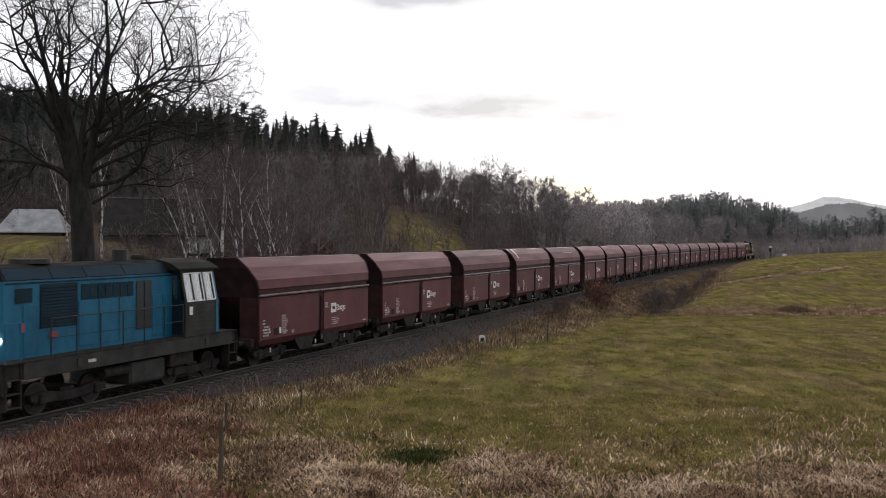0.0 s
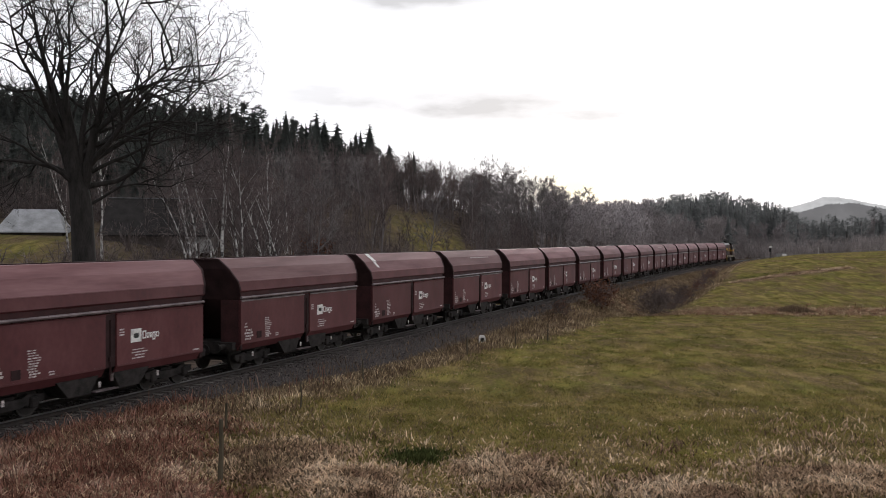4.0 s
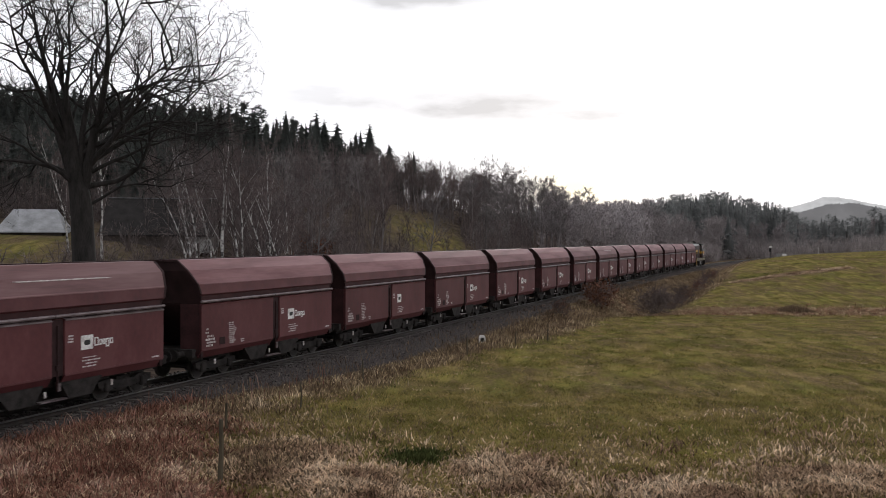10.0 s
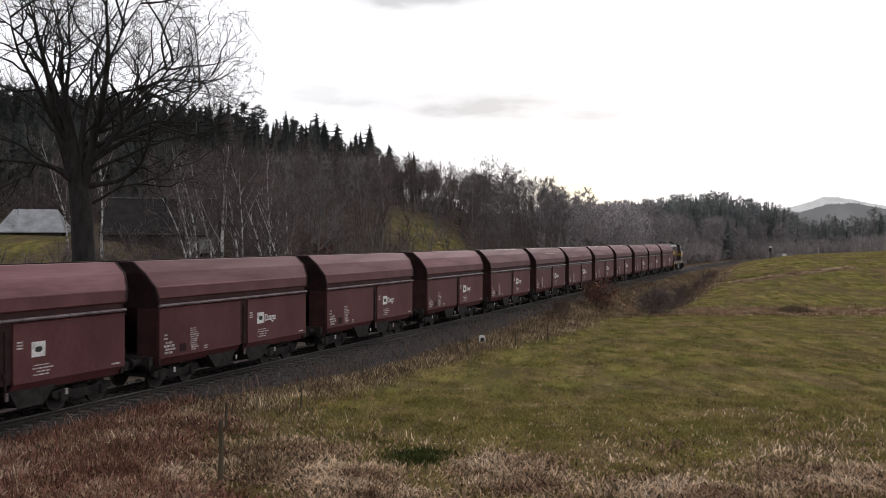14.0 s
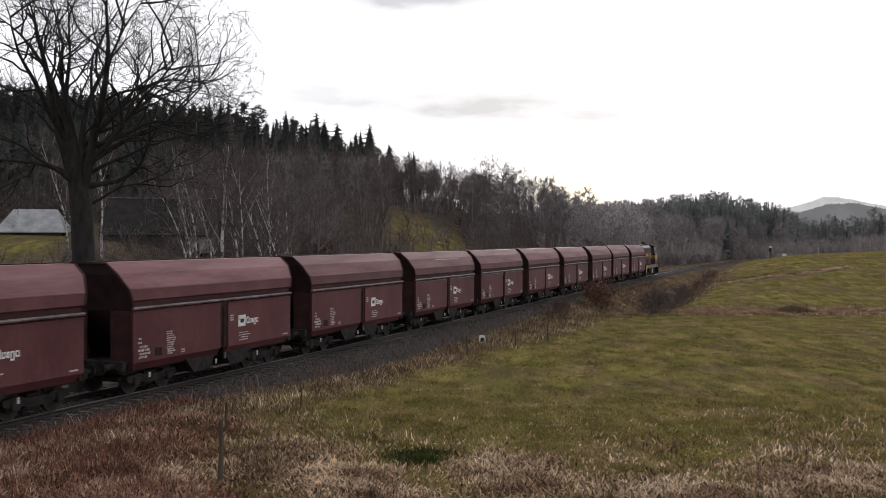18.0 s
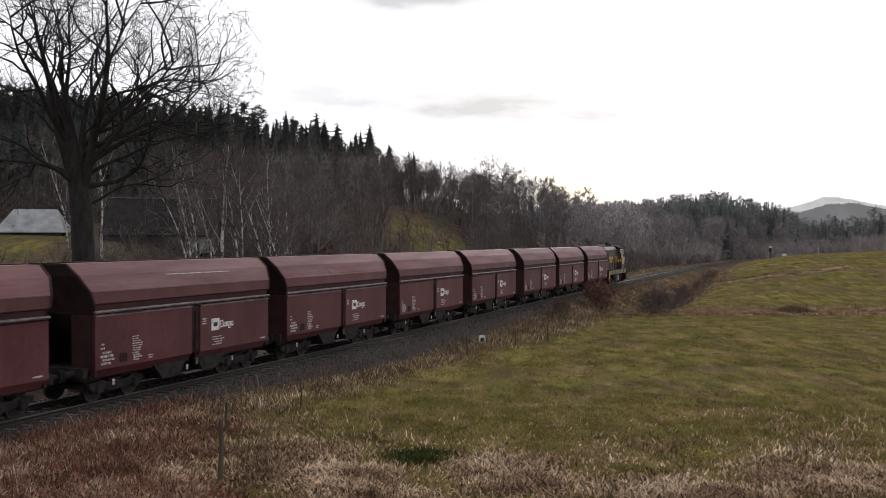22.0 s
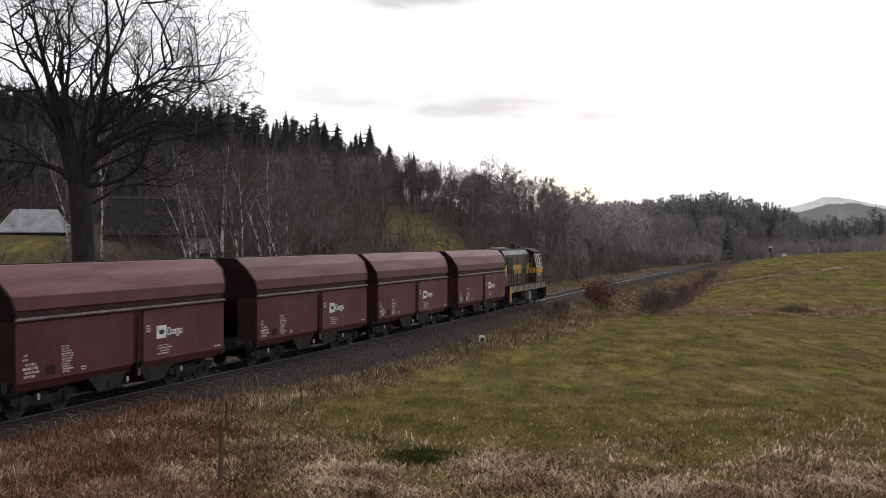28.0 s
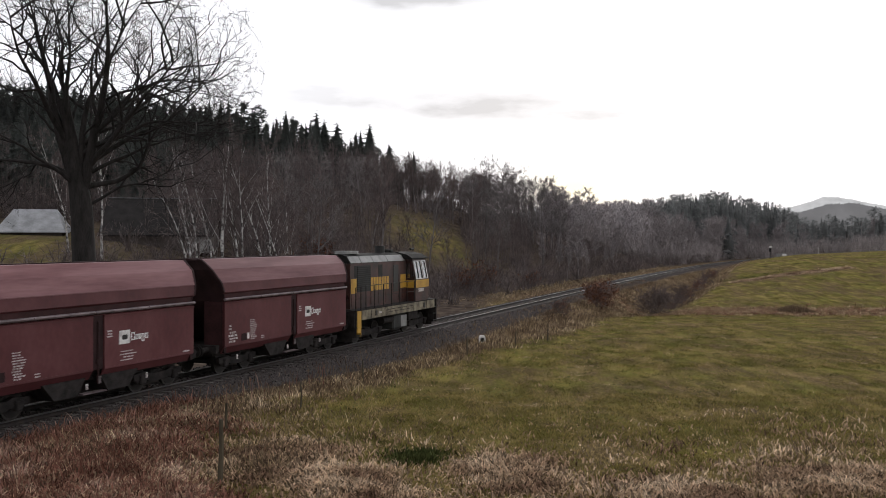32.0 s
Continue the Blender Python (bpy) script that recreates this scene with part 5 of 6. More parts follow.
def make_oak():
    t = thing("oak_tree", "large leafless oak with a dark trunk and spreading crown", "tree")
    rng = np.random.default_rng(28)
    out = [[] for _ in range(6)]
    # trunk: flared foot, slight lean, then a thinner leader where it forks
    out[0].append(([(0.05, 0, -0.4), (0.04, 0, 0.6), (0.03, 0, 3.0), (-0.02, 0.02, 5.4), (-0.10, 0.02, 7.2), (-0.30, 0.03, 8.6), (-0.55, 0.0, 10.2), (-0.75, -0.1, 11.4)], [0.78, 0.58, 0.50, 0.45, 0.42, 0.34, 0.24, 0.17]))
    trunk = np.array(out[0][0][0])
    for z, slant, turn, length, r, lift in OAK_LIMBS:
        a, b = radians(slant), radians(turn)
        low = abs(slant) > 60
        P = dict(OAK, up=[0, lift, 0.03, 0.02, 0.01, 0.0], kids=[0, 8 if low else 10, 5, 4, 3], wob=[0, 0.095 if r > 0.12 else 0.17, 0.19, 0.24, 0.26, 0.2], thick=0.0128, rmin=0.0088)
        foot = np.array([np.interp(z, trunk[:, 2], trunk[:, 0]), np.interp(z, trunk[:, 2], trunk[:, 1]), z])
        d = (math.sin(a) * math.cos(b), math.sin(b) * max(0.35, abs(math.sin(a))), math.cos(a))
        grow(rng, foot, d, length, r, 1, P, out)
    # the crown keeps within a rounded outline: reach from the fork by slant from the upright
    reach = lambda p: np.linalg.norm(np.asarray(p) - (0, 0, 8.0)) - np.interp(math.atan2(math.hypot(p[0], p[1]), p[2] - 8.0), np.radians([0, 20, 35, 45, 55, 66, 76, 90, 130]), [12.2, 10.8, 10.0, 9.3, 8.6, 7.6, 6.4, 5.0, 3.0])
    out[2:] = [[l for l in lv if reach(l[0][-1]) < 0.35] for lv in out[2:]]
    for k, (path, radii) in enumerate(out[1]):
        n = max(3, sum(reach(p) < 0.1 for p in path))
        out[1][k] = (path[:n], [max(0.012, r * (1 - (i / (n - 1)) ** 1.5)) for i, r in enumerate(radii[:n])])
    limbs = [l for lv in out[:2] for l in lv]
    v, f = tubes(limbs, [14] * len(out[0]) + [7] * len(out[1]))
    part("trunk", quick_mesh("trunk", v, f, [M_BARK], smooth=True), None, t)
    v, f = tubes([l for lv in out[2:] for l in lv], [4] * len(out[2]) + [3] * sum(len(lv) for lv in out[3:]))
    part("crown", quick_mesh("crown", v, f, [M_BARK]), None, t, "dense leafless twigs")
    stand(t, -14.05, 38.5, 1.0, 0.36)


make_oak()


def bare_trunk(h, r, mat):
    return quick_mesh("trunk", *tubes([([(0, 0, -0.3), (0.1, 0, h * 0.5), (0, 0.05, h * 0.97)], [r, r * 0.7, 0.03])], [6]), [mat])


# skyline of the woods from the camera: direction x / y against rise over distance
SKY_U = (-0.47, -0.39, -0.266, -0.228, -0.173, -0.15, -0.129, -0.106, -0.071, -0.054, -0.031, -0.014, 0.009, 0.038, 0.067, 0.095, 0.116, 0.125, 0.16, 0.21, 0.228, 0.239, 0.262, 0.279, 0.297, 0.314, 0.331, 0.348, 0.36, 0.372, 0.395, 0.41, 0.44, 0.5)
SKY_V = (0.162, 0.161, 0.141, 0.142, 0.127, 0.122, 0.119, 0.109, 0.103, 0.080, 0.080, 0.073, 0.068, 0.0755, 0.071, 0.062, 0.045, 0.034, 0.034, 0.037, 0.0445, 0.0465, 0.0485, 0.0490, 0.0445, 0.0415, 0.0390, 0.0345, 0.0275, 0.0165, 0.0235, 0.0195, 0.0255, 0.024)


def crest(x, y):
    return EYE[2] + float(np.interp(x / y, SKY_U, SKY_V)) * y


def in_clearing(x, y, grow_by=1.0):
    return ((x + 2.2) ** 2 / 46 + (y - 133) ** 2 / 420 < grow_by) | ((x + 38) ** 2 / 130 + (y - 84) ** 2 / 200 < grow_by)


def make_woods():
    rng = np.random.default_rng(77)
    pairs = lambda made: tuple(zip(("trunk", "crown"), made))
    ash = tree_kind("bare_tree", "leafless grey-brown broad-crowned woodland tree", "tree", "woodland trees",
                    [pairs(leafless(s, ASH, 14.0, 0.2, (M_TWIGG, M_TWIGG), 1400, 1.0, 0.05)) for s in (1, 2, 3, 4, 5)])
    slim = tree_kind("slender_tree", "thin upright leafless tree in dense woodland", "tree", "woodland trees",
                     [pairs(leafless(s, SLIM, 15.0, 0.12, (M_TWIGG, M_TWIG), 900, 0.9, 0.045)) for s in (11, 12, 13, 14, 15)])
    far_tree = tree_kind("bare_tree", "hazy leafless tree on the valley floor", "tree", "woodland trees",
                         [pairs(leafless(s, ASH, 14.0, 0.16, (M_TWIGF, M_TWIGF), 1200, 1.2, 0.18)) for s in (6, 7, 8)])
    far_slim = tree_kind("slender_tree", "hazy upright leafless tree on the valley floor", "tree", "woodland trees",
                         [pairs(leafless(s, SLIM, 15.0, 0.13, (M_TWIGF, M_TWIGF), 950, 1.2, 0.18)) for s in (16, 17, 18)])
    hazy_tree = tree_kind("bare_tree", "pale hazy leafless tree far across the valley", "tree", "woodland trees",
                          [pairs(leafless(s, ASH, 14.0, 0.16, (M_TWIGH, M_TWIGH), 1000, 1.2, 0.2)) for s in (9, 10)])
    birch = tree_kind("birch_tree", "slender leafless birch with white bark", "tree", "birches",
                      [pairs(leafless(s, BIRCH, 12.0, 0.12, (M_BIRCH, M_TWIG), 900, 0.7, 0.022, 0.45, 2)) for s in (31, 32, 33, 34)])
    spr = [(("trunk", bare_trunk(14, 0.2, M_BARK)), ("crown", quick_mesh("crown", *spruce_arrays(s, 16.0, w, 31, 6, 0.06, g), [M_NEEDLE]))) for s, w, g in ((41, 2.9, 0.3), (42, 3.4, 0.4), (43, 2.5, 0.35), (44, 3.1, 0.5), (48, 2.2, 0.4))]
    spruce = tree_kind("spruce_tree", "dark green spruce standing in the wood", "tree", "conifers", spr)
    pn = [(("trunk", bare_trunk(15, 0.16, M_BARK)), ("crown", quick_mesh("crown", *pine_arrays(s, 16.0, 28, 40, b), [M_NEEDLE]))) for s, b in ((51, 0.45), (52, 0.55), (53, 0.4))]
    pine = tree_kind("pine_tree", "dark pine with an open ragged crown", "tree", "conifers", pn)
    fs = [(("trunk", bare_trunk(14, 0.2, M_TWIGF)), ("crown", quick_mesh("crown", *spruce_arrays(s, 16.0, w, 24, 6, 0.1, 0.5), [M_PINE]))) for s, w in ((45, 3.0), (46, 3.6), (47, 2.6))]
    far_spruce = tree_kind("spruce_tree", "spruce of the far forest, paled by painted haze", "tree", "conifers", fs)
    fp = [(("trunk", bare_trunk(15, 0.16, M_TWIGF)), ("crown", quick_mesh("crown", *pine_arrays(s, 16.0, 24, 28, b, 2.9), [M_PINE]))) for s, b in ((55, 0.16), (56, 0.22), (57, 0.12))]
    far_pine = tree_kind("pine_tree", "pine of the far forest, paled by painted haze", "tree", "conifers", fp)

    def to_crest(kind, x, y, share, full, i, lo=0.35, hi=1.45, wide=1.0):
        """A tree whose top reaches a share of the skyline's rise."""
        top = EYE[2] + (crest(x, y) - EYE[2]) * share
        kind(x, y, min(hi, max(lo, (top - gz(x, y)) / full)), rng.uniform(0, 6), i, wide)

    # birches in front of the wooded slope
    for i, (x, y, s) in enumerate([(-17.4, 70, 0.95), (-15.2, 68, 1.1), (-14.6, 70.4, 0.95), (-14.0, 69, 0.9), (-10.6, 66, 0.78), (-10.1, 67.5, 0.7), (-20.0, 57.0, 0.62), (-27.0, 78, 1.0), (-12.9, 72, 1.0),
                                   (-21.5, 84, 0.95), (-16.3, 72, 0.8), (-13.4, 76, 1.0), (-30.5, 80, 0.8), (-20.2, 86, 0.9), (-16.8, 66, 0.85)]):
        birch(x, y, s, 1.7 * i, i)
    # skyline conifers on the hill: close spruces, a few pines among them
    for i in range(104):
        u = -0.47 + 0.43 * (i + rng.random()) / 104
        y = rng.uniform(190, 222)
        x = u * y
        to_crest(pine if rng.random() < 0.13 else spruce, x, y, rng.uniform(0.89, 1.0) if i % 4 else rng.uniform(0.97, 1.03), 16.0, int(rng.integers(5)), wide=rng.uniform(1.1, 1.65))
    # a darker belt of conifers below them
    for i in range(54):
        u = rng.uniform(-0.42, -0.10)
        y = rng.uniform(168, 192)
        to_crest(spruce, u * y, y, rng.uniform(0.66, 0.88), 16.0, i, wide=rng.uniform(1.0, 1.4))
    for i in range(44):
        u = rng.uniform(-0.47, -0.21)
        y = rng.uniform(140, 172)
        to_crest(spruce, u * y, y, rng.uniform(0.52, 0.78), 16.0, i, wide=rng.uniform(1.1, 1.5))
    for i in range(46):
        u = rng.uniform(-0.47, -0.27)
        y = rng.uniform(108, 142)
        if not in_clearing(u * y, y, 1.4):
            spruce(u * y, y, rng.uniform(0.35, 0.62), rng.uniform(0, 6), i, rng.uniform(1.1, 1.5))
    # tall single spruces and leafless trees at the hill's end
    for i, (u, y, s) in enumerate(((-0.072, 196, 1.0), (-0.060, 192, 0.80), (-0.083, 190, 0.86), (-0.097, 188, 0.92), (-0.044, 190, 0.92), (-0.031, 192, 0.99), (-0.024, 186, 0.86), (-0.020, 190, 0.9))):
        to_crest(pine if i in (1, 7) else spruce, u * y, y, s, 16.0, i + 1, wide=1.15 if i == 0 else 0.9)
    for i in range(26):
        u = rng.uniform(-0.065, 0.035)
        y = rng.uniform(176, 198)
        to_crest(slim if i % 3 else ash, u * y, y, rng.uniform(0.82, 1.0), 15.0, i)
    for i in range(18):
        u = rng.uniform(-0.06, 0.05)
        y = rng.uniform(199, 216)
        to_crest(far_slim if i % 2 else far_tree, u * y, y, rng.uniform(0.75, 0.95), 15.0, i)
    # broad trees at the foot of the hill, down to the line
    for i in range(30):
        u = 0.030 + 0.092 * (i + rng.random()) / 30
        y = rng.uniform(150, 190)
        x = u * y
        s, d = to_line(np.array([x]), np.array([y]))
        if d[0] > -8:
            x -= 9 + d[0]
        to_crest(ash, x, y, rng.uniform(0.80, 1.0) if i % 3 else rng.uniform(0.5, 0.8), 14.0, i, wide=rng.uniform(0.9, 1.15))
    # brown wood all over the slope, leaving the clearings open
    n = 0
    while n < 210:
        y = 188 - 96 * rng.random() ** 1.3
        u = rng.uniform(-0.47, 0.075)
        x = u * y
        s, d = to_line(np.array([x]), np.array([y]))
        if d[0] > -13 or in_clearing(x, y):
            continue
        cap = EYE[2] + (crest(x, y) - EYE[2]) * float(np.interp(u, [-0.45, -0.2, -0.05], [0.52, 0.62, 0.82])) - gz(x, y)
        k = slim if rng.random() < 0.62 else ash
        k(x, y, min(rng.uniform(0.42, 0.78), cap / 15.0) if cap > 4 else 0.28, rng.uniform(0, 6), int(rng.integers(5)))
        n += 1
    # thin trees along the upper edge of the clearing
    for i in range(12):
        u = rng.uniform(-0.062, 0.012)
        y = rng.uniform(150, 166)
        slim(u * y, y, rng.uniform(0.4, 0.62), rng.uniform(0, 6), i)
    # brush along the line
    for i in range(34):
        s = rng.uniform(25, 200)
        x, y, _ = on_line(s, -rng.uniform(8, 17))
        if -0.05 < x / y < -0.005:
            continue
        (slim if y < 140 else far_slim)(float(x), float(y), rng.uniform(0.25, 0.5), rng.uniform(0, 6), i)
    # leafless valley wood beyond the line
    for i in range(120):
        y = rng.uniform(222, 325)
        u = rng.uniform(0.105, 0.40)
        x = u * y
        s, d = to_line(np.array([x]), np.array([y]))
        if -9 < d[0] < 18 or (d[0] > 0 and y < 265):
            continue
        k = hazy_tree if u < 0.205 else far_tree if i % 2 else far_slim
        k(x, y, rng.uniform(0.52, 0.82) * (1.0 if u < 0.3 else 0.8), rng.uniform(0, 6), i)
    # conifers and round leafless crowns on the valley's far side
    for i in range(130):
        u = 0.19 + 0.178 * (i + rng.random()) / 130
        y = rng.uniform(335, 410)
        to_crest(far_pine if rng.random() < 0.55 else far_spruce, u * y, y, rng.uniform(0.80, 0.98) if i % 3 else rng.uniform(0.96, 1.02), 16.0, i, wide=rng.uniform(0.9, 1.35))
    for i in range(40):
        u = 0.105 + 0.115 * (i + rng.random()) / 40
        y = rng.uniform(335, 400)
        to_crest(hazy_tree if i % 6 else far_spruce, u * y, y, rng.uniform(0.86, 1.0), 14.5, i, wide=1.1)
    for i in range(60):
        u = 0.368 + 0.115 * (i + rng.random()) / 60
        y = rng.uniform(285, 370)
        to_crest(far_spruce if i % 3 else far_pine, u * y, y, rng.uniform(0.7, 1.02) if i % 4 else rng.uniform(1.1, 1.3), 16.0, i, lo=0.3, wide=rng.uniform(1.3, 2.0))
    far_spruce(0.290 * 283, 283, 0.80, 1.0, 1, 1.45)
    for i in range(44):
        u, y = rng.uniform(0.2, 0.47), rng.uniform(300, 332)
        far_slim(u * y, y, rng.uniform(0.45, 0.7), rng.uniform(0, 6), i)

    # the rest of the woods, beyond counting
    def scatter(name, label, base, xs, ys, sc, mat):
        base_v, base_f = base
        n = len(xs)
        zs = height(np.asarray(xs), np.asarray(ys))
        a = rng.uniform(0, 6.28, n)
        ca, sa = np.cos(a)[:, None], np.sin(a)[:, None]
        v = base_v[None] * np.asarray(sc)[:, None, None]
        v = np.stack([v[..., 0] * ca - v[..., 1] * sa, v[..., 0] * sa + v[..., 1] * ca, v[..., 2]], -1) + np.stack([xs, ys, zs], -1)[:, None]
        f = (base_f[None] + len(base_v) * np.arange(n)[:, None, None]).reshape(-1, base_f.shape[1])
        tagged(new(name, quick_mesh(name, v.reshape(-1, 3), f, [mat])), label, "woods", kind="stuff")

    P = dict(SLIM, seg=[3, 1], kids=[9], rmin=0.03, ratio=[0.2], start=[0.45])
    lv = bare_tree(64, P, 13.0, 0.075)
    v, f = tubes([l for q in lv for l in q], [3 for q in lv for l in q])
    stem = merged((v, tri(f)), twig_cloud(rng, lv, 60, 1.1, 0.06))
    y = rng.uniform(88, 200, 4200)
    x = y * rng.uniform(-0.5, 0.09, 4200)
    s, d = to_line(x, y)
    ok = (d < -15) & ~in_clearing(x, y) & ((x / y > -0.16) | (y < 135))
    x, y = x[ok][:1900], y[ok][:1900]
    scatter("thin_stems", "crowd of thin bare stems on the wooded slope", stem, x, y, rng.uniform(0.6, 1.2, len(x)) * np.interp(y, [88, 140, 200], [0.36, 0.46, 0.62]), M_STEM)
    thick = shrub_arrays(63, 1.9, 20, 110)
    s = rng.uniform(-30, 230, 1500)
    x, y, _ = on_line(s, -rng.uniform(7.0, 46, 1500))
    ok = ~in_clearing(x, y, 0.8)
    scatter("undergrowth", "tangled leafless brown undergrowth behind the track", thick, x[ok], y[ok], rng.uniform(0.6, 1.6, ok.sum()), M_STEM)
    y = rng.uniform(93, 128, 420)
    x = y * rng.uniform(-0.48, -0.17, 420)
    ok = ~in_clearing(x, y, 1.15) & ~((np.abs(x + 26.2) < 7) & (y < 98))
    scatter("undergrowth", "dark leafless thicket round the barn and shed", thick, x[ok], y[ok], rng.uniform(0.9, 2.2, ok.sum()), M_STEM)
    tall = shrub_arrays(65, 2.0, 16, 120, 0.32)
    y = rng.uniform(225, 335, 2400)
    x = y * rng.uniform(0.10, 0.5, 2400)
    s, d = to_line(x, y)
    ok = ((d > 20) & (y > 262)) | (d < -9)
    x, y = np.concatenate([x[ok][:900], rng.uniform(0.33, 0.47, 160) * 285]), np.concatenate([y[ok][:900], rng.uniform(272, 300, 160)])
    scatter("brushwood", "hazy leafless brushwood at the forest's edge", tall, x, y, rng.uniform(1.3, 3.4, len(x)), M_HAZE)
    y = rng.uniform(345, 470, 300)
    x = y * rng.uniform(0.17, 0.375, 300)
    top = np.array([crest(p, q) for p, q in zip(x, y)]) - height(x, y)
    scatter("far_conifer_woods", "conifer forest on the far ridge, paled by painted haze", spruce_arrays(71, 15.0, 3.6, 12, 5, 0.1, 0.5), x, y, np.clip(top * rng.uniform(0.72, 0.95, 300) / 15.0, 0.3, 1.3), M_PINE)
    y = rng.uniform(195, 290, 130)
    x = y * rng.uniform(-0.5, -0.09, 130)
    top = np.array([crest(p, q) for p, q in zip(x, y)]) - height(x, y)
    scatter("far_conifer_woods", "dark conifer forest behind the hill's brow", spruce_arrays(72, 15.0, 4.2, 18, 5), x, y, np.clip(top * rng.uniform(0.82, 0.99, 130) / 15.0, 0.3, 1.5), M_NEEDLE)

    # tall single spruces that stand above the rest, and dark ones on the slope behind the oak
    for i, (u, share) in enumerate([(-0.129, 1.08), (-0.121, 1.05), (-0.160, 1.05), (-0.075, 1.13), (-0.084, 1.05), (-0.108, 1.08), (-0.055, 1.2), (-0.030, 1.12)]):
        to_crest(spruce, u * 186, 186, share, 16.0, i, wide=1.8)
    for i in range(30):
        u, y = rng.uniform(-0.47, -0.31), rng.uniform(101, 122)
        to_crest(spruce, u * y, y, rng.uniform(0.5, 0.9), 16.0, i, wide=rng.uniform(1.2, 1.6))


make_woods()
# ================= grass =================
def blades(name, label, x, y, h, w, lean, mat, seed, low=0.7, tips=False):
    rng = np.random.default_rng(seed)
    n = len(x)
    z = height(x, y)
    a, b = rng.uniform(0, 6.28, n), rng.uniform(0, 6.28, n)
    L = h * lean * rng.uniform(0.2, 1.3, n)
    dx, dy = np.cos(b) * L, np.sin(b) * L
    wx, wy = np.cos(a) * w / 2, np.sin(a) * w / 2
    hh = h * rng.uniform(0.6, 1.15, n)
    v = np.stack([np.stack([x - wx, y - wy, z - 0.03], -1), np.stack([x + wx, y + wy, z - 0.03], -1),
                  np.stack([x + dx * 0.48 + wx * 0.8, y + dy * 0.48 + wy * 0.8, z + hh * 0.6], -1), np.stack([x + dx * 0.48 - wx * 0.8, y + dy * 0.48 - wy * 0.8, z + hh * 0.6], -1),
                  np.stack([x + dx, y + dy, z + hh * rng.uniform(low, 1.0, n)], -1)], 1)
    t = np.array([(0, 1, 2), (0, 2, 3), (3, 2, 4)])
    if tips:
        # short blades: one triangle each
        v = v[:, (0, 1, 4)]
        f = np.arange(3 * n).reshape(-1, 3)
    else:
        f = (t[None] + 5 * np.arange(n)[:, None, None]).reshape(-1, 3)
    tagged(new(name, quick_mesh(name, v.reshape(-1, 3), f, [mat])), label, "grass", kind="stuff")


def grass_material(name, stops, scale=0.6, rnd=0.6, trans=0.3, streak=(1, 1, 1)):
    return material(name, stops, streak=streak, rough=0.9, scale=scale, fine=6, rnd=rnd, island=True, bump=0.0, spec=0.0, trans=trans)


M_STRAW = grass_material("straw_grass", [(0.3, (0.165, 0.100, 0.069)), (0.5, (0.375, 0.265, 0.178)), (0.7, (0.63, 0.495, 0.362))], rnd=0.8)
M_REDWEED = grass_material("red_brown_weeds", [(0.3, (0.112, 0.047, 0.034)), (0.55, (0.25, 0.130, 0.095)), (0.75, (0.44, 0.31, 0.25))], rnd=0.75)
M_GREEN = grass_material("green_grass", [(0.36, (0.115, 0.104, 0.026)), (0.5, (0.21, 0.168, 0.055)), (0.62, (0.34, 0.255, 0.125))], 0.6)
M_MEADOW = grass_material("meadow_grass", [(0.36, (0.095, 0.095, 0.028)), (0.5, (0.19, 0.158, 0.050)), (0.62, (0.33, 0.245, 0.122))], 0.7, 0.4, 0.45, (1.4, 0.45, 1))
M_VERGE = grass_material("tan_verge_grass", [(0.34, (0.16, 0.115, 0.066)), (0.5, (0.35, 0.265, 0.160)), (0.66, (0.56, 0.45, 0.31))], rnd=0.75)
M_RUSH = grass_material("brown_rushes", [(0.3, (0.085, 0.058, 0.040)), (0.7, (0.22, 0.16, 0.105))], 0.8)
M_WEED = grass_material("deep_green_weeds", [(0.3, (0.034, 0.044, 0.016)), (0.7, (0.085, 0.092, 0.034))], 0.8)


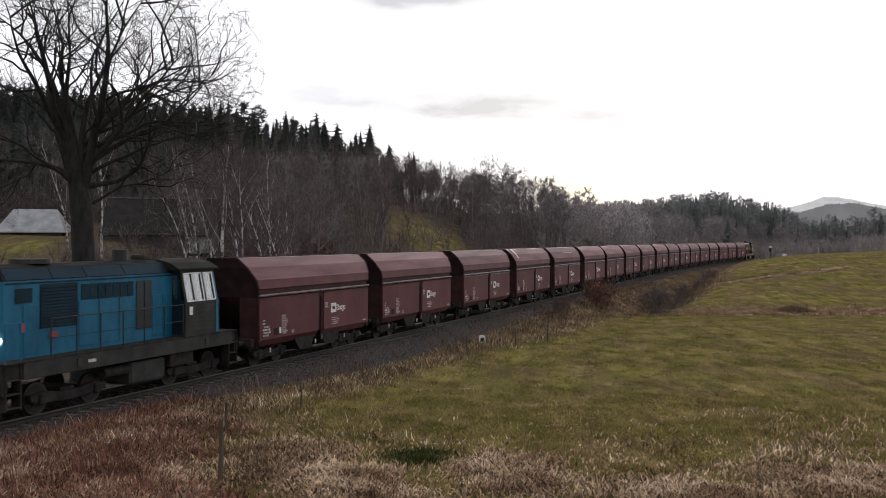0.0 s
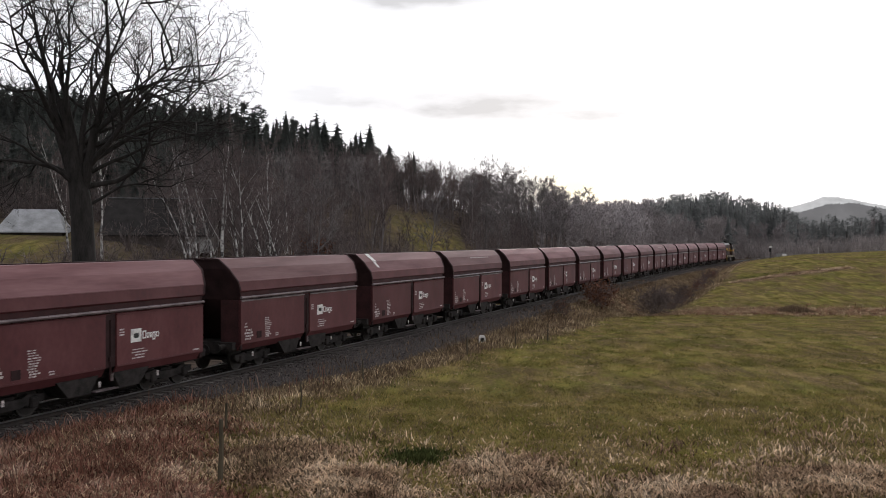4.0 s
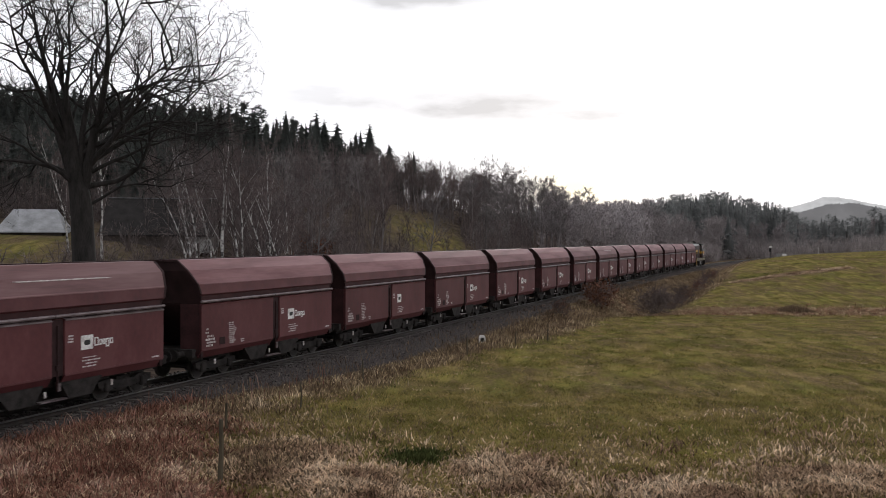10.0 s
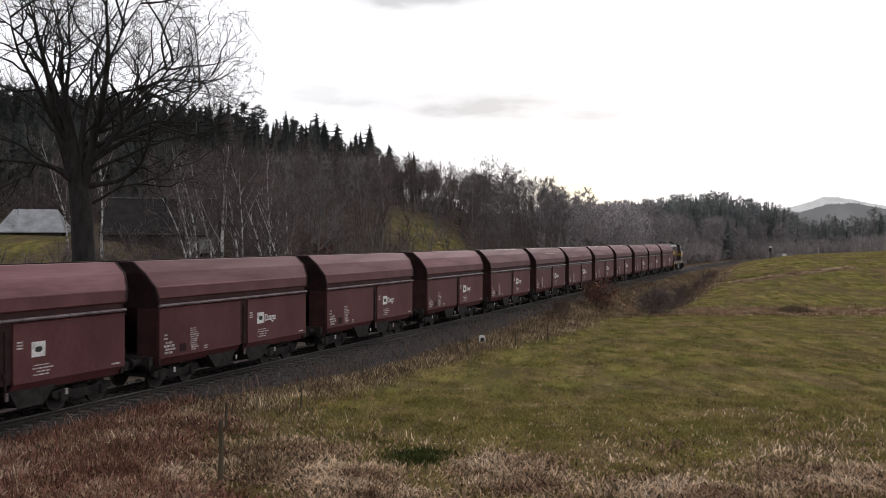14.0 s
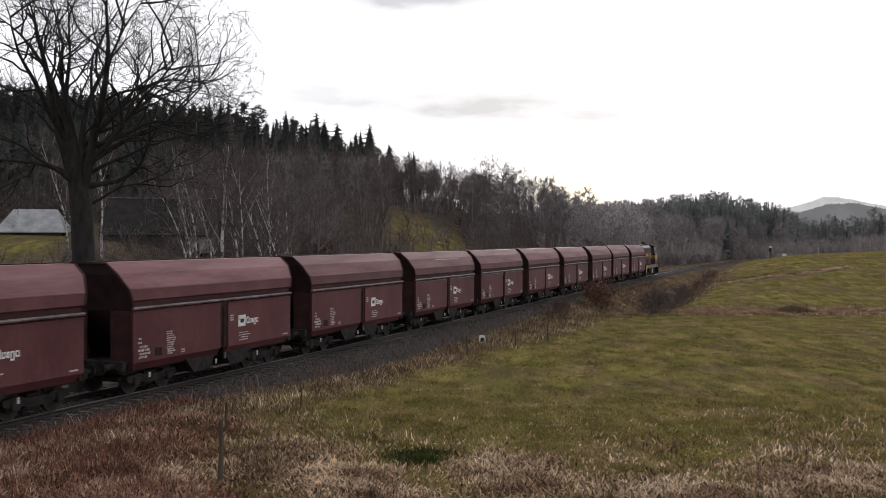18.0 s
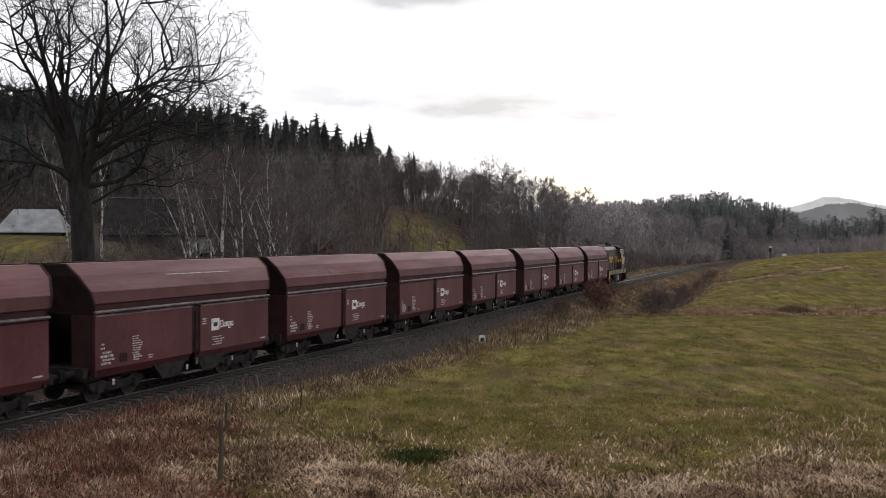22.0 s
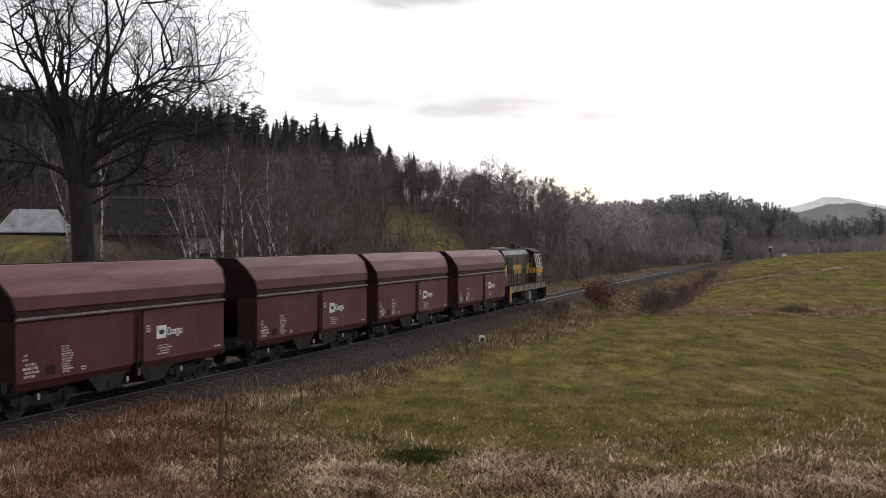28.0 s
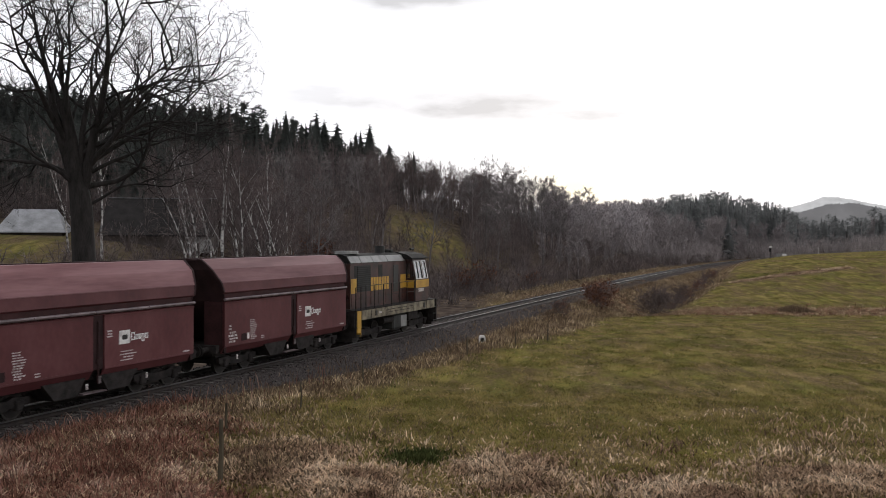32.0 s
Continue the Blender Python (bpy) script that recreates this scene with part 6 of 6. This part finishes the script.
def make_grass():
    rng = np.random.default_rng(9)

    def region(n, y0, y1, power=1.0):
        y = y0 + (y1 - y0) * rng.random(n) ** power
        x = y * rng.uniform(-0.49, 0.49, n)
        s, d = to_line(x, y)
        return x, y, s, d

    x, y, s, d = region(300000, 17.5, 35, 1.35)
    dry, red, wood, stone = cover(x, y, s, d)
    clump = np.sin(1.1 * x + 2.0 * np.sin(0.7 * y)) * np.sin(1.4 * y + 1.3 * np.sin(0.5 * x))
    stand_ = tussocks(x, y)
    ok = (dry * (0.62 + 0.45 * clump + 0.5 * stand_) * np.interp(y, [20, 26, 34], [1.2, 0.75, 0.25]) > rng.random(len(x)) * 1.25) & (red < 0.4) & (d > 2.8)
    hgt = rng.uniform(0.08, 0.18, len(x)) * (1 + 0.4 * np.clip(clump, -0.8, 1) + 0.6 * stand_)
    blades("straw_grass", "dry straw-coloured tufts of tall grass", x[ok], y[ok], hgt[ok], 0.048, 1.1, M_STRAW, 1, low=0.45)
    ok2 = (~ok) & (red < 0.4) & (d > 5) & (rng.random(len(x)) < 0.42 * (1 - 0.6 * stand_))
    blades("green_grass", "short green grass between dry tufts", x[ok2], y[ok2], rng.uniform(0.04, 0.13, ok2.sum()), 0.028, 1.2, M_GREEN, 2, tips=True)
    ok = (red > 0.35 * rng.random(len(x))) & (d > 2.5) & (rng.random(len(x)) < 0.6)
    blades("red_weeds", "withered red-brown weeds and brambles", x[ok], y[ok], rng.uniform(0.10, 0.28, ok.sum()), 0.032, 1.3, M_REDWEED, 3, low=0.3)
    x, y, s, d = region(80000, 19, 42)
    dry, red, wood, stone = cover(x, y, s, d)
    ok = (red > 0.3) & (d > 2.5)
    blades("red_weeds", "withered red-brown weeds and brambles", x[ok], y[ok], rng.uniform(0.18, 0.5, ok.sum()) * (1 + 0.35 * (d[ok] < 4.5)), 0.028, 0.8, M_REDWEED, 4, low=0.4)
    ok = (red > 0.3) & (d > 2.6) & (rng.random(len(x)) < np.interp(y, [20, 24, 30, 36], [1.0, 1.0, 0.65, 0.4]))
    blades("straw_grass", "pale bent straw among the weeds", x[ok], y[ok], rng.uniform(0.14, 0.34, ok.sum()), 0.046, 1.2, M_STRAW, 14, low=0.35)
    # meadow
    for n, y0, y1, hgt, wd, sd in ((120000, 26, 46, 0.10, 0.032, 5), (110000, 44, 92, 0.15, 0.055, 15), (34000, 88, 165, 0.19, 0.10, 16)):
        x, y, s, d = region(n, y0, y1, 1.2)
        dry, red, wood, stone = cover(x, y, s, d)
        clump = np.sin(0.8 * x + 1.7 * np.sin(0.5 * y)) * np.sin(0.9 * y + 1.1 * np.sin(0.7 * x))
        ok = (dry < 0.4) & (red < 0.3) & (d > 6.5) & (rng.random(n) < 0.7 + 0.4 * clump)
        blades("meadow_grass", "short green and yellowed meadow grass", x[ok], y[ok], rng.uniform(0.5, 1.4, ok.sum()) * hgt, wd, 2.2, M_MEADOW, sd, low=0.3, tips=True)
    # coarser tufts standing out of the sward
    for n, mat, nm, lab, sd in ((1000, M_WEED, "grass_tufts", "dark green tufts in the meadow", 31), (900, M_STRAW, "straw_tufts", "pale withered tufts in the meadow", 32)):
        x, y, s, d = region(n, 25, 92, 1.3)
        dry, red, wood, stone = cover(x, y, s, d)
        ok = (d > 7) & (red < 0.3)
        x, y = x[ok], y[ok]
        r = np.repeat(rng.uniform(0.12, 0.42, len(x)), 26)
        x, y = np.repeat(x, 26), np.repeat(y, 26)
        x, y = x + rng.normal(0, 1, len(x)) * r, y + rng.normal(0, 1, len(y)) * r * 0.7
        blades(nm, lab, x, y, rng.uniform(0.05, 0.14, len(x)), 0.03, 1.3, mat, sd, low=0.4, tips=True)
    # verges on both sides of the line
    for i, (d0, d1, n) in enumerate(((2.7, 12.0, 100000), (-8.5, -2.8, 24000))):
        s = -12 + 190 * rng.random(n) ** 1.3
        dd = rng.uniform(d0, d1, n)
        x, y, _ = on_line(s, dd)
        dry = cover(x, y, s, dd)[0] if i == 0 else sm(s, 45, 75)
        ok = (rng.random(n) < dry) & (y > 17) & (np.abs(dd) > 2.9 + 0.6 * sm(s, -8, 10) - 0.9 * sm(s, 15, 60))
        part_ = rng.random(n) < 0.5 + 0.3 * np.sin(0.5 * s + 1.7 * np.sin(0.23 * s)) * np.sin(0.9 * dd + 0.31 * s)
        for mat, pick, sd, lab in ((M_VERGE, ok & part_, 6, "dry tan grass along the railway"), (M_RUSH, ok & ~part_, 26, "withered brown weeds along the railway")):
            blades("verge_grass", lab, x[pick], y[pick], rng.uniform(0.12, 0.45, pick.sum()), 0.03, 1.1, mat, sd + i, low=0.4)
    m = 8000
    s = -16 + 120 * rng.random(m) ** 1.2
    dd = 3.9 - 1.9 * rng.random(m) ** 1.6 - 0.8 * sm(s, 30, 75)
    x, y, _ = on_line(s, dd)
    ok = rng.random(m) < 0.35 + 0.65 * (np.sin(0.7 * s + 2.1 * np.sin(0.19 * s)) > 0.1)
    blades("track_weeds", "thin brown weeds growing out of the ballast", x[ok], y[ok], rng.uniform(0.08, 0.36, ok.sum()), 0.03, 0.7, M_RUSH, 41, low=0.5)
    # pale reeds along the ditch across the meadow
    n = 20000
    x = rng.uniform(18, 54, n)
    y = 96.5 - 0.05 * (x - 40) + rng.normal(0, 3.2, n)
    half = n // 2
    blades("reeds", "pale dry reeds along a ditch", x[:half], y[:half], rng.uniform(0.12, 0.38, half), 0.07, 1.6, M_VERGE, 9, low=0.3)
    blades("reeds", "pinkish withered reeds along a ditch", x[half:], y[half:], rng.uniform(0.12, 0.38, n - half), 0.07, 1.6, M_REDWEED, 19, low=0.3)
    # a dry rut across the rising field, with rank green grass above it
    m = 3200
    x = rng.uniform(37.5, 57, m)
    y = 130.5 + 0.45 * (x - 43) + rng.normal(0, 0.7, m)
    blades("straw_grass", "pale dry grass along a rut in the field", x, y, rng.uniform(0.08, 0.26, m), 0.07, 1.5, M_STRAW, 33, low=0.3)
    m = 300
    x = rng.uniform(37, 47, m)
    y = 133.8 + 0.45 * (x - 43) + rng.normal(0, 0.8, m)
    blades("rank_grass", "rank dark green grass above a rut", x, y, rng.uniform(0.06, 0.18, m), 0.07, 1.2, M_WEED, 34)
    # bare stalks among the weeds by the track
    s = rng.uniform(-27, 6, 260)
    x, y, _ = on_line(s, rng.uniform(2.9, 6.0, 260))
    blades("dry_stalks", "thin upright withered stalks beside the track", x, y, rng.uniform(0.55, 1.1, 260), 0.02, 0.25, M_REDWEED, 35)
    n = 2600
    x, y = 34.2 + rng.normal(0, 0.95, n), 95.5 + rng.normal(0, 0.8, n)
    blades("rushes", "low dark brown clump of rushes beside the ditch", x, y, rng.uniform(0.5, 1.05, n) * np.exp(-((x - 34.2) / 1.9) ** 2), 0.05, 0.45, M_RUSH, 12)
    # a patch of deep green weeds in the foreground
    n = 1100
    x, y = -0.62 + rng.normal(0, 0.34, n), 23.7 + rng.normal(0, 0.42, n)
    blades("green_weeds", "clump of deep green weeds", x, y, rng.uniform(0.08, 0.25, n), 0.04, 1.0, M_WEED, 10)


make_grass()


# ================= bushes, fence, buildings, signals =================
def bush(name, label, seed, x, y, scale, leaves, mat, size=2.2, kids=(22, 8, 5)):
    t = thing(name, label, "bush")
    out = bare_tree(seed, dict(BUSH, seg=[2, 3, 2, 1], kids=kids), size * 0.55, 0.03)
    limbs = [l for lv in out for l in lv]
    v, f = tubes(limbs, [3] * len(limbs))
    part("branchwork", quick_mesh("branchwork", v, f, [mat]), None, t)
    if leaves:
        rng = np.random.default_rng(seed)
        tips = np.array([l[0][-1] for l in out[-1] + out[-2]])
        c = tips[rng.integers(len(tips), size=leaves)] + rng.normal(0, 0.1, (leaves, 3))
        q = rng.normal(0, 0.055, (leaves, 4, 3))
        q = np.stack([q[:, 0], q[:, 1], q[:, 2]], 1)
        v = (c[:, None] + q).reshape(-1, 3)
        part("foliage", quick_mesh("foliage", v, np.arange(len(v)).reshape(-1, 3), [M_LEAF]), None, t, "withered rust-brown leaves")
    stand(t, x, y, scale)
    return t


def make_bushes():
    bush("oak_bush", "low bush with withered rust-brown leaves by the line", 81, 14.2, 90.0, 1.4, 1700, M_TWIG)
    bush("bare_bush", "dense leafless grey-brown bush by the line", 82, 19.4, 91.5, 1.75, 0, M_TWIG)
    bush("bare_bush", "dense leafless grey-brown bush by the line", 83, 20.2, 93.0, 1.5, 0, M_TWIG)
    bush("oak_bush", "small bush with a few rust-brown leaves", 84, 9.6, 79.0, 0.7, 500, M_TWIG)
    bush("bare_bush", "leafless brown bush on the railway bank", 85, 26.0, 112.0, 1.2, 0, M_TWIG)
    bush("bare_bush", "leafless brown bush on the railway bank", 86, 30.0, 124.0, 1.3, 0, M_TWIG)
    bush("oak_bush", "young oak with withered rust-brown leaves beside a cabin", 88, -12.4, 96.0, 1.7, 1500, M_TWIG)
    for i, (x, y, s) in enumerate([(-9.5, 70, 1.6), (-8.7, 72, 1.3), (3.0, 104, 1.7), (4.2, 109, 1.5), (1.4, 101, 1.2), (10.5, 116, 1.1)]):
        bush("oak_bush", "bush with withered rust-brown leaves behind the track", 90 + i, x, y, s, 420, M_TWIG)


def make_bank_scrub():
    """Brown scrub along the foot of the railway bank."""
    rng = np.random.default_rng(23)
    for i in range(26):
        s = 80 + 62 * i / 25 + rng.normal(0, 1.0)
        x, y, _ = on_line(s, 8.3 + rng.normal(0, 0.7) - 1.5 * max(0, s - 115) / 30)
        bush("bare_bush", "low tangled brown scrub at the foot of the bank", 200 + i % 5, float(x), float(y), rng.uniform(0.45, 0.95), 0 if i % 3 else 350, M_TWIG, kids=(14, 6, 4))


make_bushes()
make_bank_scrub()


def make_fence():
    for i, (x, y, h, r) in enumerate([(-4.76, 21.0, 1.38, 0.055), (-6.0, 27.3, 0.80, 0.035), (-4.55, 31.4, 0.85, 0.03), (-3.05, 37.8, 0.9, 0.03), (1.25, 49.5, 0.9, 0.035), (4.05, 54.6, 0.85, 0.035), (6.3, 59.0, 1.0, 0.035)]):
        rng = random.Random(i)
        z = gz(x, y)
        sh = S()
        p = Vector((x, y, z - 0.2))
        q = p + Vector((rng.uniform(-0.04, 0.04), rng.uniform(-0.04, 0.04), h * 0.55 + 0.2))
        e = q + Vector((rng.uniform(-0.04, 0.04), rng.uniform(-0.04, 0.04), h * 0.45))
        sh.rod(p, q, r * 1.1, 7, r1=r).rod(q, e, r, 7, r1=r * 0.85)
        tagged(new("fence_post", sh.mesh("fence_post", M_POST)), "weathered thin wooden fence post in the grass", "post", "fence posts along the railway")


make_fence()


def house(name, label, x, y, turn, w, dp, h, roof_h, wall_mat, roof_mat, openings=(), hip=0.0, z=None):
    t = thing(name, label, "shed", m=Matrix.Translation((x, y, gz(x, y) - 0.1 if z is None else z)) @ Matrix.Rotation(radians(turn), 4, "Z"))
    for sg in (-1, 1):
        part("wall", S().box(-w / 2, w / 2, *sorted((sg * dp / 2, sg * (dp / 2 - 0.2))), 0, h), wall_mat, t)
        part("gable", S().prism([(-dp / 2 + 0.2, 0), (dp / 2 - 0.2, 0), (dp / 2 - 0.2, h), (-dp / 2 + 0.2, h)] if hip else [(-dp / 2 + 0.2, 0), (dp / 2 - 0.2, 0), (dp / 2 - 0.2, h), (0, h + roof_h - 0.05), (-dp / 2 + 0.2, h)], *sorted((sg * w / 2, sg * (w / 2 - 0.2))), "x"), wall_mat, t)
        if hip:
            e1, e2, zr = w / 2 + 0.3, w / 2 + 0.3 - hip, h + roof_h
            v = [(-e1, sg * (dp / 2 + 0.4), h - 0.2), (e1, sg * (dp / 2 + 0.4), h - 0.2), (e2, 0, zr), (-e2, 0, zr)]
            v = v + [(p, q, r + 0.1) for p, q, r in v]
            part("roof", S().add(v, [(0, 1, 2, 3), (4, 5, 6, 7), (0, 1, 5, 4), (1, 2, 6, 5), (2, 3, 7, 6), (3, 0, 4, 7)]), roof_mat, t)
            v = [(sg * e1, -dp / 2 - 0.4, h - 0.2), (sg * e1, dp / 2 + 0.4, h - 0.2), (sg * e2, 0, zr)]
            v = v + [(p, q, r + 0.1) for p, q, r in v]
            part("roof", S().add(v, [(0, 1, 2), (3, 4, 5), (0, 1, 4, 3), (1, 2, 5, 4), (2, 0, 3, 5)]), roof_mat, t)
            continue
        part("roof", S().prism([(0, h + roof_h), (0, h + roof_h + 0.12), (sg * (dp / 2 + 0.4), h - 0.12), (sg * (dp / 2 + 0.4), h - 0.24)], -w / 2 - 0.3, w / 2 + 0.3, "x"), roof_mat, t)
    for x0, x1, z0, z1 in openings:
        win = part("window", S().box(x0, x1, -dp / 2 - 0.03, -dp / 2 - 0.005, z0, z1), M_DARK, t)
        part("frame", S().box(x0 - 0.06, x1 + 0.06, -dp / 2 - 0.02, -dp / 2 - 0.003, z0 - 0.06, z1 + 0.06), M_PLASTER, win)
    return t


house("shed", "low shed with a pale sheet-metal roof on the slope", -37.7, 91, 12, 5.4, 5.0, 1.2, 1.9, M_WOODWALL, M_SHEET, hip=1.1, z=4.75)
barn = house("barn", "long dark barn with a slate roof and a white plastered end", -26.2, 92, 6, 9.6, 6.0, 1.75, 3.2, M_WOODWALL, M_SLATE, z=3.95)
part("ridge_cap", S().box(-4.9, 4.9, -0.09, 0.09, 5.06, 5.12), M_SHEET, barn, "pale metal ridge cap")
for x0, x1, z0, z1 in ((2.5, 3.35, 0.0, 1.5), (3.75, 4.8, 0.0, 1.5), (3.35, 3.75, 0.9, 1.5)):
    part("plaster_panel", S().box(x0, x1, -3.06, -3.003, z0, z1), M_PLASTER, barn, "peeling white plaster")
house("cabin", "small grey cabin behind a rust-leaved bush", -13.2, 104, 4, 1.7, 2.0, 1.0, 0.35, M_PLASTER, M_WOODWALL, ((0.1, 0.5, 0.4, 0.8),))


def make_lineside():
    x, y = 2.35, 58.5
    z = gz(x, y)
    t = thing("marker_stone", "white concrete marker stone with a dark panel beside the track", "marker", m=Matrix.Translation((x, y, z)) @ Matrix.Rotation(radians(8), 4, "Z"))
    part("stone", S().prism([(-0.19, -0.1), (0.19, -0.1), (0.19, 0.34), (0.13, 0.43), (-0.13, 0.43), (-0.19, 0.34)], -0.08, 0.08, "y"), M_WHITE, t)
    part("panel", S().box(-0.11, 0.11, -0.092, -0.082, 0.06, 0.29), M_DGREY, t, "dark painted panel")
    x, y = 79.9, 240.0
    t = thing("railway_signal", "light signal with a pale head beside the track", "signal", m=Matrix.Translation((float(x), float(y), gz(float(x), float(y)))))
    part("mast", S().cyl((0, 0), 0.09, -0.2, 3.6, "z", 10), M_DGREY, t)
    part("head", S().box(-0.25, 0.25, -0.2, 0.12, 2.7, 3.7, bev=0.08), M_BLACK, t)
    part("hood", S().box(-0.3, 0.3, -0.24, 0.1, 3.7, 4.1, bev=0.08), M_WHITE, t, "pale top plate")
    for k, xx in enumerate((81.9, 84.0)):
        t = thing("relay_cabinet", "pale metal relay cabinet near the line", "cabinet", m=Matrix.Translation((xx, 240 + 2 * k, gz(xx, 240 + 2 * k))))
        part("body", S().box(-0.5, 0.5, -0.3, 0.3, 0, 1.5, bev=0.04), M_WHITE if k else M_LGREY, t)
        part("lid", S().box(-0.56, 0.56, -0.36, 0.36, 1.5, 1.6), M_SHEET, t)
    t = thing("marker_post", "thin white post beside the line", "post", m=Matrix.Translation((100.0, 262.0, gz(100.0, 262.0))))
    part("post", S().cyl((0, 0), 0.09, -0.2, 2.8, "z", 8), M_WHITE, t)


make_lineside()


# ================= distance =================
def far_hill(name, label, y, prof, mat, base=-60, crowns=0.0):
    """A long ridge with a front and a back slope; prof gives (x, height)."""
    n = 900
    xs = np.linspace(prof[0][0], prof[-1][0], n)
    hs = np.interp(xs, [p[0] for p in prof], [p[1] for p in prof])
    rng = np.random.default_rng(int(y))
    hs = hs + np.convolve(rng.normal(0, 1, n), np.ones(24) / 24, "same") * y * 0.0022 + crowns * rng.random(n) ** 2
    v = np.concatenate([np.stack([xs, np.full(n, yy), zz], -1) for yy, zz in ((y - 0.35 * y * 0.2, np.full(n, base)), (y, hs), (y * 1.1, np.full(n, base)))])
    i = np.arange(n - 1)
    f = np.concatenate([np.stack([i + a, i + 1 + a, i + n + 1 + a, i + n + a], -1) for a in (0, n)])
    tagged(new(name, quick_mesh(name, v, f, [mat], smooth=True)), label, "hill", kind="structure")


# emissive backdrop colour: the far hills' haze and daylight are painted in
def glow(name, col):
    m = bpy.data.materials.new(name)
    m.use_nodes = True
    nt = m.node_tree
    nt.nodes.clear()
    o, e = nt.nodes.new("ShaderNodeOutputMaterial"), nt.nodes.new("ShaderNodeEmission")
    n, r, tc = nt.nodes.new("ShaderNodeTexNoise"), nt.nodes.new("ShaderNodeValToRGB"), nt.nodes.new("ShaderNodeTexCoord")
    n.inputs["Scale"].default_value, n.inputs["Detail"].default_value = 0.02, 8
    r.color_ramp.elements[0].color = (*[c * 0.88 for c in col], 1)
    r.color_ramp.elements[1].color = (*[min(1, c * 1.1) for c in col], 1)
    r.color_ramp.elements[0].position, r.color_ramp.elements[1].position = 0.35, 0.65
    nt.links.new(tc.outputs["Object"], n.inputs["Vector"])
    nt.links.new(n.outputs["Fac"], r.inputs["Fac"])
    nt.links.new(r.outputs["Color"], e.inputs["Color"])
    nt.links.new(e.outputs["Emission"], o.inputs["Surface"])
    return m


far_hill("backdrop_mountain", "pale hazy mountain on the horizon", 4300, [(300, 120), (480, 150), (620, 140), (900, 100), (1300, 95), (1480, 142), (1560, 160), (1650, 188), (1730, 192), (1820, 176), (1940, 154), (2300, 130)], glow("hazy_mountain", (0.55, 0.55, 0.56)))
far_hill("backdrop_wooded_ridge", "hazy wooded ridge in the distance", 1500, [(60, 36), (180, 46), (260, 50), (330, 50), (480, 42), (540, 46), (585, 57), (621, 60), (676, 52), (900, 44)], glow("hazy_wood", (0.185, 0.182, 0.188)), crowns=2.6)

motions()
